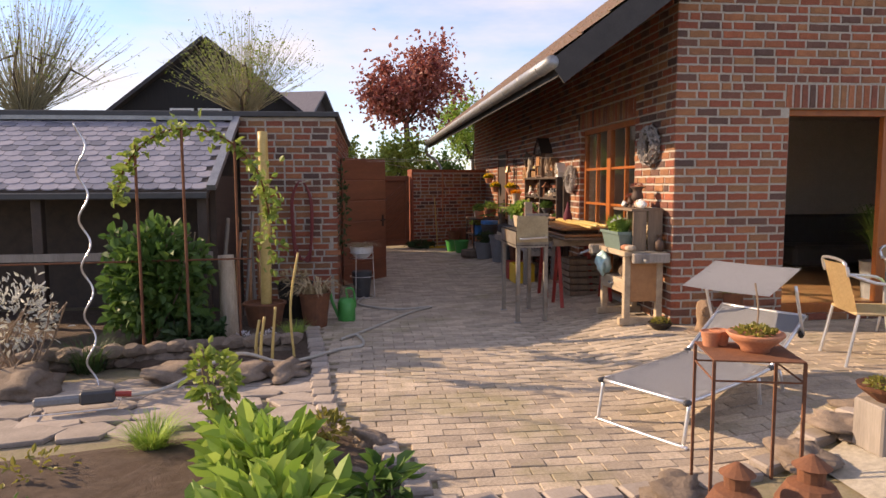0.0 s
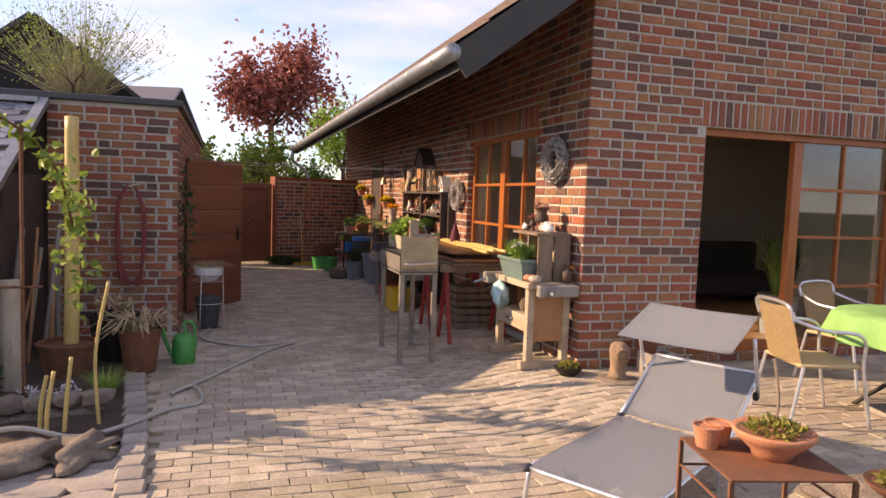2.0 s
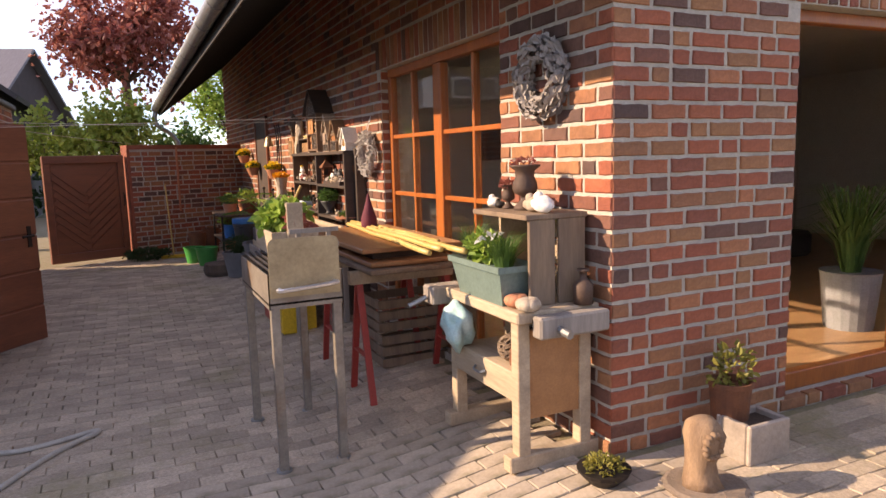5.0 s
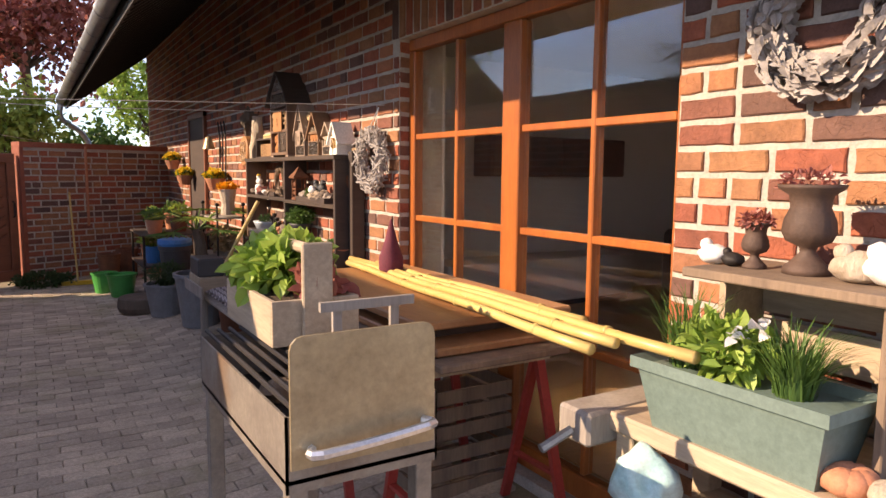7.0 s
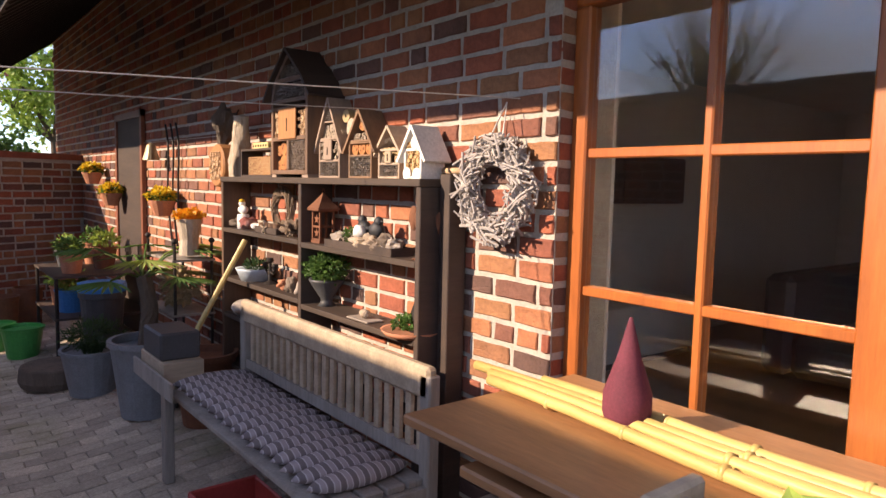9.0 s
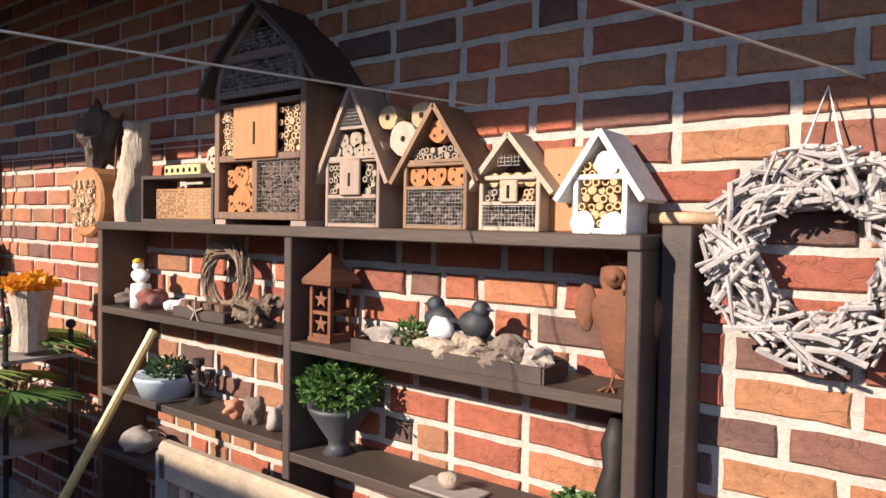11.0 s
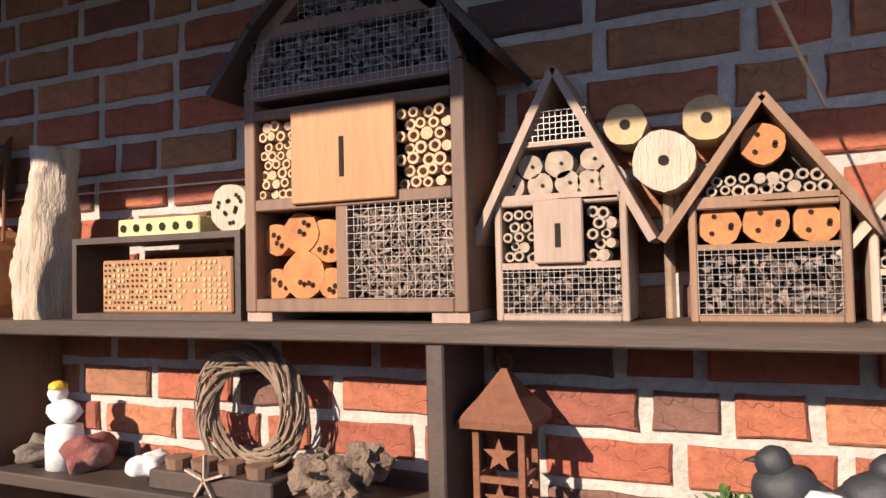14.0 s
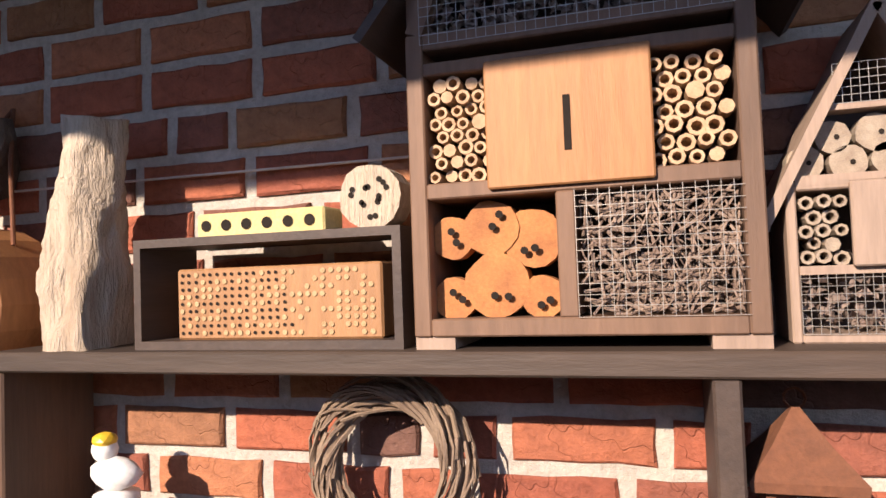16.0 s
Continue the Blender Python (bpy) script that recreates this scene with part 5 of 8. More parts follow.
part("white_stone", blob(bmesh.new(), (-0.01, -0.03, 0.085), 0.032, 0.15, 3, (1, .8, .9), 3), WHITE, e, smooth=True)
BLUEBLACK = rough_mat("black_ceramic", (0.03, 0.032, 0.038), (0.02, 0.022, 0.026), 15, 0.6)
for x, s in ((-0.05, 1), (0.055, -1)):
    bm = blob(bmesh.new(), (x, 0.02, 0.095), 0.042, 0.05, 3, (1.05, .75, .9), 1)
    blob(bm, (x - 0.014 * s, 0.02, 0.132), 0.024, 0.04, 3, (1.0, .85, 1.0))
    tube(bm, [(x - 0.03 * s, 0.02, 0.136), (x - 0.052 * s, 0.02, 0.133)], 0.008, 6, 0.1)
    tube(bm, [(x + 0.025 * s, 0.02, 0.095), (x + 0.065 * s, 0.022, 0.075), (x + 0.085 * s, 0.022, 0.066)], 0.022, 8, 0.35)
    part("bird", bm, BLUEBLACK, e, "black ceramic bird", True)
# rusty owl
bm = turned([(0.012, 0.025), (0.038, 0.05), (0.06, 0.10), (0.074, 0.15), (0.074, 0.18), (0.06, 0.198), (0.052, 0.205), (0.058, 0.225), (0.056, 0.25), (0.035, 0.268), (0.004, 0.272)], 20)
for v in bm.verts:
    v.co.y *= 0.5
    v.co += Vector((1, 0, 0)) * 0.005 * noise.noise(v.co * 40)
for s in (-1, 1):
    tube(bm, [(s * 0.03, 0, 0.25), (s * 0.046, 0.0, 0.275), (s * 0.05, 0, 0.292)], 0.012, 6, 0.15)
    tube(bm, [(s * 0.023, -0.022, 0.234), (s * 0.023, -0.034, 0.234)], 0.021, 12)
    tube(bm, [(s * 0.023, -0.034, 0.234), (s * 0.023, -0.038, 0.234)], 0.008, 8)
    for q in (-0.014, 0.002, 0.018):
        tube(bm, [(s * 0.022, -0.005, 0.04), (s * 0.026, -0.015, 0.008), (s * 0.03 + q, -0.05, 0.004)], 0.0045, 5, 0.6)
tube(bm, [(0, -0.027, 0.226), (0, -0.042, 0.21), (0, -0.036, 0.2)], 0.008, 6, 0.3)
blob(bm, (-0.086, 0.0, 0.165), 0.036, 0.12, 3, (0.62, .25, 1.35), 2)
blob(bm, (0.07, 0.0, 0.12), 0.03, 0.12, 3, (0.5, .3, 1.9), 4)
ob = put(bm, "owl_statue", RUST, smooth=True)
ob.matrix_basis = pose(-0.1, 3.56, 1.168, 0, 0, -80)
tagged(ob, "rusty metal owl figure on the shelf", "statue")
# potted plants on the lower boards
def bowl_plant(name, y, z, label, pot_prof, pot_m, leaves, leaf_m, h, x=-0.1):
    e = on_board(name, y, z, label, "plant", x)
    part("pot", turned(pot_prof, 20), pot_m, e, smooth=True)
    p_ = part("leaves", leaves, leaf_m, e)
    p_.location.z = h
    return e


bowl_plant("potted_plant", 4.385, 0.81, "small-leaved green plant in a dark footed bowl", [(0.045, 0), (0.03, 0.02), (0.03, 0.035), (0.085, 0.12), (0.09, 0.135), (0.075, 0.13)], DARKGREY, clump(900, 0.155, 0.12, 0.085, 0.024, rng), LEAF, 0.1)
bowl_plant("potted_succulent", 5.25, 0.83, "dark succulent in a pale blue oval bowl", [(0.085, 0), (0.11, 0.06), (0.118, 0.075), (0.1, 0.07)], rough_mat("pale_blue_glaze", (0.55, 0.62, 0.70), (0.48, 0.55, 0.62), 12, 0.35), clump(200, 0.1, 0.08, 0.035, 0.035, rng, 0.4), LEAFDK, 0.05)
bowl_plant("potted_succulent", 3.62, 0.81, "succulents in a flat terracotta saucer", [(0.11, 0), (0.13, 0.025), (0.12, 0.022)], CLAY, clump(320, 0.1, 0.08, 0.03, 0.022, rng, 0.7), LEAF, 0.02, -0.13)
bm = turned([(0.035, 0), (0.02, 0.04), (0.035, 0.08), (0.022, 0.13), (0.03, 0.18), (0.012, 0.24)], 12)
ob = put(bm, "squirrel_figure", BLACKIRON, smooth=True)
ob.matrix_basis = pose(-0.14, 3.57, 0.88, 0, 6, 0)
tagged(ob, "dark upright animal figure on the shelf", "statue")
e = on_board("candelabrum", 5.07, 0.83, "dark three-armed candle holder on the shelf", "candle holder", -0.09)
part("stem", turned([(0.045, 0), (0.012, 0.02), (0.008, 0.12), (0.02, 0.13), (0.02, 0.15)], 12), BLACKIRON, e)
for s in (-1, 1):
    part("arm", bar([(0, 0, 0.07), (s * 0.04, 0, 0.06), (s * 0.065, 0, 0.09)], 0.006), BLACKIRON, e)
    part("cup", turned([(0.012, 0), (0.02, 0.02), (0.018, 0.03)], 10, (s * 0.065, 0, 0.09)), BLACKIRON, e)
e = on_board("plate", 3.98, 0.81, "flat pale stone with a small shell", "plate", -0.13)
part("slab", stone_slab("slab", None, 0, 0, 0, 0.1, 0.05, 0.008, 0, FLAG, rng).data and bbox(-0.09, 0.09, -0.045, 0.045, 0, 0.008, 0.003), FLAG, e)
part("shell", blob(bmesh.new(), (0.0, 0, 0.028), 0.03, 0.1, 2, (1, .8, .7)), DRIFT, e, smooth=True)
for o in [o for o in scene.objects if o.name.startswith("slab") and o.parent is None]:
    bpy.data.objects.remove(o)

# big bleached wreath beside the window
def stick_ring(e, R, r, n, mat, rng, cz, tr):
    """Straight short sticks pushed criss-cross into a ring."""
    bm = bmesh.new()
    for _ in range(n):
        a, b = rng.uniform(0, 6.28), 0
        b = a + rng.uniform(0.25, 0.62) * rng.choice((-1, 1))
        ra, rb = R + rng.uniform(-r, r), R + rng.uniform(-r, r)
        p0 = Vector((ra * math.cos(a), rng.uniform(-0.05, 0.03), cz + ra * math.sin(a)))
        p1 = Vector((rb * math.cos(b), rng.uniform(-0.05, 0.03), cz + rb * math.sin(b)))
        tube(bm, [p0, (p0 + p1) / 2 + rdir(rng) * 0.012, p1], tr * rng.uniform(0.6, 1.25), 5)
    return part("wreath", bm, mat, e)


e = wall_thing("wicker_wreath", 3.225, 1.20, "large bleached wreath of woven willow twigs hung on bricks", "wreath", -0.06)
stick_ring(e, 0.148, 0.058, 430, WICKER, rng, 0.205, 0.0048)
part("cord", bar([(-0.03, 0, 0.4), (0.0, 0.045, 0.52), (0.03, 0, 0.4)], 0.003, 5), WHITE, e)
# leaf wreath near the corner
e = wall_thing("leaf_wreath", 0.50, 1.53, "grey wreath of curled dry leaves on the lit bricks", "wreath", -0.05)
bm = bmesh.new()
for _ in range(800):
    a, q = rng.uniform(0, 6.28), rng.uniform(0, 6.28)
    p_ = Vector(((0.155 + 0.045 * math.cos(q)) * math.cos(a), 0.045 * math.sin(q), 0.21 + (0.155 + 0.045 * math.cos(q)) * math.sin(a)))
    t_ = Vector((-math.sin(a), rng.uniform(-.5, .2), math.cos(a)))
    leaf(bm, p_, t_ + rdir(rng) * 0.5, Vector((math.cos(q) * math.cos(a), -1, math.cos(q) * math.sin(a))), rng.uniform(0.03, 0.055), 0.03, 0.4)
part("leaves", bm, WICKER, e)

# washing lines
ROPE = rough_mat("pale_cord", (0.62, 0.55, 0.48), (0.5, 0.44, 0.38), 60, 0.9)
for k, pts in enumerate((((-0.004, 3.17, 1.78), (-1.7, 3.63, 1.75), (-3.4, 4.09, 1.73)), ((-0.004, 3.96, 1.795), (-1.7, 4.27, 1.765), (-3.4, 4.58, 1.83)), ((-0.012, 4.75, 1.765), (-0.03, 6.5, 1.77), (-0.012, 9.9, 1.8)), ((-3.35, 3.6, 1.85), (-2.6, 5.0, 1.72), (-1.5, 10.1, 1.72)))):
    ob = put(bar(curve_pts(pts, 10), 0.0024, 5), "washing_line", ROPE)
    tagged(ob, "thin pale cord stretched along the wall", "cord", "cords of the yard")

# ---- garden bench, pots along the wall ----
bench = thing("garden_bench", (-0.74, 4.1, 0), "weathered wooden garden bench with a slatted back", "bench", rz=-90)
BW = 0.82
for sx in (-BW, BW):
    part("leg", bbox(sx - 0.03, sx + 0.03, 0, 0.05, gz(-.7, 4), 0.42, 0.006), GREYWOOD, bench)
    part("leg", bbox(sx - 0.03, sx + 0.03, 0.42, 0.47, gz(-.2, 4), 0.80, 0.006), GREYWOOD, bench)
    part("rail", bbox(sx - 0.025, sx + 0.025, 0.05, 0.42, 0.33, 0.40), GREYWOOD, bench)
for k in range(5):
    part("seat_slat", bbox(-BW, BW, 0.0 + k * 0.09, 0.075 + k * 0.09, 0.40, 0.425, 0.004), GREYWOOD, bench)
part("top_rail", bbox(-BW - 0.02, BW + 0.02, 0.42, 0.465, 0.71, 0.83, 0.012), PALEWOOD, bench)
part("low_rail", bbox(-BW, BW, 0.43, 0.46, 0.46, 0.51), GREYWOOD, bench)
for k in range(22):
    x = -BW + 0.07 + k * 0.0715
    part("back_slat", bbox(x, x + 0.035, 0.438, 0.458, 0.51, 0.71, 0.003), PALEWOOD, bench)
cu = wall_thing("bench_cushion", 4.1, 0.375, "grey and white striped seat cushion on the bench", "cushion", -0.52)
m, n, l, p = material("striped_cloth", 0.9)
tc, wv = n.new("ShaderNodeTexCoord"), n.new("ShaderNodeTexWave")
wv.inputs["Scale"].default_value = 7.0
wv.bands_direction = "Y"
l.new(tc.outputs["Object"], wv.inputs["Vector"])
l.new(ramp_node(n, l, wv.outputs["Fac"], [(0.35, (0.16, 0.13, 0.13)), (0.55, (0.55, 0.5, 0.48)), (0.8, (0.32, 0.27, 0.27))]), p.inputs["Base Color"])
bm = bmesh.new()
for i in range(16):
    blob(bm, (-0.72 + i * 0.096, 0, 0.028), 0.08, 0.05, 2, (0.72, 2.6, 0.42), i)
part("pad", bm, m, cu, smooth=True)
e = wall_thing("black_planter", 5.02, 0.42, "black plastic box with a wooden stake on a crate", "planter", -0.66)
part("crate", bbox(-0.2, 0.2, -0.1, 0.1, -0.045, 0.09, 0.004), PALEWOOD, e)
part("box", bbox(-0.15, 0.15, -0.1, 0.1, 0.09, 0.23, 0.01), DARKGREY, e)
part("cut_out_trim", bbox(-0.22, 0.42, -0.135, -0.12, -0.04, 0.05, 0.003), GREYWOOD, e)
ob = put(bar([(-0.62, 5.28, 0.3), (-0.2, 5.16, 1.13)], 0.016, 8), "broom_stick", BAMBOO)
tagged(ob, "yellow wooden stick leaning on the shelf", "stick")


def pot(name, x, y, r, h, mat, label, plant=None, pm=None, ph=0.0, cat="plant pot", taper=0.72):
    e = thing(name, (x, y, gz(x, y)), label, cat, "pots of the yard")
    part("pot", turned([(r * taper, 0), (r * 0.97, h * 0.92), (r * 1.04, h * 0.93), (r * 1.04, h), (r * 0.92, h), (r * 0.9, h * 0.9), (0.001, h * 0.88)], 22), mat, e, smooth=False)
    if plant is not None:
        p_ = part("plant", plant, pm, e)
        p_.location.z = ph or h * 0.88
    return e


pot("plant_pot", -0.70, 6.75, 0.21, 0.33, MIDGREY, "grey pot with bushy lavender", merge(clump(700, 0.22, 0.2, 0.13, 0.05, rng, 0.2), blades(150, 0.22, 0.28, 0.006, rng)), LEAFDK)
e = pot("palm_pot", -0.52, 6.0, 0.23, 0.5, MIDGREY, "tall grey pot with a small fan palm")
part("trunk", bar(curve_pts([(0, 0, 0.45), (0.03, 0.05, 0.7), (0.0, 0.08, 0.9)], 5), 0.06, 9, 0.8), BARKDARK, e)
for k in range(11):
    a = k * 0.75
    c = Vector((math.cos(a), math.sin(a), 0))
    h0 = Vector((0.0, 0.08, 0.88))
    hub = h0 + c * 0.28 + Vector((0, 0, rng.uniform(0.0, 0.25)))
    bm = bar([h0, (h0 + hub) / 2 + Vector((0, 0, 0.04)), hub], 0.007, 5)
    for j in range(12):
        b = (j - 5.5) * 0.22
        d = (c * math.cos(b) + Vector((-c.y, c.x, 0)) * math.sin(b) + Vector((0, 0, -0.15)))
        leaf(bm, hub, d, Vector((0, 0, 1)), 0.26, 0.03, 0.2)
    part("fan_leaf", bm, LEAFY if k % 3 == 0 else LEAF, e)
pot("plant_pot", -0.30, 5.55, 0.19, 0.45, RUST, "rust-brown pot beside the bench")
e = thing("tree_stump", (-0.86, 7.2, gz(-.8, 7)), "flat dark tree stump slice with a sheet on it", "stump")
part("stump", turned([(0.24, 0), (0.26, 0.05), (0.25, 0.14), (0.24, 0.15)], 16), BARKDARK, e)
for x, y, r, h in ((-0.95, 8.3, 0.17, 0.27), (-1.1, 8.75, 0.15, 0.25)):
    pot("bucket", x, y, r, h, GREENPL, "green plastic garden bucket", cat="bucket")
e = thing("pot_table", (-0.42, 8.2, gz(-.42, 8)), "dark iron plant table with stacked pots", "table")
for sx in (-0.35, 0.35):
    for sy in (-0.5, 0.5):
        part("leg", bar([(sx, sy, 0), (sx, sy, 0.7)], 0.015), BLACKIRON, e)
for z in (0.35, 0.7):
    part("shelf", bbox(-0.37, 0.37, -0.52, 0.52, z - 0.02, z), DARKWOOD, e)
for k, (x, y, z, r, h, mt) in enumerate(((-0.2, -0.3, 0.7, 0.1, 0.16, CLAY), (0.1, -0.1, 0.7, 0.11, 0.2, RUST), (-0.15, 0.25, 0.7, 0.09, 0.15, DARKGREY), (0.1, 0.35, 0.7, 0.1, 0.2, CLAY), (-0.2, -0.2, 0.35, 0.12, 0.2, BLUEPL), (-0.2, 0.2, 0.35, 0.1, 0.18, CLAY))):
    p2 = pot("flower_pot", 0, 0, r, h, mt, "small flower pot on the iron table", clump(120, r * 1.3, r * 1.3, r * 0.8, 0.05, rng), (LEAF, LEAFY, LEAFBR)[k % 3])
    p2.location = (-0.42 + x, 8.2 + y, gz(-.42, 8) + z)
pot("blue_tub", -0.5, 7.35, 0.17, 0.62, DARKGREY, "black bin with a bright blue rim", cat="bin")
ob = put(turned([(0.178, 0), (0.185, 0.03), (0.178, 0.07), (0.15, 0.075)], 18), "tub_rim", BLUEPL)
ob.location = (-0.5, 7.35, gz(-.5, 7) + 0.62)
tagged(ob, "bright blue plastic lid on a bin", "lid")
for x, y in ((-1.0, 9.2), (-0.75, 9.5), (-0.4, 9.6)):
    pot("clay_jar", x, y, 0.14, 0.42, RUST if x < -.5 else CLAY, "brown clay jar before the yard wall", cat="jar", taper=0.8)
cl = put(clump(900, 0.42, 0.3, 0.12, 0.05, rng, base=-0.03), "ground_cover", LEAFDK)
cl.location = (-1.75, 9.6, gz(-1.7, 9))
tagged(cl, "low dark green cushion plant at the gate", "plant")
e = thing("broom", (-1.35, 9.55, gz(-1.3, 9)), "yellow-handled broom leaning on the yard wall", "broom")
part("handle", bar([(0, 0, 0.05), (-0.04, 0.25, 1.22)], 0.013, 8), BAMBOO, e)
part("head", bbox(-0.2, 0.2, -0.03, 0.03, 0, 0.06, 0.008), YELLOWPL, e)
ob = put(bar([(-1.15, 10.18, 0.6), (-1.15, 10.17, 1.7)], 0.02, 8), "wall_pipe", CLAY)
tagged(ob, "thin clay-coloured pipe on the yard wall", "pipe")
# hanging flower pots on the wall, iron trellis
for y, z, mt in ((9.4, 1.50, FLOWERY), (8.6, 1.30, FLOWERY), (6.95, 1.28, FLOWERY)):
    e = thing("hanging_pot", (-0.14, y, z), "small clay wall pot with yellow flowers", "plant pot", "flower pots on the wall")
    part("pot", turned([(0.06, -0.1), (0.1, 0.0), (0.105, 0.02), (0.09, 0.02)], 14), CLAY, e)
    part("flowers", clump(240, 0.13, 0.12, 0.06, 0.035, rng, 0.9), mt, e)
    part("leaves", clump(120, 0.12, 0.1, 0.04, 0.05, rng, 0.5), LEAF, e)
e = thing("flower_log", (-0.25, 5.98, 0.97), "hollow birch log with orange flowers on an iron stand", "plant")
part("log", turned([(0.07, 0), (0.06, 0.1), (0.085, 0.24), (0.06, 0.23)], 12), DRIFT, e)
fl = part("flowers", clump(300, 0.11, 0.1, 0.035, 0.03, rng, 0.9), FLOWERO, e)
fl.location.z = 0.23
e = thing("iron_stand", (-0.25, 6.2, gz(-.25, 6)), "black iron rack with dry flowers and shells", "stand")
for sy in (-0.3, 0.3):
    for sx in (-0.12, 0.12):
        part("post", bar([(sx, sy, 0), (sx, sy, 1.08)], 0.01), BLACKIRON, e)
        part("knob", blob(bmesh.new(), (sx, sy, 1.1), 0.02, 0, 2), BLACKIRON, e)
for z in (0.3, 0.62, 0.98):
    part("shelf", bbox(-0.14, 0.14, -0.31, 0.31, z - 0.015, z), GREYWOOD, e)
part("dry_flowers", clump(500, 0.12, 0.26, 0.13, 0.05, rng, base=0.63), DRYLEAF, e)
e = thing("iron_trellis", (-0.03, 7.0, 1.2), "curled dark iron ornament on the brick wall", "ornament")
for k in range(3):
    part("scroll", bar(curve_pts([(0, -0.22 + k * 0.13, -0.35), (-0.02, -0.16 + k * 0.13, 0.1), (-0.03, -0.22 + k * 0.13, 0.5), (-0.03, -0.15 + k * 0.13, 0.7)], 6), 0.008), BLACKIRON, e)
e = thing("wall_bell", (-0.12, 7.3, 1.62), "small brass bell hanging on the wall", "bell")
part("bell", turned([(0.07, 0), (0.05, 0.06), (0.035, 0.12), (0.01, 0.14)], 14), BRASS, e)
# door further along the wall
e = structure(thing("door_1", (-0.01, 8.35, 0), "dark panelled side door in the long brick wall", "door"), "dark panelled side door in the long brick wall", "door")
part("leaf", bbox(-0.02, 0.0, -0.42, 0.42, 0.0, 2.02, 0.004), DARKWOOD, e)
for sy in (-0.45, 0.45):
    part("frame", bbox(-0.035, 0.0, sy - 0.03, sy + 0.03, 0.0, 2.08), DOORBROWN, e)
part("frame", bbox(-0.035, 0.0, -0.48, 0.48, 2.02, 2.08), DOORBROWN, e)

# ---- grill, table, workbench ----
def chamfered(x0, x1, y0, y1, z0, z1, c):
    """An upright sheet with its two upper corners rounded off."""
    pr = [(x0, z0), (x1, z0)] + [(x1 - c + c * math.cos(a), z1 - c + c * math.sin(a)) for a in (0, 0.52, 1.05, 1.57)] + [(x0 + c - c * math.sin(a), z1 - c + c * math.cos(a)) for a in (0, 0.52, 1.05, 1.57)]
    bm = bmesh.new()
    a, b = [bm.verts.new((u, y0, v)) for u, v in pr], [bm.verts.new((u, y1, v)) for u, v in pr]
    bm.faces.new(a)
    bm.faces.new(b[::-1])
    for k in range(len(pr)):
        j = (k + 1) % len(pr)
        bm.faces.new((a[j], a[k], b[k], b[j]))
    return bm


gx0, gx1, gy0, gy1 = -1.41, -1.04, 0.80, 1.62
GZ = gz(-1.2, 1.2)
grill = thing("charcoal_grill", (0, 0, 0), "sheet steel charcoal grill on four legs with an upright back plate", "grill")
for x, y in ((gx0 + 0.03, gy0 + 0.03), (gx1 - 0.03, gy0 + 0.03), (gx0 + 0.03, gy1 - 0.03), (gx1 - 0.03, gy1 - 0.03)):
    part("leg", bbox(x - 0.022, x + 0.022, y - 0.022, y + 0.022, GZ, 0.74, 0.003), STEEL, grill)
    part("foot", turned([(0.04, 0), (0.04, 0.012)], 10, (x, y, GZ)), ZINC, grill)
for a in ((gx0, gx1, gy0, gy0 + 0.006), (gx0, gx1, gy1 - 0.006, gy1), (gx0, gx0 + 0.006, gy0, gy1), (gx1 - 0.006, gx1, gy0, gy1)):
    part("side_sheet", bbox(*a, 0.70, 0.87), STEEL, grill)
part("tray", bbox(gx0, gx1, gy0, gy1, 0.72, 0.73), BLACKIRON, grill)
part("back_plate", chamfered(gx0 + 0.005, gx1 - 0.02, gy0 - 0.02, gy0 - 0.012, 0.76, 1.045, 0.03), BRASS, grill, "brushed steel plate with a bar handle")
part("handle", bar(curve_pts([(gx0 + 0.05, gy0 - 0.02, 0.80), (gx0 + 0.06, gy0 - 0.06, 0.80), (gx1 - 0.06, gy0 - 0.06, 0.815), (gx1 - 0.05, gy0 - 0.02, 0.815)], 4), 0.011), ALU, grill, "bare metal bar handle")
for k in range(5):
    part("rod", bar([(gx0 + 0.02 + k * 0.035, gy0 + 0.0, 0.885), (gx0 + 0.02 + k * 0.035, gy1, 0.885)], 0.007), BLACKIRON, grill)
for k in range(6):
    part("charcoal", blob(bmesh.new(), (gx0 + 0.08 + rng.random() * 0.25, gy0 + 0.12 + k * 0.1, 0.76), 0.05, 0.3, 2, (1, 1, .7), k), TWIG, grill)
bx = thing("planter_box", (-1.16, 1.52, 0.895), "pale wooden carrying box planted with strawberries", "planter")
for a in ((-0.13, 0.13, -0.25, -0.235), (-0.13, 0.13, 0.235, 0.25), (-0.13, -0.115, -0.235, 0.235), (0.115, 0.13, -0.235, 0.235)):
    part("side", bbox(*a, 0, 0.13, 0.002), PALEWOOD, bx)
part("soil", bbox(-0.115, 0.115, -0.235, 0.235, 0.01, 0.11), SOIL, bx)
for y in (-0.256, 0.256):
    part("upright", bbox(-0.045, 0.045, y - 0.009, y + 0.009, 0.0, 0.29, 0.004), PALEWOOD, bx)
part("carry_bar", bar([(0, -0.26, 0.265), (0, 0.26, 0.265)], 0.017, 10), PALEWOOD, bx)
lf = part("leaves", clump(430, 0.17, 0.23, 0.10, 0.06, rng, 0.72, shell=0.4), LEAFBR, bx)
lf.location = (0, 0.06, 0.09)
lf = part("lettuce", clump(50, 0.07, 0.06, 0.05, 0.06, rng, 0.7), LEAFRED, bx)
lf.location = (0.03, -0.19, 0.1)
e = thing("wood_rack", (-1.12, 1.02, 0.89), "small grey wooden rack standing on the grill", "rack")
for x in (-0.08, 0.08):
    part("post", bbox(x - 0.012, x + 0.012, 0, 0.012, -0.02, 0.17), GREYWOOD, e)
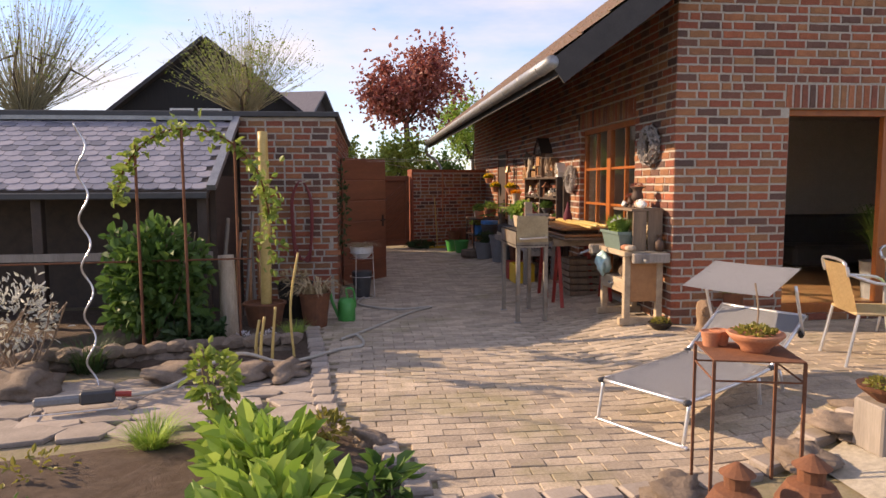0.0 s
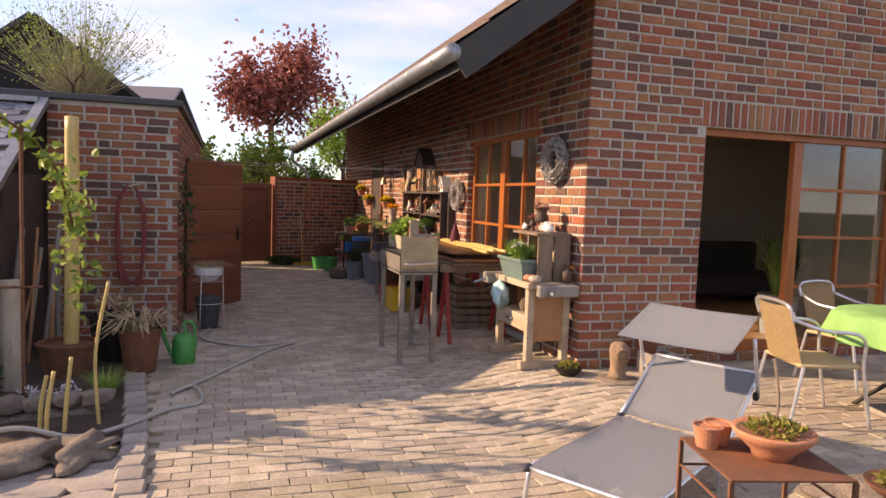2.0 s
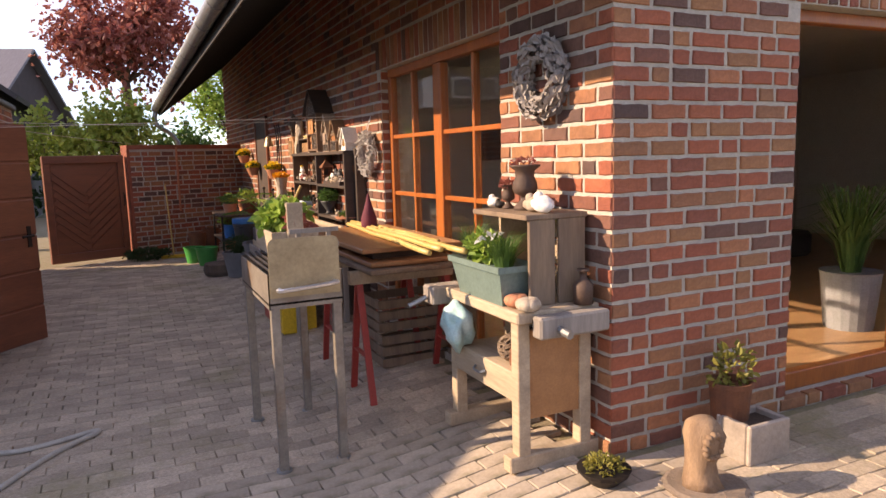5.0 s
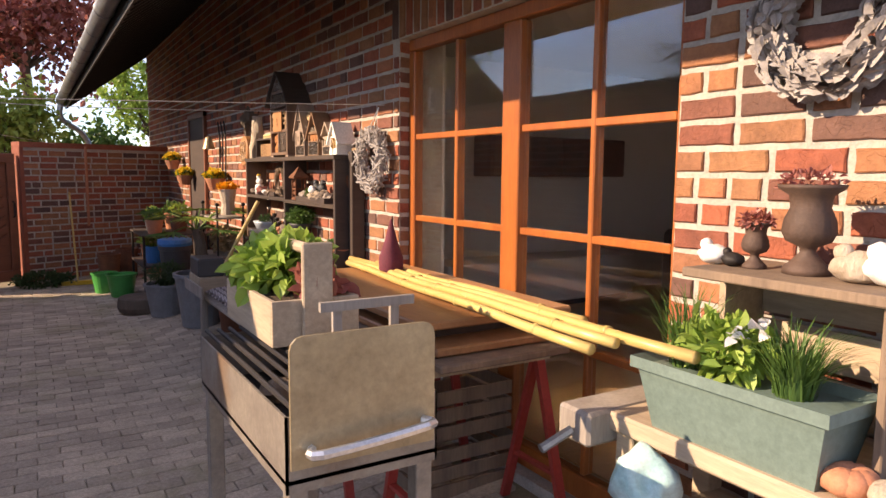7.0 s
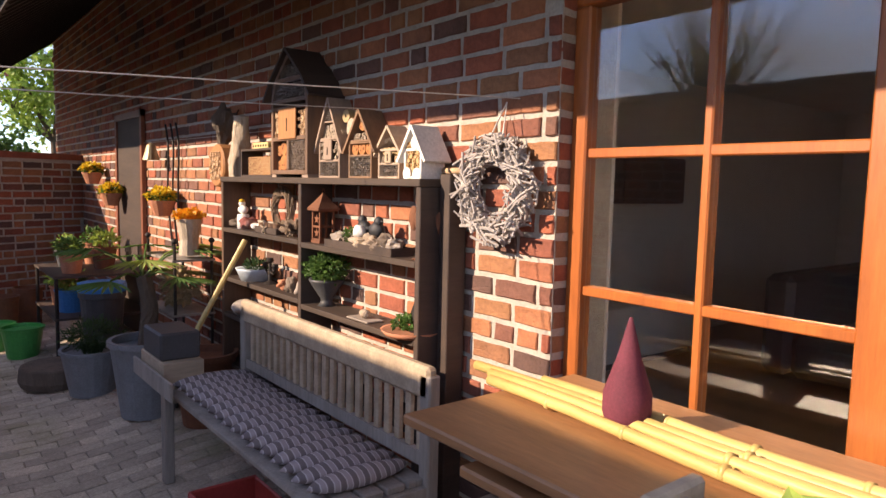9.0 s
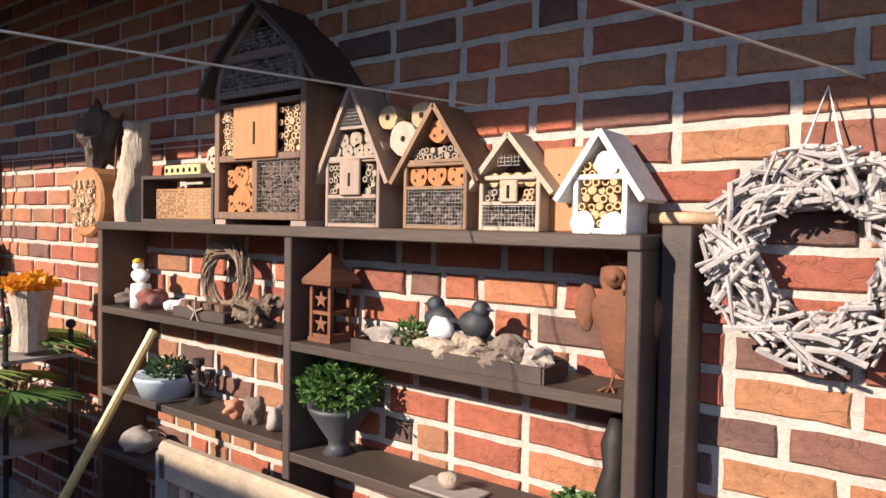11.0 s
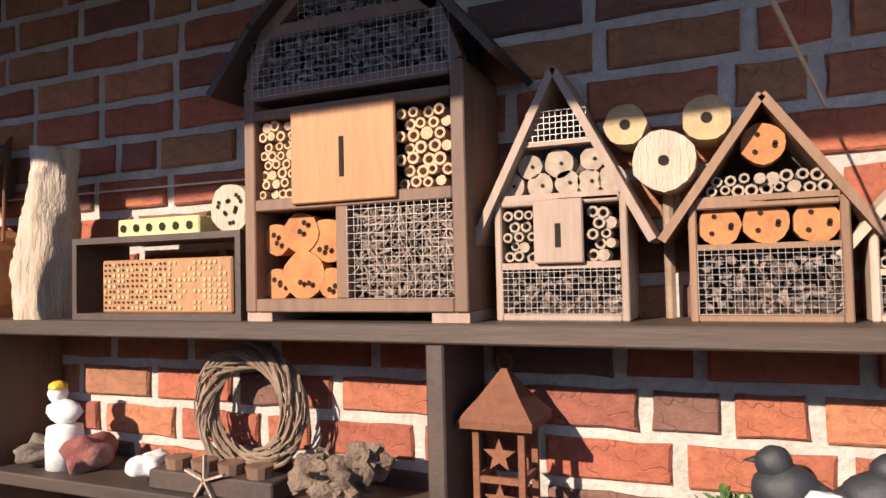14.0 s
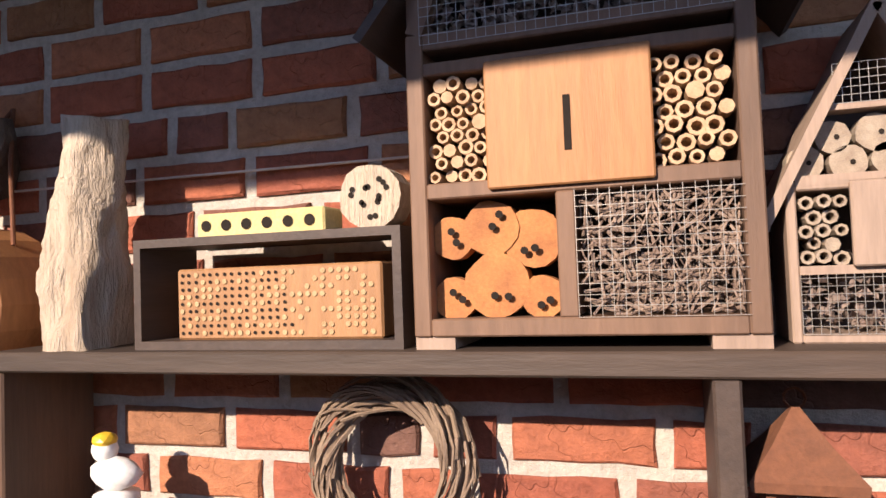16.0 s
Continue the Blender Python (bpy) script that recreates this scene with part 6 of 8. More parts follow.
for z in (0.07, 0.15):
    part("bar", bbox(-0.13, 0.13, -0.014, 0.0, z, z + 0.024), GREYWOOD, e)

tb = thing("folding_table", (-0.42, 1.75, 0), "oiled wooden garden table on red trestles", "table")
part("tabletop", bbox(-0.30, 0.385, -0.30, 1.1, 0.835, 0.865, 0.006), TABLEWOOD, tb)
part("lower_top", bbox(-0.27, 0.30, -0.36, 0.9, 0.755, 0.785, 0.006), TABLEWOOD, tb)
part("lower_top", bbox(-0.30, 0.26, -0.44, 0.8, 0.722, 0.75, 0.006), AGEDWOOD, tb)
part("packing", bbox(-0.2, 0.2, -0.2, 0.8, 0.785, 0.835), DARKWOOD, tb)
for y in (-0.2, 0.5):
    part("trestle_beam", bbox(-0.36, 0.34, y - 0.03, y + 0.03, 0.64, 0.72), PALEWOOD, tb)
    for sx in (-0.3, 0.3):
        for s in (-1, 1):
            part("leg", abeam((sx, y, 0.68), (sx, y + s * 0.2, gz(-.4 + sx, 2)), 0.04, 0.022), REDPL, tb)
        part("brace", abeam((sx, y - 0.13, 0.2), (sx, y + 0.13, 0.2), 0.025, 0.015), REDPL, tb)
for k in range(2):
    e = thing("wooden_crate", (-0.22, 2.05 + 0.05 * k, gz(-.35, 1.6) + k * 0.24), "slatted wooden crate under the table", "crate", "crates under the table")
    for z in (0.01, 0.09, 0.17):
        for yy in (-0.19, 0.18):
            part("slat", bbox(-0.25, 0.25, yy, yy + 0.012, z, z + 0.06), AGEDWOOD, e)
        for xx in (-0.25, 0.238):
            part("slat", bbox(xx, xx + 0.012, -0.178, 0.18, z, z + 0.06), AGEDWOOD, e)
for k, (a, b) in enumerate((((-0.28, 3.05, 0.885), (-0.50, 0.50, 0.95)), ((-0.31, 2.95, 0.885), (-0.52, 0.74, 0.935)), ((-0.36, 2.9, 0.885), (-0.57, 0.78, 0.915)), ((-0.23, 2.8, 0.885), (-0.44, 0.95, 0.945)))):
    bm = bar([Vector(a).lerp(Vector(b), q / 12) + Vector((0, 0, 0.004 * math.sin(q))) for q in range(13)], 0.0165, 9)
    for q in range(1, 8):
        c = Vector(a).lerp(Vector(b), q / 8)
        d = (Vector(b) - Vector(a)).normalized() * 0.006
        tube(bm, [c - d, c + d], 0.0185, 9)
    ob = put(bm, "bamboo_cane", BAMBOO, smooth=True)
    tagged(ob, "yellow bamboo cane lying across table and planter", "bamboo cane", "bamboo canes on the table")
bm = lathe(bmesh.new(), [(0.045, 0), (0.06, 0.05), (0.06, 0.1), (0.03, 0.19), (0.004, 0.29)], 14)
ob = put(bm, "gnome_hat", rough_mat("wine_red_felt", (0.16, 0.03, 0.05), (0.12, 0.025, 0.04), 14, 0.85), smooth=True)
ob.location = (-0.34, 2.42, 0.865)
tagged(ob, "pointed wine-red felt figure on the table", "figurine")
e = thing("bottle_crate", (-0.70, 3.55, gz(-.7, 3.5)), "yellow plastic bottle crate under the bench", "crate")
for a in ((-0.15, 0.15, -0.2, -0.185), (-0.15, 0.15, 0.185, 0.2), (-0.15, -0.135, -0.185, 0.185), (0.135, 0.15, -0.185, 0.185)):
    part("side", bbox(*a, 0, 0.28, 0.006), YELLOWPL, e)
e = thing("bottle_crate", (-0.70, 4.0, gz(-.7, 4)), "red plastic bottle crate under the bench", "crate")
for a in ((-0.15, 0.15, -0.2, -0.185), (-0.15, 0.15, 0.185, 0.2), (-0.15, -0.135, -0.185, 0.185), (0.135, 0.15, -0.185, 0.185)):
    part("side", bbox(*a, 0, 0.26, 0.006), REDPL, e)

wb = thing("workbench", (0, 0, 0), "old pale wooden workbench with a drawer box", "workbench")
part("top", bbox(-0.47, -0.02, 0.06, 0.86, 0.66, 0.715, 0.008), PALEWOOD, wb)
part("vise_jaw", bbox(-0.55, -0.2, 0.80, 0.93, 0.62, 0.72, 0.01), GREYWOOD, wb, "grey wooden vise jaw")
part("vise_jaw", bbox(-0.40, -0.02, -0.02, 0.055, 0.60, 0.70, 0.01), GREYWOOD, wb)
part("vise_screw", bar([(-0.3, -0.02, 0.64), (-0.3, -0.1, 0.63)], 0.018), ZINC, wb)
part("vise_screw", bar([(-0.56, 0.86, 0.66), (-0.66, 0.87, 0.62)], 0.014), ZINC, wb)
for x, y in ((-0.42, 0.12), (-0.08, 0.12), (-0.42, 0.76), (-0.08, 0.76)):
    part("leg", bbox(x - 0.032, x + 0.032, y - 0.032, y + 0.032, gz(x, y) + 0.05, 0.66, 0.004), PALEWOOD, wb)
for y in (0.12, 0.76):
    part("sledge_foot", bbox(-0.5, 0.0, y - 0.035, y + 0.035, gz(-.3, .2) - 0.005, gz(-.3, .2) + 0.07, 0.006), PALEWOOD, wb)
part("drawer", bbox(-0.45, -0.06, 0.14, 0.74, 0.28, 0.42, 0.005), PALEWOOD, wb)
part("drawer_handle", bar(curve_pts([(-0.455, 0.4, 0.36), (-0.475, 0.42, 0.35), (-0.475, 0.48, 0.35), (-0.455, 0.5, 0.36)], 3), 0.007), ZINC, wb)
part("end_panel", bbox(-0.39, -0.1, 0.10, 0.115, 0.2, 0.62), TABLEWOOD, wb)
e = thing("wicker_ball", (-0.36, 0.3, 0.49), "brown wicker ball on the workbench drawer", "ball")
bm = bmesh.new()
for k in range(26):
    ax = rdir(rng)
    u = ax.cross(Vector((.3, .5, .8))).normalized()
    v = ax.cross(u)
    tube(bm, [u * 0.068 * math.cos(a * 0.52) + v * 0.068 * math.sin(a * 0.52) for a in range(13)], 0.003, 4)
part("weave", bm, TWIG, e)
ob = put(blob(bmesh.new(), (0, 0, 0), 0.1, 0.35, 3, (.7, .8, 1.1), 5), "plastic_bag", rough_mat("teal_film", (0.30, 0.55, 0.55), (0.5, 0.62, 0.6), 8, 0.35), smooth=True)
ob.location = (-0.47, 0.66, 0.53)
tagged(ob, "teal and clear plastic bag hanging on the workbench", "bag")
for k in range(4):
    ob = put(turned([(0.022, 0), (0.024, 0.07), (0.01, 0.1), (0.011, 0.13)], 10), "bottle", RUST)
    ob.location = (-0.38, 0.16 + k * 0.028 - 0.0 * k, 0.42)
    tagged(ob, "small brown bottle on the drawer box", "bottle", "bottles on the workbench")
# planter with herbs
pl = thing("window_box", (-0.38, 0.445, 0.715), "grey-green plastic window box with herbs and grass", "planter")
bm = bmesh.new()
lo = [bm.verts.new(c) for c in ((-0.07, -0.22, 0.0), (0.07, -0.22, 0.0), (0.07, 0.22, 0.0), (-0.07, 0.22, 0.0))]
hi = [bm.verts.new(c) for c in ((-0.1, -0.25, 0.16), (0.1, -0.25, 0.16), (0.1, 0.25, 0.16), (-0.1, 0.25, 0.16))]
ri = [bm.verts.new((v.co.x * 1.15, v.co.y * 1.06, 0.16)) for v in hi]
rt = [bm.verts.new((v.co.x, v.co.y, 0.19)) for v in ri]
ii = [bm.verts.new((v.co.x * 0.88, v.co.y * 0.95, 0.17)) for v in hi]
bm.faces.new(lo[::-1])
for a, b in ((lo, hi), (hi, ri), (ri, rt), (rt, ii)):
    for k in range(4):
        bm.faces.new((a[k], a[(k + 1) % 4], b[(k + 1) % 4], b[k]))
bm.faces.new(ii)
part("box", bm, PLANTER, pl)
for y, mt, gg in ((-0.12, LEAF, blades(300, 0.14, 0.24, 0.006, rng)), (0.06, LEAFBR, clump(330, 0.1, 0.14, 0.08, 0.045, rng)), (0.17, LEAF, blades(160, 0.16, 0.3, 0.005, rng)), (-0.02, PETALW, clump(16, 0.08, 0.06, 0.03, 0.03, rng, 0.9, base=0.1))):
    q = part("herbs", gg, mt, pl)
    q.location = (0, y, 0.16)
# crate shelf with urns
cs = thing("wine_crate", (-0.2, 0.34, 0.715), "upright old wooden crate used as a shelf", "crate")
part("top", bbox(-0.17, 0.17, -0.20, 0.32, 0.40, 0.425, 0.004), AGEDWOOD, cs)
part("side", bbox(-0.15, -0.01, -0.195, -0.175, 0.0, 0.40, 0.003), AGEDWOOD, cs)
part("side", bbox(0.01, 0.16, -0.195, -0.175, 0.0, 0.40, 0.003), AGEDWOOD, cs)
for k in range(3):
    part("back_slat", bbox(0.15, 0.165, -0.175, 0.3, 0.02 + k * 0.13, 0.13 + k * 0.13), PALEWOOD, cs)
part("side", bbox(-0.02, 0.16, 0.29, 0.31, 0.0, 0.40), PALEWOOD, cs)
def urn(y, s, x=-0.2):
    e = thing("urn", (x, y, 1.14), "dark rusty cast-iron urn with dry stonecrop", "urn", "urns on the crate")
    bm = turned([(0.056 * s, 0), (0.056 * s, 0.015 * s), (0.04 * s, 0.03 * s), (0.018 * s, 0.055 * s), (0.022 * s, 0.068 * s), (0.05 * s, 0.082 * s), (0.06 * s, 0.105 * s), (0.056 * s, 0.135 * s), (0.046 * s, 0.165 * s), (0.05 * s, 0.195 * s), (0.075 * s, 0.212 * s), (0.078 * s, 0.222 * s), (0.055 * s, 0.215 * s)], 32)
    for v in bm.verts:
        if 0.08 * s < v.co.z < 0.14 * s:
            f_ = 1 + 0.05 * (1 if round(math.atan2(v.co.y, v.co.x) / (2 * math.pi) * 32) % 2 else -1)
            v.co.x, v.co.y = v.co.x * f_, v.co.y * f_
    part("urn", bm, CASTIRON, e, smooth=True)
    q = part("stonecrop", clump(140, 0.09 * s, 0.09 * s, 0.03 * s, 0.02, rng), LEAFRED, e)
    q.location.z = 0.2 * s
urn(0.42, 1.0)
urn(0.55, 0.55, -0.22)
for y, mt, r, lab in ((0.66, WHITE, 0.035, "small white ceramic bird on the crate"), (0.60, BLACKIRON, 0.025, "small dark bird on the crate"), (0.28, DRIFT, 0.045, "pale stone figure on the crate"), (0.20, WHITE, 0.05, "white lying ceramic cat figure on the crate")):
    bm = blob(bmesh.new(), (0, 0, r * 0.8), r, 0.1, 3, (1, 1.25, .8), y)
    blob(bm, (0, r * 0.7, r * 1.5), r * 0.5, 0.05, 2)
    ob = put(bm, "figurine", mt, smooth=True)
    ob.location = (-0.24, y, 1.14)
    tagged(ob, lab, "figurine")
for y in (0.16, 0.06):
    bm = bmesh.new()
    for k in range(8):
        a = k * math.pi / 4
        blob(bm, (0.025 * math.cos(a), 0.025 * math.sin(a), 0.032), 0.036, 0.05, 2, (1, 1, .85))
    ob = put(bm, "pumpkin", CLAY if y > .1 else DRIFT, smooth=True)
    ob.location = (-0.40, y + 0.02, 0.716)
    tagged(ob, "small pale ornamental pumpkin on the workbench", "pumpkin", "pumpkins on the bench")
ob = put(turned([(0.045, 0), (0.048, 0.09), (0.03, 0.11), (0.018, 0.12), (0.018, 0.15), (0.03, 0.155), (0.028, 0.165)], 14), "stone_bottle", CASTIRON, smooth=True)
ob.location = (-0.1, 0.02 + 0.06, 0.716)
tagged(ob, "brown stoneware bottle at the house corner", "bottle")
# at the foot of the corner
e = thing("moss_bowl", (-0.19, -0.19, gz(-.19, 0)), "dark bowl of yellow moss at the house corner", "bowl")
part("bowl", turned([(0.06, 0), (0.11, 0.05), (0.12, 0.07), (0.1, 0.07)], 16), BLACKIRON, e)
q = part("moss", clump(300, 0.11, 0.11, 0.04, 0.025, rng), MOSS, e)
q.location.z = 0.04
bm = turned([(0.085, 0), (0.07, 0.04), (0.062, 0.10), (0.078, 0.17), (0.082, 0.22), (0.07, 0.27), (0.045, 0.295), (0.01, 0.30)], 18)
for v in bm.verts:
    k = 1 + 0.25 * noise.fractal(Vector((v.co.x * 18, v.co.y * 18, v.co.z * 7)), 1, 2, 3)
    v.co.x, v.co.y = v.co.x * k, v.co.y * k
for k in range(12):
    a = k * math.pi / 6
    blob(bm, (0.042 * math.cos(a) - 0.02, -0.075, 0.20 + 0.05 * math.sin(a)), 0.016, 0.2, 1, (1, 1.2, 1), k)
ob = put(bm, "stump_figure", STUMP, smooth=True)
ob.location = (0.13, -0.44, gz(.1, -.4) + 0.02)
tagged(ob, "carved pale tree stump figure on a stone plate", "statue")
ob = put(stone_slab("stone_plate", None, 0, 0, 0, 0.2, 0.16, 0.025, 0, ROCK, rng).data.copy() and turned([(0.17, 0), (0.18, 0.015), (0.16, 0.025)], 16), "round_plate", ROCK)
for o in [o for o in scene.objects if o.name.startswith("stone_plate")]:
    bpy.data.objects.remove(o)
ob.location = (0.15, -0.44, gz(.1, -.4) - 0.002)
tagged(ob, "flat round stone plate under a figure", "plate")
pot("trailing_plant_pot", 0.55, -0.2, 0.1, 0.34, RUST, "dark pot with a trailing yellow plant", clump(180, 0.15, 0.11, 0.13, 0.04, rng), MOSS, 0.27)

e = thing("stone_trough", (0.59, -0.3, gz(0.59, -0.2)), "pale weathered stone trough at the foot of the gable", "trough")
for a in ((-0.13, 0.13, -0.1, -0.075), (-0.13, 0.13, 0.075, 0.1), (-0.13, -0.105, -0.075, 0.075), (0.105, 0.13, -0.075, 0.075)):
    part("side", bbox(*a, 0, 0.19, 0.006), FLAG, e)
part("soil", bbox(-0.105, 0.105, -0.075, 0.075, 0, 0.16), SOIL, e)

# ---- patio: lounger, tables, chairs ----
lo_ = thing("sun_lounger", (-1.36, -2.53, gz(-1.3, -2.5)), "grey fabric sun lounger with aluminium frame and canopy", "sun lounger", rz=31.5)
# local: x along towards the head, y across
hw, zt = 0.31, 0.27
def lpart(name, pts, r=0.0125, lab=""):
    return part(name, bar(curve_pts(pts, 4), r, 8), ALU, lo_, lab, True)
for s in (-1, 1):
    lpart("side_rail", [(0, s * hw, zt), (0.75, s * hw, zt + 0.02), (1.0, s * hw, zt + 0.04)])
    lpart("back_rail", [(0.98, s * hw, zt + 0.04), (1.45, s * hw, zt + 0.33)])
    lpart("canopy_arm", [(1.36, s * (hw + 0.03), zt + 0.22), (1.22, s * (hw + 0.03), 0.84)], 0.011)
    part("clamp", blob(bmesh.new(), (1.36, s * (hw + 0.02), zt + 0.22), 0.03, 0.05, 2, (1.3, 0.6, 1)), BLACKIRON, lo_)
    for x in (0.0, 0.98):
        part("corner_cap", blob(bmesh.new(), (x, s * hw, zt + (0.04 if x else 0)), 0.024, 0.05, 2, (1.6, 0.9, 0.8)), DARKGREY, lo_)
for x0, x1 in ((0.02, -0.03), (0.82, 0.86), (1.1, 1.2)):
    lpart("leg_loop", [(x0, -hw, zt), (x1, -hw, 0.03), (x1, -hw + 0.02, 0.013), (x1, hw - 0.02, 0.013), (x1, hw, 0.03), (x0, hw, zt)])
lpart("end_rail", [(0, -hw, zt), (0, hw, zt)])
lpart("end_rail", [(1.45, -hw, zt + 0.33), (1.45, hw, zt + 0.33)])


def cloth(name, x0, z0, x1, z1, half, sag):
    bm = bmesh.new()
    rows = []
    for i in range(9):
        t = i / 8
        rows.append([bm.verts.new((x0 + (x1 - x0) * t, -half + 2 * half * j / 6, z0 + (z1 - z0) * t - sag * math.sin(math.pi * j / 6) - sag * 0.4 * math.sin(math.pi * t))) for j in range(7)])
    for a, b in zip(rows, rows[1:]):
        for j in range(6):
            bm.faces.new((a[j], a[j + 1], b[j + 1], b[j]))
    r = bmesh.ops.solidify(bm, geom=bm.faces[:], thickness=0.006)
    return part(name, bm, CLOTH, lo_, smooth=True)


cloth("seat_cloth", 0.01, zt + 0.012, 0.97, zt + 0.045, hw - 0.005, 0.012)
cloth("back_cloth", 1.0, zt + 0.05, 1.44, zt + 0.335, hw - 0.005, 0.01)
cloth("canopy", 0.90, 0.80, 1.34, 0.95, hw + 0.01, 0.006)

rt = thing("rust_table", (-1.20, -3.39, gz(-1.1, -3.3)), "rusty steel side table on thin legs with a plain top", "table", rz=-14)
TH = 0.72
part("top", bbox(-0.205, 0.205, -0.19, 0.19, TH - 0.008, TH, 0.002), RUST, rt)
for sx in (-0.2, 0.2):
    for sy in (-0.185, 0.185):
        part("leg", bbox(sx - 0.007, sx + 0.007, sy - 0.007, sy + 0.007, 0, TH - 0.008), RUST, rt)
for a in (((-0.2, -0.185), (0.2, -0.185)), ((-0.2, 0.185), (0.2, 0.185)), ((-0.2, -0.185), (-0.2, 0.185)), ((0.2, -0.185), (0.2, 0.185))):
    part("stretcher", bar([(*a[0], TH - 0.1), (*a[1], TH - 0.1)], 0.005, 5), RUST, rt)
bw = thing("clay_bowl", (-1.16, -3.39, gz(-1.1, -3.3) + TH), "wide terracotta bowl planted with succulents and a twig", "bowl")
part("bowl", turned([(0.065, 0), (0.07, 0.02), (0.115, 0.06), (0.135, 0.085), (0.13, 0.095), (0.115, 0.085)], 24), CLAY, bw, smooth=True)
q = part("succulents", clump(220, 0.11, 0.11, 0.022, 0.028, rng), MOSS, bw)
q.location.z = 0.075
part("twig", bar(curve_pts([(0, 0, 0.1), (0.01, 0, 0.2), (0.0, 0.02, 0.33)], 4), 0.005, 5), TWIG, bw)
for x, y in ((-1.32, -3.26), (-1.26, -3.24)):
    p2 = pot("clay_pot", x, y, 0.05, 0.075, CLAY, "small terracotta pot on the rusty table")
    p2.location.z = gz(-1.1, -3.3) + TH


def garden_lantern(x, y, s, label):
    e = thing("garden_lantern", (x, y, gz(x, y)), label, "lantern", "rusty lanterns")
    e.scale = (1, 1, 1.35)
    part("base", turned([(0.11 * s, 0), (0.11 * s, 0.02)], 8), RUST, e)
    for k in range(6):
        a = k * math.pi / 3
        part("bar", bar([(0.1 * s * math.cos(a), 0.1 * s * math.sin(a), 0.02), (0.1 * s * math.cos(a), 0.1 * s * math.sin(a), 0.24 * s)], 0.006, 5), RUST, e)
    part("roof", turned([(0.13 * s, 0.24 * s), (0.135 * s, 0.26 * s), (0.09 * s, 0.32 * s), (0.05 * s, 0.33 * s), (0.055 * s, 0.37 * s), (0.075 * s, 0.375 * s), (0.01, 0.41 * s)], 14), RUST, e, "domed rusty vented roof")
    part("stones", blob(bmesh.new(), (0, 0, 0.07), 0.06 * s, 0.3, 2, (1, 1, .9), s), FLAG, e)


garden_lantern(-1.66, -4.12, 0.9, "rusty iron lantern with a vented dome")
garden_lantern(-1.38, -4.15, 0.95, "rusty iron lantern with a pointed dome")
e = thing("wood_block", (-0.28, -3.2, gz(-.3, -3.2)), "square timber block carrying a bowl of stonecrop", "block")
part("block", bbox(-0.11, 0.11, -0.11, 0.11, 0, 0.27, 0.01), GREYWOOD, e)
part("bowl", turned([(0.05, 0.27), (0.14, 0.34), (0.15, 0.36), (0.12, 0.35)], 18), RUST, e)
q = part("stonecrop", clump(260, 0.13, 0.13, 0.03, 0.03, rng), MOSS, e)
q.location.z = 0.33


def patio_chair(x, y, rz):
    e = thing("patio_chair", (x, y, gz(x, y)), "tan woven patio chair with a tubular aluminium frame", "chair", "chairs round the green table", rz)
    part("seat", bbox(-0.23, 0.23, -0.22, 0.22, 0.40, 0.425, 0.01), RATTAN, e)
    bm = bmesh.new()
    rows = [[bm.verts.new((-0.21 + 0.42 * j / 6, 0.2 + 0.1 * t - 0.05 * math.sin(math.pi * j / 6) * -1, 0.42 + 0.38 * t)) for j in range(7)] for t in (0, 0.35, 0.7, 1)]
    for a, b in zip(rows, rows[1:]):
        for j in range(6):
            bm.faces.new((a[j], a[j + 1], b[j + 1], b[j]))
    bmesh.ops.solidify(bm, geom=bm.faces[:], thickness=0.014)
    part("backrest", bm, RATTAN, e)
    for s in (-1, 1):
        part("leg", bar(curve_pts([(s * 0.25, -0.27, 0), (s * 0.245, -0.2, 0.4), (s * 0.26, -0.17, 0.62), (s * 0.26, 0.1, 0.66), (s * 0.22, 0.28, 0.72)], 5), 0.0125, 8), ALU, e, smooth=True)
        part("leg", bar([(s * 0.25, 0.28, 0), (s * 0.235, 0.2, 0.41)], 0.0125, 8), ALU, e)
    part("top_tube", bar(curve_pts([(-0.22, 0.28, 0.70), (-0.19, 0.31, 0.81), (0.19, 0.31, 0.81), (0.22, 0.28, 0.70)], 5), 0.0125, 8), ALU, e, smooth=True)
    return e


patio_chair(0.95, -1.55, 75)
patio_chair(2.05, -0.85, 10)
patio_chair(2.55, -1.6, -95)
gt = thing("garden_table", (1.75, -1.7, gz(1, -1)), "round garden table on a curved metal base", "table")
part("tabletop", turned([(0.5, 0.68), (0.52, 0.69), (0.52, 0.71), (0.5, 0.715)], 32), ALU, gt)
for k in range(4):
    a = k * math.pi / 2 + 0.5
    part("leg", bar(curve_pts([(0.1 * math.cos(a), 0.1 * math.sin(a), 0.68), (0.06 * math.cos(a), 0.06 * math.sin(a), 0.35), (0.3 * math.cos(a), 0.3 * math.sin(a), 0.08), (0.38 * math.cos(a), 0.38 * math.sin(a), 0.0)], 5), 0.016, 8), BLACKIRON, gt, smooth=True)
bm = bmesh.new()
rings = []
for r, z, wv_ in ((0.01, 0.722, 0), (0.3, 0.722, 0), (0.53, 0.722, 0), (0.55, 0.70, 0.01), (0.57, 0.6, 0.03), (0.585, 0.53, 0.05)):
    rings.append([bm.verts.new(((r + wv_ * math.sin(k * 2 * math.pi * 9 / 72)) * math.cos(k * math.pi / 36), (r + wv_ * math.sin(k * 2 * math.pi * 9 / 72)) * math.sin(k * math.pi / 36), z)) for k in range(72)])
for a, b in zip(rings, rings[1:]):
    for k in range(72):
        bm.faces.new((a[k], b[k], b[(k + 1) % 72], a[(k + 1) % 72]))
bm.faces.new(rings[0])
ob = put(bm, "tablecloth", TABLECLOTH, smooth=True)
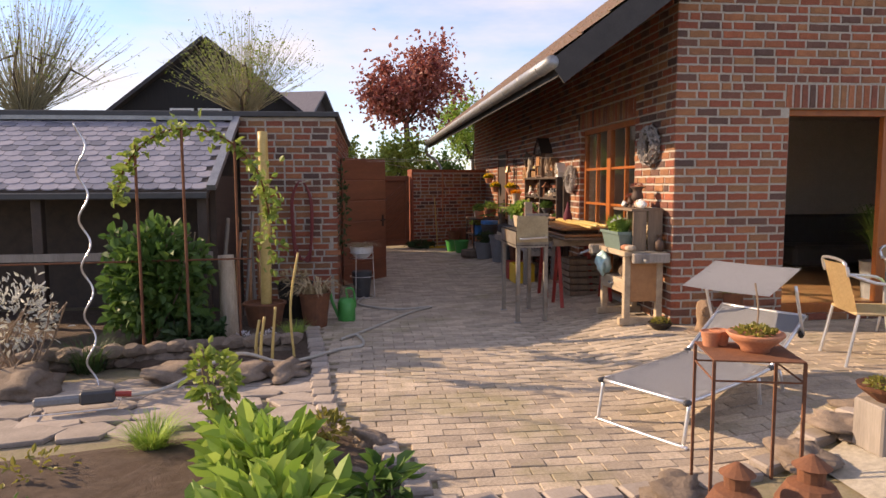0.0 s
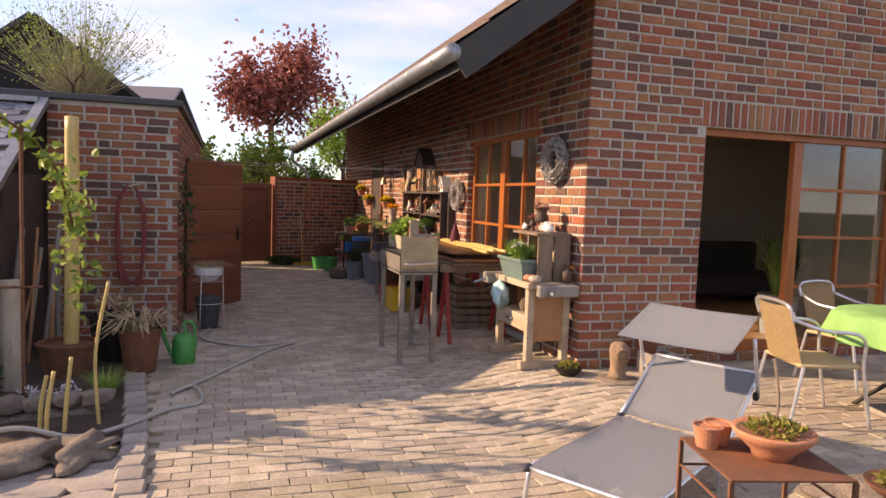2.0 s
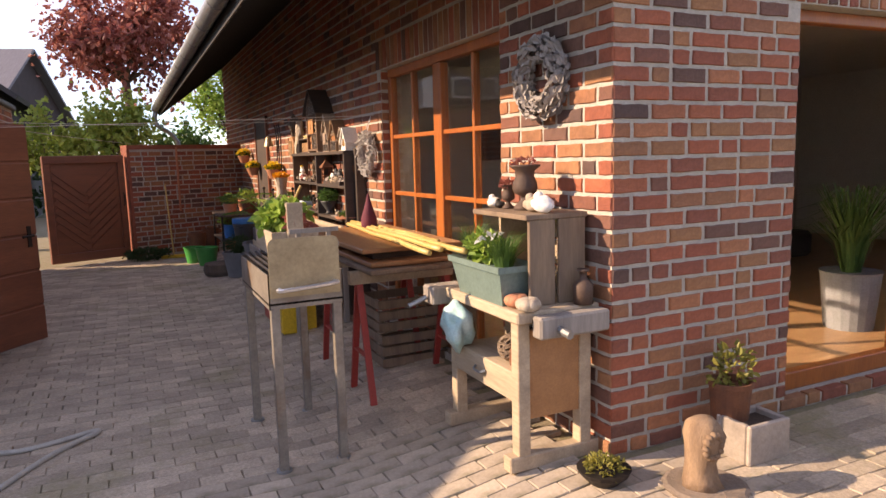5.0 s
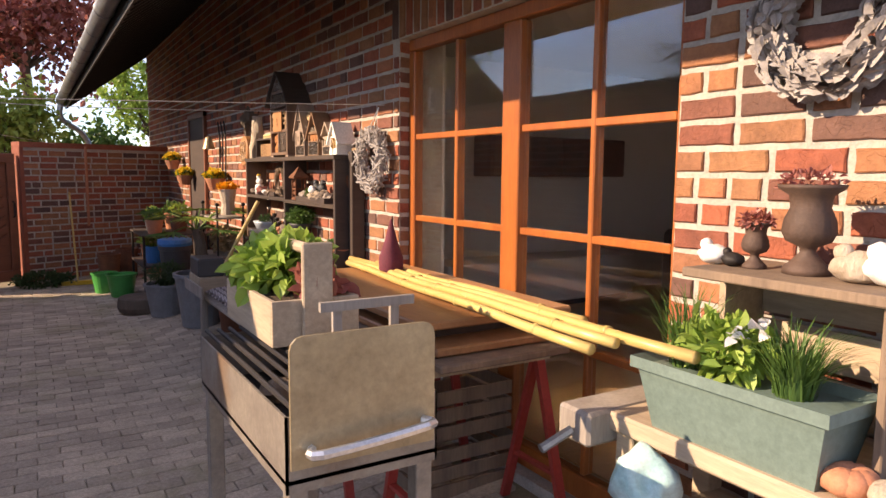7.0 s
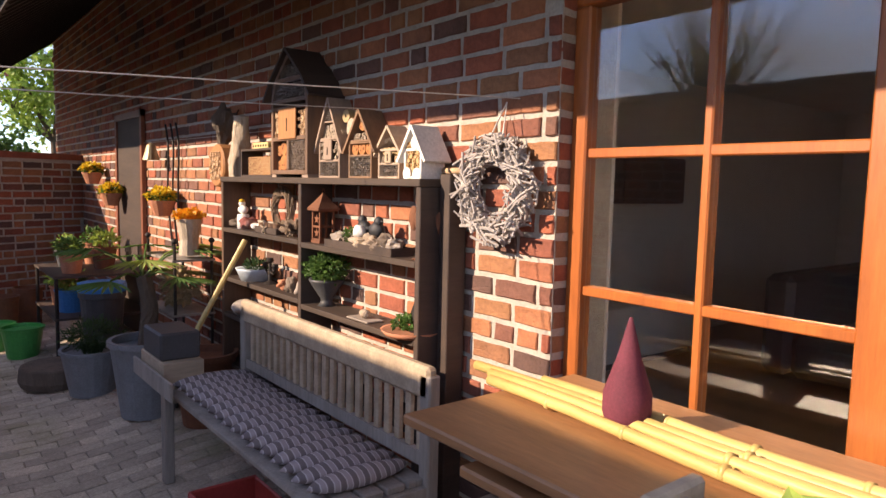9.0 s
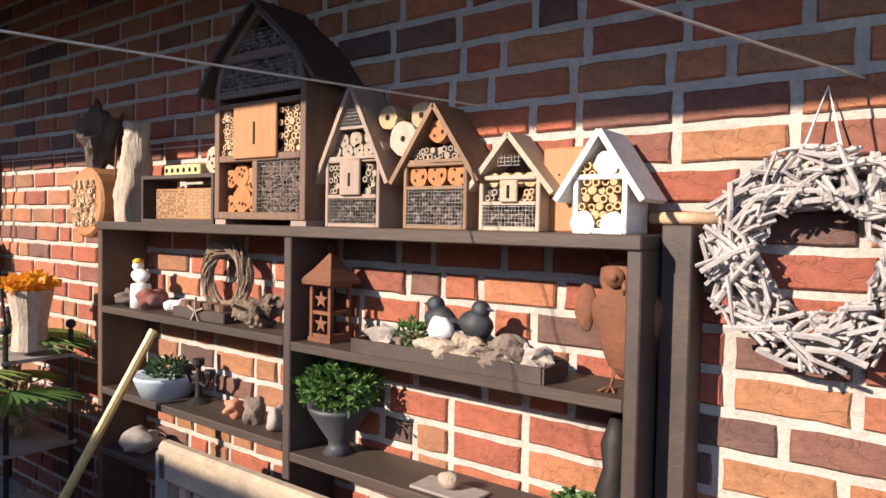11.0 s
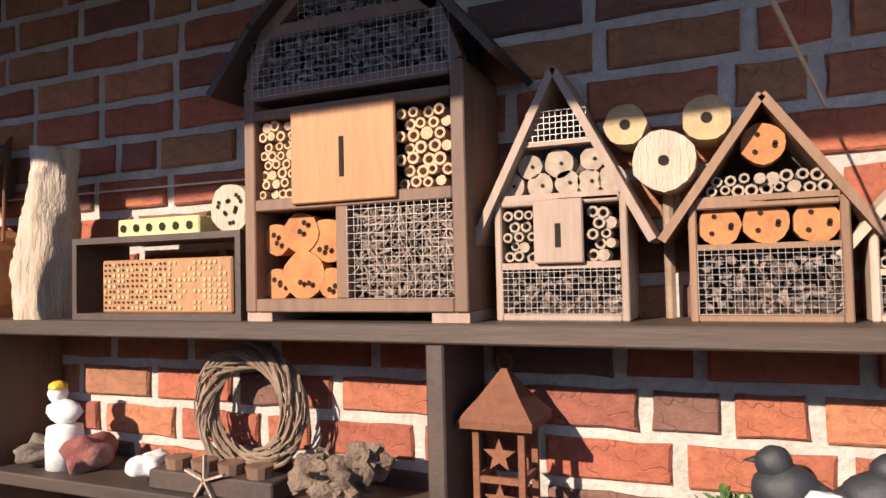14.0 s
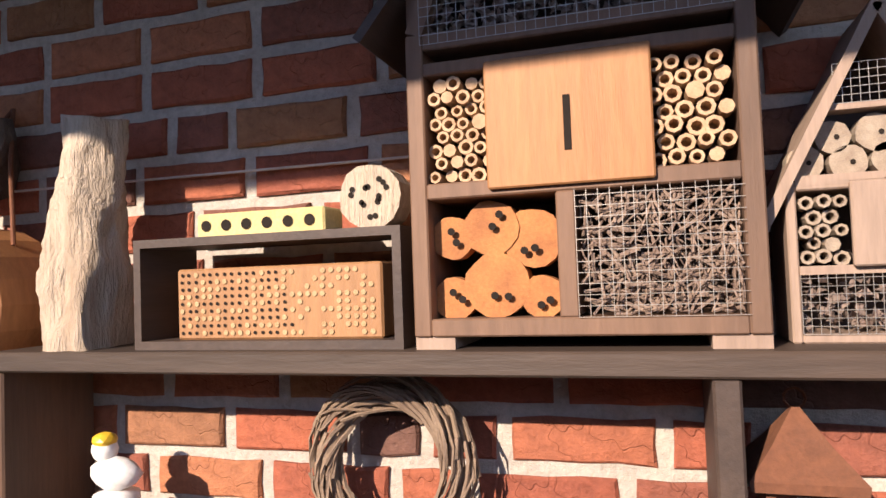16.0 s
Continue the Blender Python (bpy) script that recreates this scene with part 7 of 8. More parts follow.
ob.location = (1.75, -1.7, gz(1, -1))
tagged(ob, "light green round tablecloth with wavy hem", "tablecloth")
ob = put(merge(turned([(0.12, 0), (0.16, 0.04), (0.11, 0.05)], 16), clump(350, 0.14, 0.14, 0.12, 0.07, rng)), "dried_flowers", DRYLEAF)
ob.location = (1.62, -1.75, gz(1, -1) + 0.723)
tagged(ob, "dried flower bunch in a low bowl on the table", "flowers")
ob = put(turned([(0.3, 0), (0.32, 0.03), (0.3, 0.06), (0.05, 0.07)], 24), "stone_weight", FLAG)
ob.location = (1.75, -1.7, gz(1, -1))
tagged(ob, "round stone umbrella base under the table", "base")
e = thing("umbrella", (3.4, -0.9, 0), "closed dark blue garden umbrella by the patio door", "umbrella")
part("pole", bar([(0, 0, -0.02), (0, 0, 1.4)], 0.02), ALU, e)
part("canopy", turned([(0.1, 0.6), (0.12, 0.75), (0.09, 1.2), (0.02, 1.42)], 12), rough_mat("navy_cloth", (0.02, 0.035, 0.10), (0.02, 0.03, 0.08), 20, 0.9), e)

# ---- room seen through the patio door ----
e = thing("sideboard", (2.6, 4.9, 0.03), "low white sideboard against the living room wall", "cabinet")
part("body", bbox(-1.2, 1.2, -0.22, 0.28, 0.06, 0.5, 0.01), WHITE, e)
part("plinth", bbox(-1.15, 1.15, -0.18, 0.25, 0, 0.06), DARKGREY, e)
e = thing("wall_cabinet", (2.9, 5.03, 1.35), "dark wall cabinet above the sideboard", "cabinet")
part("body", bbox(-0.9, 0.9, -0.15, 0.16, 0, 0.4, 0.01), DARKWOOD, e)
for k in range(2):
    part("door", bbox(-0.88 + k * 0.89, -0.01 + k * 0.89, -0.165, -0.15, 0.015, 0.385), DARKWOOD, e)
e = thing("sofa", (4.2, 3.2, 0.03), "dark grey living room sofa", "sofa")
part("seat", bbox(-1, 1, -0.4, 0.4, 0.12, 0.42, 0.05), DARKGREY, e)
part("backrest", bbox(-1, 1, 0.4, 0.62, 0.12, 0.85, 0.05), DARKGREY, e)
e = thing("indoor_palm", (2.96, 0.85, 0.03), "indoor palm in a tall white pot behind the glass", "plant")
part("pot", turned([(0.17, 0), (0.21, 0.42), (0.22, 0.44), (0.19, 0.43)], 20), MIDGREY, e)
q = part("fronds", blades(170, 0.55, 1.25, 0.022, rng, 1.0, root=0.12), LEAF, e)
q.location.z = 0.42

# ---- garden at the outbuilding ----
def at_garden(x, y):
    return (x, y, gz(x, y))


e = thing("climbing_bush", at_garden(-5.0, 0.15), "dense dark green climbing bush on poles", "bush")
part("stems", merge(*[bar(curve_pts([(rng.uniform(-.1, .1), 0, 0), (rng.uniform(-.3, .3), rng.uniform(-.2, .2), 0.6), (rng.uniform(-.4, .4), 0, 1.1)], 4), 0.008, 5) for _ in range(10)]), TWIG, e)
part("leaves", clump(2100, 0.56, 0.42, 0.64, 0.11, rng, 0.65, shell=0.4), LEAF, e)
e = thing("ground_bush", at_garden(-4.62, -0.05), "low dark green leafy perennial", "bush")
part("leaves", clump(500, 0.33, 0.28, 0.15, 0.09, rng, 0.6), LEAFDK, e)
e = thing("lavender", at_garden(-5.35, -0.6), "grey-green lavender cushion in the bed", "bush")
part("leaves", blades(260, 0.4, 0.4, 0.008, rng), LEAFDK, e)
e = thing("silver_shrub", at_garden(-5.75, -0.9), "silver-leaved shrub with bare twigs", "shrub")
part("twigs", merge(*[bar(curve_pts([(0, 0, 0), rdir(rng, 1.2) * 0.35, rdir(rng, 1.2) * 0.75], 4), 0.007, 5) for _ in range(14)]), TWIG, e)
part("leaves", clump(420, 0.4, 0.35, 0.4, 0.06, rng, 0.35, base=0.15), LEAFSILV, e)
# arch with a vine
ar = thing("vine_arch", (0, 0, 0), "rusty steel rose arch carrying a young vine", "arch")
arch_pts = curve_pts([(-5.15, -0.35, 1.3), (-5.05, -0.3, 1.62), (-4.75, -0.2, 1.88), (-4.35, -0.05, 1.85), (-4.05, 0.1, 1.55), (-3.95, 0.2, 1.1)], 8)
part("arch_rod", bar(arch_pts, 0.009), RUST, ar)
for x, y, h in ((-5.0, -0.3, 1.75), (-4.62, -0.25, 1.88), (-4.22, 0.0, 1.8)):
    part("pole", bar([(x, y, gz(x, y)), (x, y, h)], 0.013, 7), RUST, ar)
part("cross_rod", bar([(-6.2, -0.2, 0.72), (-4.1, 0.0, 0.72)], 0.009), RUST, ar)
bm = bmesh.new()
for k in range(300):
    p_ = arch_pts[rng.randrange(len(arch_pts))] + rdir(rng) * abs(rng.gauss(0, 0.07))
    leaf(bm, p_, rdir(rng, -0.3), rdir(rng, 1), rng.uniform(0.05, 0.1), rng.uniform(0.04, 0.07))
part("vine_leaves", bm, LEAFY, ar)
for k in range(3):
    bm = bmesh.new()
    for j in range(26):
        p_ = Vector((-4.0 + 0.03 * k, 0.25 + 0.1 * k, 0.5 + 1.1 * rng.random())) + rdir(rng) * 0.09
        leaf(bm, p_, rdir(rng, -0.4), rdir(rng, 1), 0.075, 0.055)
    part("vine_leaves", bm, LEAFY, ar)
sp = bar([(-5.13 + 0.035 * math.cos(k * 0.45), -1.1 + 0.035 * math.sin(k * 0.45), -0.14 + k * 0.026) for k in range(78)], 0.008, 6)
ob = put(sp, "spiral_stake", ALU, smooth=True)
tagged(ob, "spiral metal plant stake in the bed", "stake")
for x, y, h, r, mt, lab in ((-4.4, 0.42, 0.85, 0.09, DRIFT, "weathered split log standing in the bed"), (-4.12, 0.95, 2.1, 0.06, BAMBOO, "thick bamboo pole standing by the wall"), (-3.68, -0.45, 0.95, 0.012, BAMBOO, "yellow bamboo stake in the soil"), (-3.95, -0.62, 0.42, 0.014, BAMBOO, "short bamboo stake in the soil"), (-4.0, -0.55, 0.38, 0.014, BAMBOO, "short bamboo stake in the soil"), (-3.86, -0.6, 0.5, 0.014, BAMBOO, "short bamboo stake in the soil")):
    bm = bar(curve_pts([(0, 0, -0.05), (rng.uniform(-.03, .03), 0.01, h * 0.5), (rng.uniform(-.05, .05), 0.03, h)], 6), r, 10, 0.85)
    ob = put(bm, "garden_post", mt, smooth=True)
    ob.location = at_garden(x, y)
    tagged(ob, lab, "post")
for k in range(12):
    x, y = -4.25 - 0.06 * k, 1.3 + rng.uniform(-.15, .25)
    ob = put(bar([(0, 0, -0.03), (rng.uniform(-.15, .15), rng.uniform(0.2, .6), rng.uniform(0.9, 1.4))], rng.uniform(0.012, 0.028), 7), "wood_stick", GREYWOOD if k % 2 else TABLEWOOD)
    ob.location = at_garden(x, y)
    tagged(ob, "wooden stick leaning under the lean-to", "stick", "sticks under the lean-to")
pot("barrel_pot", -4.12, 0.85, 0.22, 0.3, RUST, "rusty round tub before the outbuilding")
e = pot("dry_plant_pot", -3.6, 0.95, 0.17, 0.38, RUST, "rust-brown pot with a withered agapanthus", blades(90, 0.42, 0.42, 0.026, rng, 1.5), DRYLEAF)
pot("dark_pot", -3.85, 1.3, 0.2, 0.45, BLACKIRON, "black pot by the brick wall", clump(90, 0.2, 0.2, 0.1, 0.07, rng), DRYLEAF)
gr = put(blades(260, 0.2, 0.28, 0.006, rng), "grass_tuft", LEAFBR)
gr.location = at_garden(-3.75, 0.25)
tagged(gr, "fresh green grass tuft in the bed", "grass")
wc = thing("watering_can", at_garden(-3.27, 1.22), "green plastic watering can on the paving", "watering can")
part("body", turned([(0.095, 0), (0.1, 0.02), (0.1, 0.2), (0.07, 0.26), (0.055, 0.26)], 18), GREENPL, wc, smooth=True)
part("spout", bar(curve_pts([(-0.09, 0, 0.05), (-0.15, 0, 0.2), (-0.18, 0, 0.32)], 4), 0.018, 8), GREENPL, wc)
part("handle", bar(curve_pts([(0.02, 0, 0.25), (0.0, 0, 0.36), (0.08, 0, 0.35), (0.1, 0, 0.15)], 4), 0.012, 8), GREENPL, wc)
hose = curve_pts([(-3.0, 2.9, -0.12), (-3.15, 2.2, -0.12), (-2.7, 1.75, -0.122), (-2.25, 1.85, -0.122), (-2.5, 1.55, -0.122), (-3.05, 0.6, -0.122), (-3.3, 0.2, -0.122), (-3.15, 0.35, -0.11), (-3.08, -0.05, -0.122), (-3.3, -0.2, -0.12), (-3.5, -0.55, -0.09), (-3.75, -0.82, -0.06), (-4.1, -0.95, 0.05), (-4.5, -1.4, -0.07), (-4.75, -1.6, -0.06)], 8)
ob = put(bar(hose, 0.0145, 8), "garden_hose", HOSE, smooth=True)
tagged(ob, "grey garden hose lying in loops on the paving", "hose")
e = thing("lawn_sprinkler", (-4.98, -1.72, gz(-5, -1.7) + 0.05), "grey oscillating lawn sprinkler with a wire base", "sprinkler", rz=12)
part("bar", bbox(-0.28, 0.2, -0.03, 0.03, 0.03, 0.09, 0.015), MIDGREY, e)
part("motor", bbox(0.0, 0.22, -0.045, 0.045, 0.02, 0.11, 0.015), DARKGREY, e)
part("connector", bar([(0.22, 0, 0.07), (0.32, 0, 0.06)], 0.02), REDPL, e)
part("wire_base", bar([(-0.28, -0.1, 0.0), (0.24, -0.1, 0.0), (0.24, 0.1, 0.0), (-0.28, 0.1, 0.0), (-0.28, -0.1, 0.0)], 0.005), ALU, e)
# hose holder on the brick face
e = thing("hose_holder", (-3.85, 2.45, 1.38), "wall hook with coils of red garden hose", "hose")
part("hook", bar([(-0.08, 0.04, 0.05), (0.0, -0.1, 0.04), (0.14, -0.1, 0.08)], 0.012), DRIFT, e)
for k in range(5):
    s = rng.uniform(-0.02, 0.02)
    part("coil", bar(curve_pts([(-0.1 + s, -0.03, -0.75 - 0.04 * k), (-0.12 + s, -0.05, -0.2), (0.0, -0.07, 0.06), (0.12 + s, -0.05, -0.2), (0.1 + s, -0.03, -0.75 - 0.04 * k), (0, -0.03, -0.95), (-0.1 + s, -0.03, -0.75 - 0.04 * k)], 6), 0.011, 6), HOSERED, e)
# plant stand by the open door
e = thing("plant_stand", at_garden(-3.1, 2.75), "white wire plant stand with a grassy plant bowl", "plant stand")
for k in range(3):
    a = k * 2.1
    part("leg", bar([(0.17 * math.cos(a), 0.17 * math.sin(a), 0), (0.15 * math.cos(a), 0.15 * math.sin(a), 0.62)], 0.006), ALU, e)
for z in (0.02, 0.3, 0.55, 0.62):
    part("ring", bar([(0.16 * math.cos(a * 0.3), 0.16 * math.sin(a * 0.3), z) for a in range(22)], 0.005, 5), ALU, e)
part("bowl", turned([(0.08, 0.55), (0.15, 0.62), (0.16, 0.7), (0.13, 0.7)], 18), WHITE, e)
q = part("grass", blades(260, 0.26, 0.16, 0.006, rng, 1.6, root=0.5), DRYLEAF, e)
q.location.z = 0.69
part("lower_pot", turned([(0.1, 0.02), (0.14, 0.36), (0.13, 0.37)], 18), DARKGREY, e)
iv = put(clump(160, 0.1, 0.08, 0.75, 0.06, rng), "ivy", LEAFDK)
iv.location = (-3.34, 2.6, 0.3)
tagged(iv, "thin ivy climbing at the brick corner", "ivy")
# planted bed in front
for x, y, n_, rx, rz_, s, mt, nm, lab in ((-3.55, -3.1, 260, 0.3, 0.14, 0.16, LEAFBR, "lush_plant", "bright green broad-leaved perennial"), (-3.45, -3.75, 300, 0.34, 0.15, 0.17, LEAFBR, "lush_plant", "bright green broad-leaved perennial"), (-3.75, -2.7, 160, 0.22, 0.12, 0.14, LEAFBR, "lush_plant", "bright green broad-leaved perennial"),
                                         (-3.3, -2.5, 220, 0.16, 0.1, 0.05, MOSS, "golden_shrub", "low golden-leaved shrub in the bed"), (-2.98, -3.35, 60, 0.14, 0.12, 0.13, LEAF, "broad_leaf_plant", "dark green tulip leaves in the bed"), (-4.6, -3.6, 160, 0.3, 0.1, 0.06, LEAF, "herb_plant", "low grey-green herb in the bed"),
                                         (-4.75, -1.95 - 0.9, 60, 0.2, 0.08, 0.05, MOSS, "herb_plant", "low yellowish herb at the path")):
    q = put(clump(n_, rx, rx, rz_, s, rng, 0.45, base=0.02), nm, mt)
    q.location = at_garden(x, y)
    tagged(q, lab, "plant")
q = put(blades(420, 0.24, 0.3, 0.008, rng), "chives", LEAFBR)
q.location = at_garden(-4.28, -2.5)
tagged(q, "dense tuft of green chives", "herb")
e = thing("young_shrub", at_garden(-3.9, -2.6), "thin young shrub with fresh leaves", "shrub")
part("stems", merge(*[bar(curve_pts([(0, 0, 0), (rng.uniform(-.06, .06), 0, 0.3), (rng.uniform(-.12, .12), rng.uniform(-.1, .1), 0.65)], 4), 0.007, 5) for _ in range(4)]), TWIG, e)
part("leaves", clump(170, 0.16, 0.14, 0.22, 0.07, rng, 0.6, base=0.25), LEAFY, e)
for x, y in ((-3.95, 0.05), (-4.05, -0.1), (-4.2, 0.0)):
    q = put(merge(clump(60, 0.1, 0.1, 0.06, 0.03, rng)), "aubrieta", PETALW)
    q.location = at_garden(x, y)
    q.location.z += 0.06
    tagged(q, "small white spring flowers in the bed", "flowers")

# packed small pieces stay joined
for o in list(scene.objects):
    if o.parent is not None and o.name.split(".")[0] in ("canes", "cones", "twigs", "wire_mesh", "holes", "log_holes", "plugs", "wreath", "vine_leaves", "flowers", "dry_flowers", "herbs", "leaves"):
        o["kind"] = "stuff"

# ---- bricks, pavers ----
def brick_mesh(name, lx, ly, lz, mat, rng):
    """A brick with slightly uneven corners, standing proud along -y, centred in x and z."""
    j = lambda a: rng.uniform(-a, a)
    b = 0.004
    n = 4 if lx > 0.12 else 2
    edge = [(-lx / 2 + lx * i / n, -lz / 2) for i in range(n)] + [(lx / 2, -lz / 2), (lx / 2, 0)] + [(lx / 2 - lx * i / n, lz / 2) for i in range(n)] + [(-lx / 2, lz / 2), (-lx / 2, 0)]
    m_ = len(edge)
    worn = [(u * (1 - 0.003 / lx) + j(0.002), v + j(0.0024)) for u, v in edge]
    vs = [(u, 0.05, v) for u, v in worn]
    vs += [(u, -0.001 + j(0.001), v) for u, v in worn]
    vs += [(u * (1 - 2 * b / lx) + j(0.0015), -0.0055 + j(0.0016), v * (1 - 2 * b / lz)) for u, v in worn]
    fs = [tuple(range(2 * m_, 3 * m_))]
    for o in (0, m_):
        for k in range(m_):
            fs.append((o + k, o + (k + 1) % m_, o + m_ + (k + 1) % m_, o + m_ + k))
    me = bpy.data.meshes.new(name)
    me.from_pydata(vs, [], fs)
    me.materials.append(mat)
    return me


rng = random.Random(21)
SHAPES = {w_: [brick_mesh("brick", w_, 0, BH, BRICK, rng) for _ in range(4)] for w_ in (BL - JT, HD, 0.05, 0.155)}
SOLDIER = [brick_mesh("brick", BH, 0, 0.226, BRICK, rng) for _ in range(3)]


def course_pieces(length, rng, k, lead=0.0):
    """Stretchers with some headers, wild bond."""
    u = lead if k % 2 else 0.0
    out = []
    if k % 2:
        out.append((HD / 2, HD))
        u = HD + JT
    else:
        out.append(((BL - JT) / 2, BL - JT))
        u = BL
    while u < length:
        w_ = HD if rng.random() < 0.25 else BL - JT
        out.append((u + w_ / 2, w_))
        u += w_ + JT
    return out


def lay(parent, frame_m, length, k0, k1, holes, near, rng, zmax=lambda u: 99.0, zoff=0.05, extra=()):
    """Courses of bricks on a wall plane: u along, z up. holes: (u0,u1,z0,z1). near: box of the bricks that are parts."""
    vs, fs, count = [], [], 0
    items = []
    for k in range(k0, k1):
        z = zoff + k * CH + CH / 2
        for u, w_ in course_pieces(length, rng, k):
            a, b = u - w_ / 2, u + w_ / 2
            for h0, h1, hz0, hz1 in holes:
                if hz0 - 0.02 < z < hz1 + 0.02:
                    if a >= h0 - 0.03 and b <= h1 + 0.03:
                        a = b
                    elif a < h0 < b:
                        b = h0
                    elif a < h1 < b:
                        a = h1
            if b - a < 0.03 or b > length + 0.12 or z > zmax((a + b) / 2):
                continue
            items.append(((a + b) / 2, z, b - a, 0))
    items += list(extra)
    for u, z, w_, kind in items:
        shape = SOLDIER if kind else SHAPES[min(SHAPES, key=lambda q: abs(q - w_))]
        me = shape[rng.randrange(len(shape))]
        sx = 1.0 if kind else w_ / min(SHAPES, key=lambda q: abs(q - w_))
        m = frame_m @ pose(u, rng.uniform(-0.002, 0.002), z, rng.uniform(-0.5, 0.5), 0, rng.uniform(-0.4, 0.4)) @ Matrix.Diagonal((sx, 1, 1, 1))
        if near and near[0] < u < near[1] and near[2] < z < near[3] and count < 300:
            ob = new("brick", me)
            ob.parent = parent
            ob.matrix_basis = m
            count += 1
        else:
            o = len(vs)
            vs += [tuple(m @ v.co) for v in me.vertices]
            fs += [tuple(o + i for i in p.vertices) for p in me.polygons]
    if vs:
        me = bpy.data.meshes.new("bricks")
        me.from_pydata(vs, [], fs)
        me.materials.append(BRICK_J)
        ob = new("bricks", me)
        ob.parent = parent
        tagged(ob, kind="stuff")


# long wall: u = y, outward -x
frame_long = Matrix(((0, 1, 0, 0), (1, 0, 0, 0), (0, 0, 1, 0), (0, 0, 0, 1)))
sold = [(0.99 + 0.0417 + i * CH, 2.255, BH, 1) for i in range(25)]
lay(wall_long, frame_long, 12.35, -2, 40, [(WY0, WY1, WZ0 - 0.05, WZ1 - 0.03), (0.99, 3.07, WZ1 - 0.03, 2.37)], (3.0, 6.3, 1.0, 2.05), rng, extra=sold)
# reveals of the window
for yv, s in ((WY0, -1), (WY1, 1)):
    m = Matrix.Translation((0, yv, 0)) @ pose(0, 0, 0, 0, 0, 180 if s < 0 else 0)
    rv, rf = [], []
    for k in range(0, 25):
        z = 0.05 + k * CH + CH / 2
        me = SHAPES[HD][k % 4]
        mm = Matrix.Translation((0.055, yv + s * 0.004, z)) @ pose(0, 0, 0, 0, 0, 0 if s > 0 else 180)
        o = len(rv)
        rv += [tuple(mm @ v.co) for v in me.vertices]
        rf += [tuple(o + i for i in p.vertices) for p in me.polygons]
    me = bpy.data.meshes.new("reveal_bricks")
    me.from_pydata(rv, [], rf)
    me.materials.append(BRICK_J)
    ob = new("reveal_bricks", me)
    ob.parent = wall_long
    tagged(ob, kind="stuff")
# gable wall: u = x, outward -y
sold = [(1.14 + 0.0417 + i * CH, 2.255, BH, 1) for i in range(31)]
lay(wall_gable, Matrix.Identity(4), 6.5, -1, 62, [(DX0, DX1, 0.03, WZ1 - 0.03), (1.14, 3.72, WZ1 - 0.03, 2.375)], (0, 1.25, 0.2, 2.6), rng, zmax=lambda u: roof_under(u) - 0.02, extra=sold)
# outbuilding front and side
lay(shed_wall, Matrix.Translation((-4.62, 2.5, 0)), 1.19, -2, 26, [], (0, 1.2, 0.0, 2.3), rng)
lay(shed_wall, Matrix.Translation((-3.41, 2.5, 0)) @ pose(0, 0, 0, 0, 0, 90), 6.9, -2, 26, [], None, rng)
# rear wall
ang = math.degrees(math.atan2(0.77, 1.95))
lay(wall_rear, Matrix.Translation((-1.95 + 0.1 * math.sin(radians(ang)), 9.98 - 0.1 * math.cos(radians(ang)) - 0.008, 0)) @ pose(0, 0, 0, 0, 0, ang), 2.05, -2, 19, [], (0, 2.1, 0.9, 1.7), rng,
    extra=[(0.05 + i * CH, 1.72, BH, 1) for i in range(0)])

# pavers in rows along x, running bond, one mesh set of four shapes
paving = tagged(new("paving"), "worn grey-brown block paving with mossy joints", "paving", kind="structure")


def paver_mesh(rng):
    lx, ly = 0.199, 0.0985
    j = lambda a: rng.uniform(-a, a)
    vs = [(sx * lx / 2 + j(0.003), sy * ly / 2 + j(0.003), -0.03) for sx, sy in ((-1, -1), (1, -1), (1, 1), (-1, 1))]
    vs += [(v[0], v[1], -0.001) for v in vs]
    vs += [(v[0] * 0.965, v[1] * 0.93, 0.0045 + j(0.0008)) for v in vs[:4]]
    fs = [(8, 9, 10, 11)] + [(o + k, o + (k + 1) % 4, o + 4 + (k + 1) % 4, o + 4 + k) for o in (0, 4) for k in range(4)]
    me = bpy.data.meshes.new("paver")
    me.from_pydata(vs, [], fs)
    me.materials.append(PAVER)
    return me


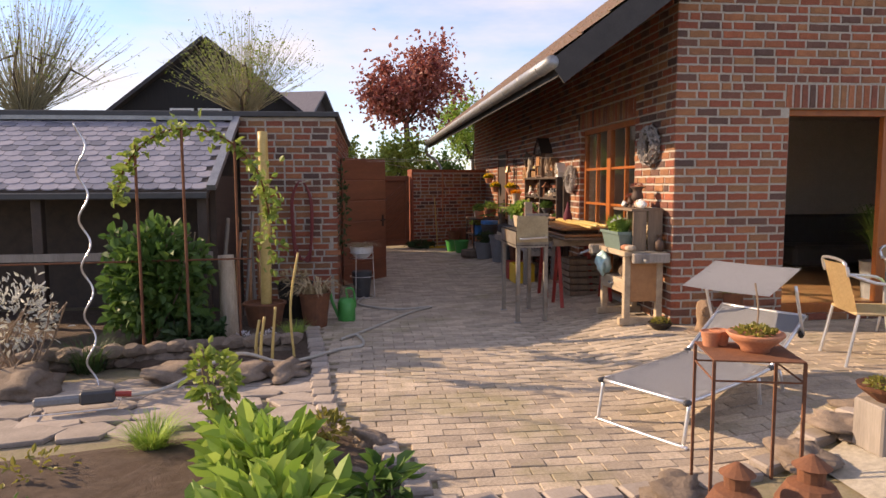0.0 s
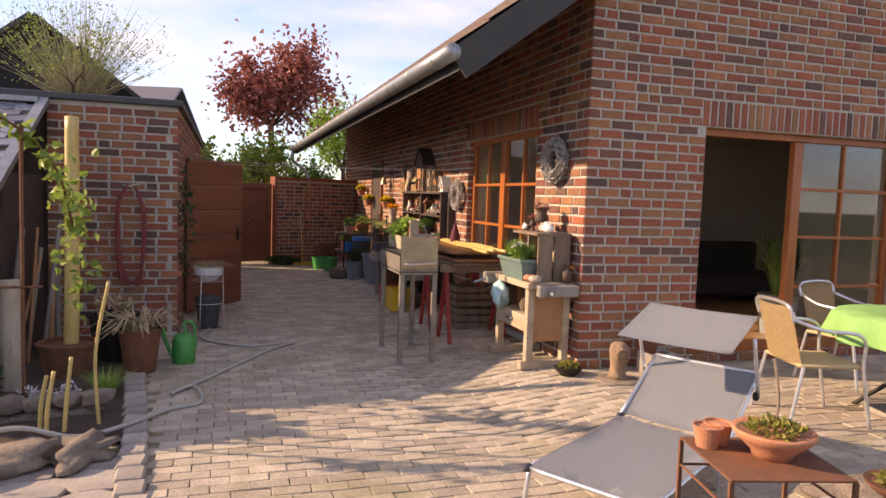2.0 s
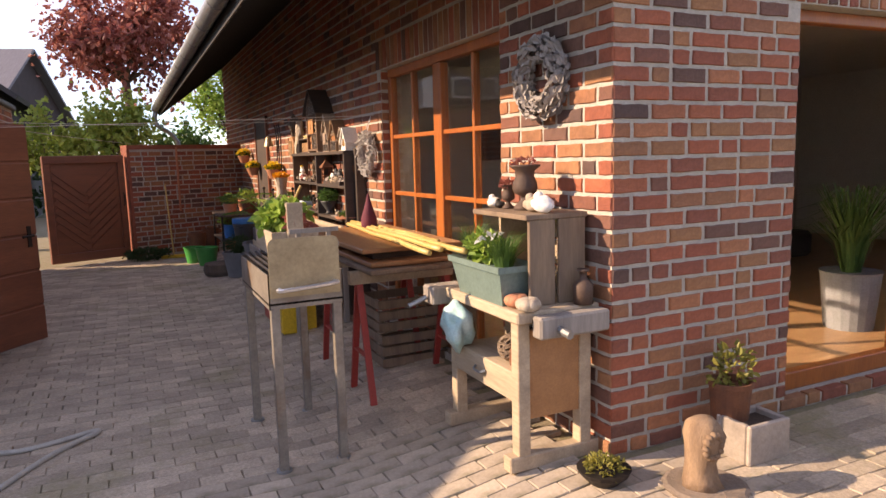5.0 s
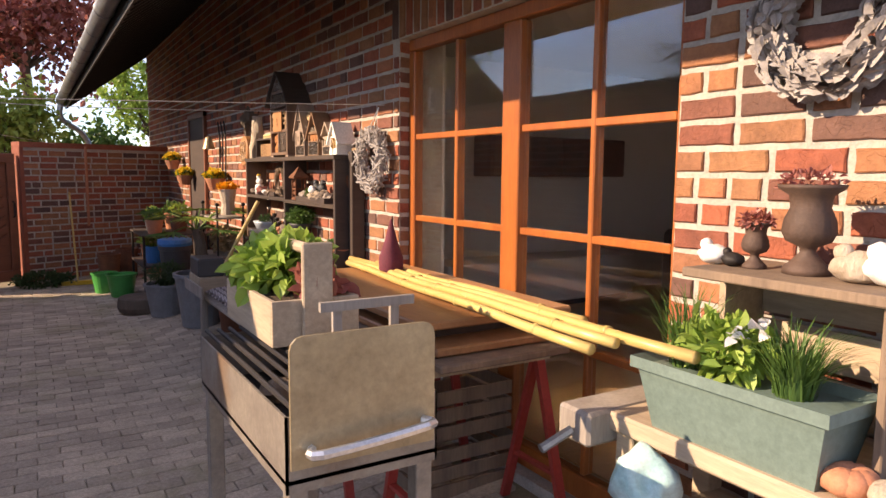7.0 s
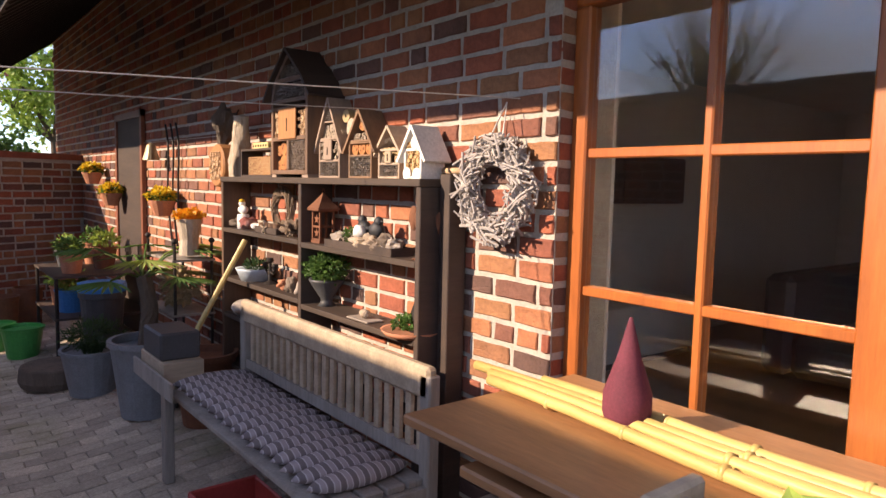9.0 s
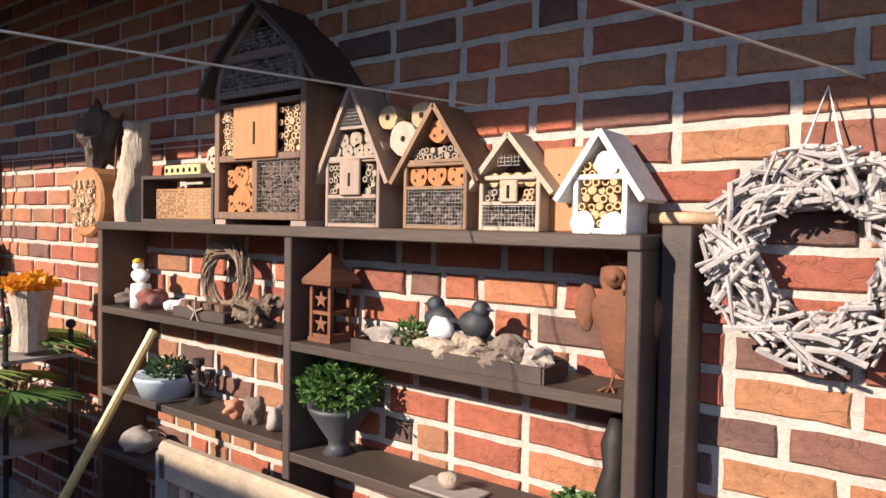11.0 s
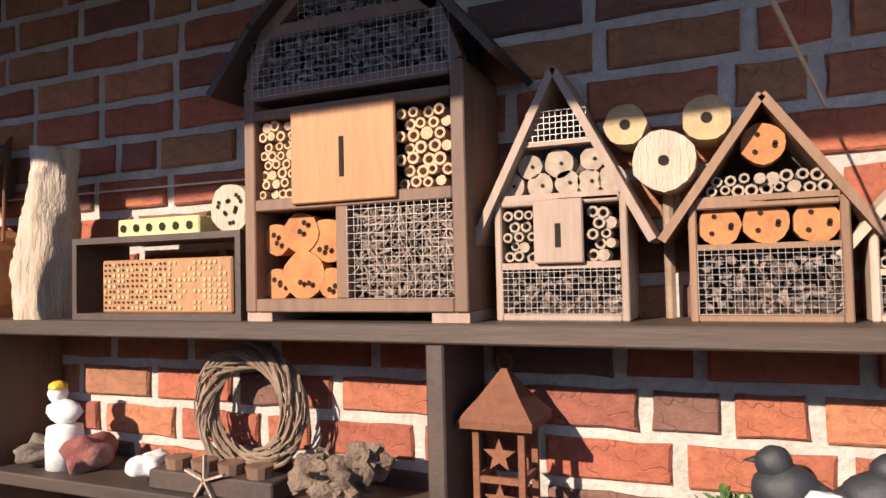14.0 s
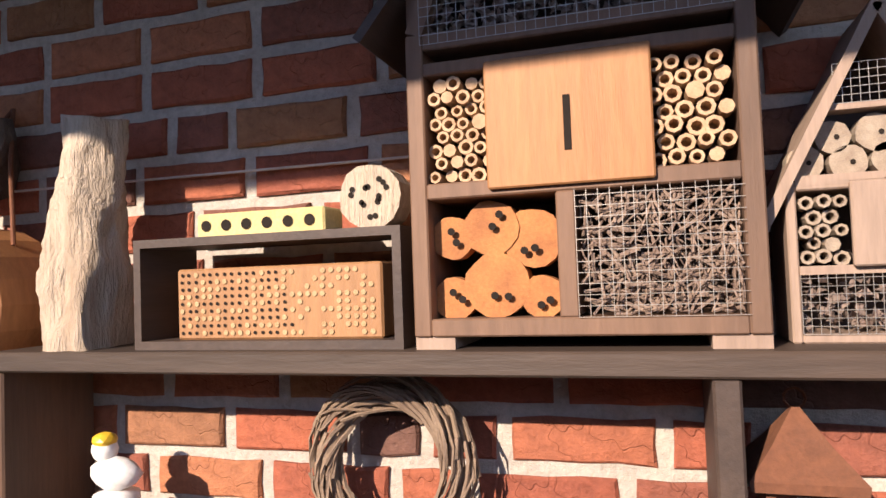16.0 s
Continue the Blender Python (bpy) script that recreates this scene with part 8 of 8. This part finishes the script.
pav = [paver_mesh(rng) for _ in range(5)]
PAVER_J, n, l, p = material("paver_joined", 0.85)
geo = n.new("ShaderNodeNewGeometry")
c0 = ramp_node(n, l, geo.outputs["Random Per Island"], [(0, (0.34, 0.28, 0.22)), (0.5, (0.43, 0.355, 0.275)), (1, (0.52, 0.43, 0.335))])
nb, nf, nm = noise_node(n, l, 5, 5), noise_node(n, l, 60, 5, 0.7), noise_node(n, l, 1.3, 8, 0.7)
c0 = mix_node(n, l, 0.7, c0, ramp_node(n, l, nb.outputs["Fac"], [(0.3, (0.75, 0.73, 0.72)), (0.7, (1.2, 1.18, 1.15))]), "MULTIPLY")
c0 = mix_node(n, l, 0.8, c0, ramp_node(n, l, nf.outputs["Fac"], [(0.3, (0.6, 0.6, 0.6)), (0.7, (1.3, 1.3, 1.3))]), "MULTIPLY")
c0 = mix_node(n, l, ramp_node(n, l, nm.outputs["Fac"], [(0.52, (0, 0, 0)), (0.68, (0.6, 0.6, 0.6))]), c0, (0.21, 0.19, 0.08))
l.new(c0, p.inputs["Base Color"])
bp = n.new("ShaderNodeBump")
bp.inputs["Strength"].default_value, bp.inputs["Distance"].default_value = 0.7, 0.006
l.new(nf.outputs["Fac"], bp.inputs["Height"])
l.new(bp.outputs["Normal"], p.inputs["Normal"])
vs, fs, cnt = [], [], 0
y, row = -3.3, 0
while y < 10.6:
    x = -3.8 + (0.1015 if row % 2 else 0) + rng.uniform(-0.008, 0.008)
    while x < 5.4:
        inside_house = x > -0.06 and y > -0.06
        behind_shed = x < -3.36 and y > 2.4
        if paved(x, y) and not inside_house and not behind_shed and y < 9.9 + (x + 1.95) * 0.39:
            me = pav[rng.randrange(5)]
            sl = -0.12 * 6 * (min(max(-x / 1.3, 0), 1)) * (1 - min(max(-x / 1.3, 0), 1)) / 1.3 * -1
            m = pose(x, y, gz(x, y) + rng.uniform(-0.003, 0.003), rng.uniform(-1, 1), rng.uniform(-0.8, 0.8) - math.degrees(math.atan(sl)), rng.uniform(-1.5, 1.5))
            if -1.9 < x < 0.4 and -1.3 < y < 0.9 and cnt < 260:
                ob = new("paver", me)
                ob.parent = paving
                ob.matrix_basis = m
                cnt += 1
            else:
                o = len(vs)
                vs += [tuple(m @ v.co) for v in me.vertices]
                fs += [tuple(o + i for i in q.vertices) for q in me.polygons]
        x += 0.203
    y += 0.1025
    row += 1
me = bpy.data.meshes.new("pavers")
me.from_pydata(vs, [], fs)
me.materials.append(PAVER_J)
ob = new("pavers", me)
ob.parent = paving
tagged(ob, kind="stuff")
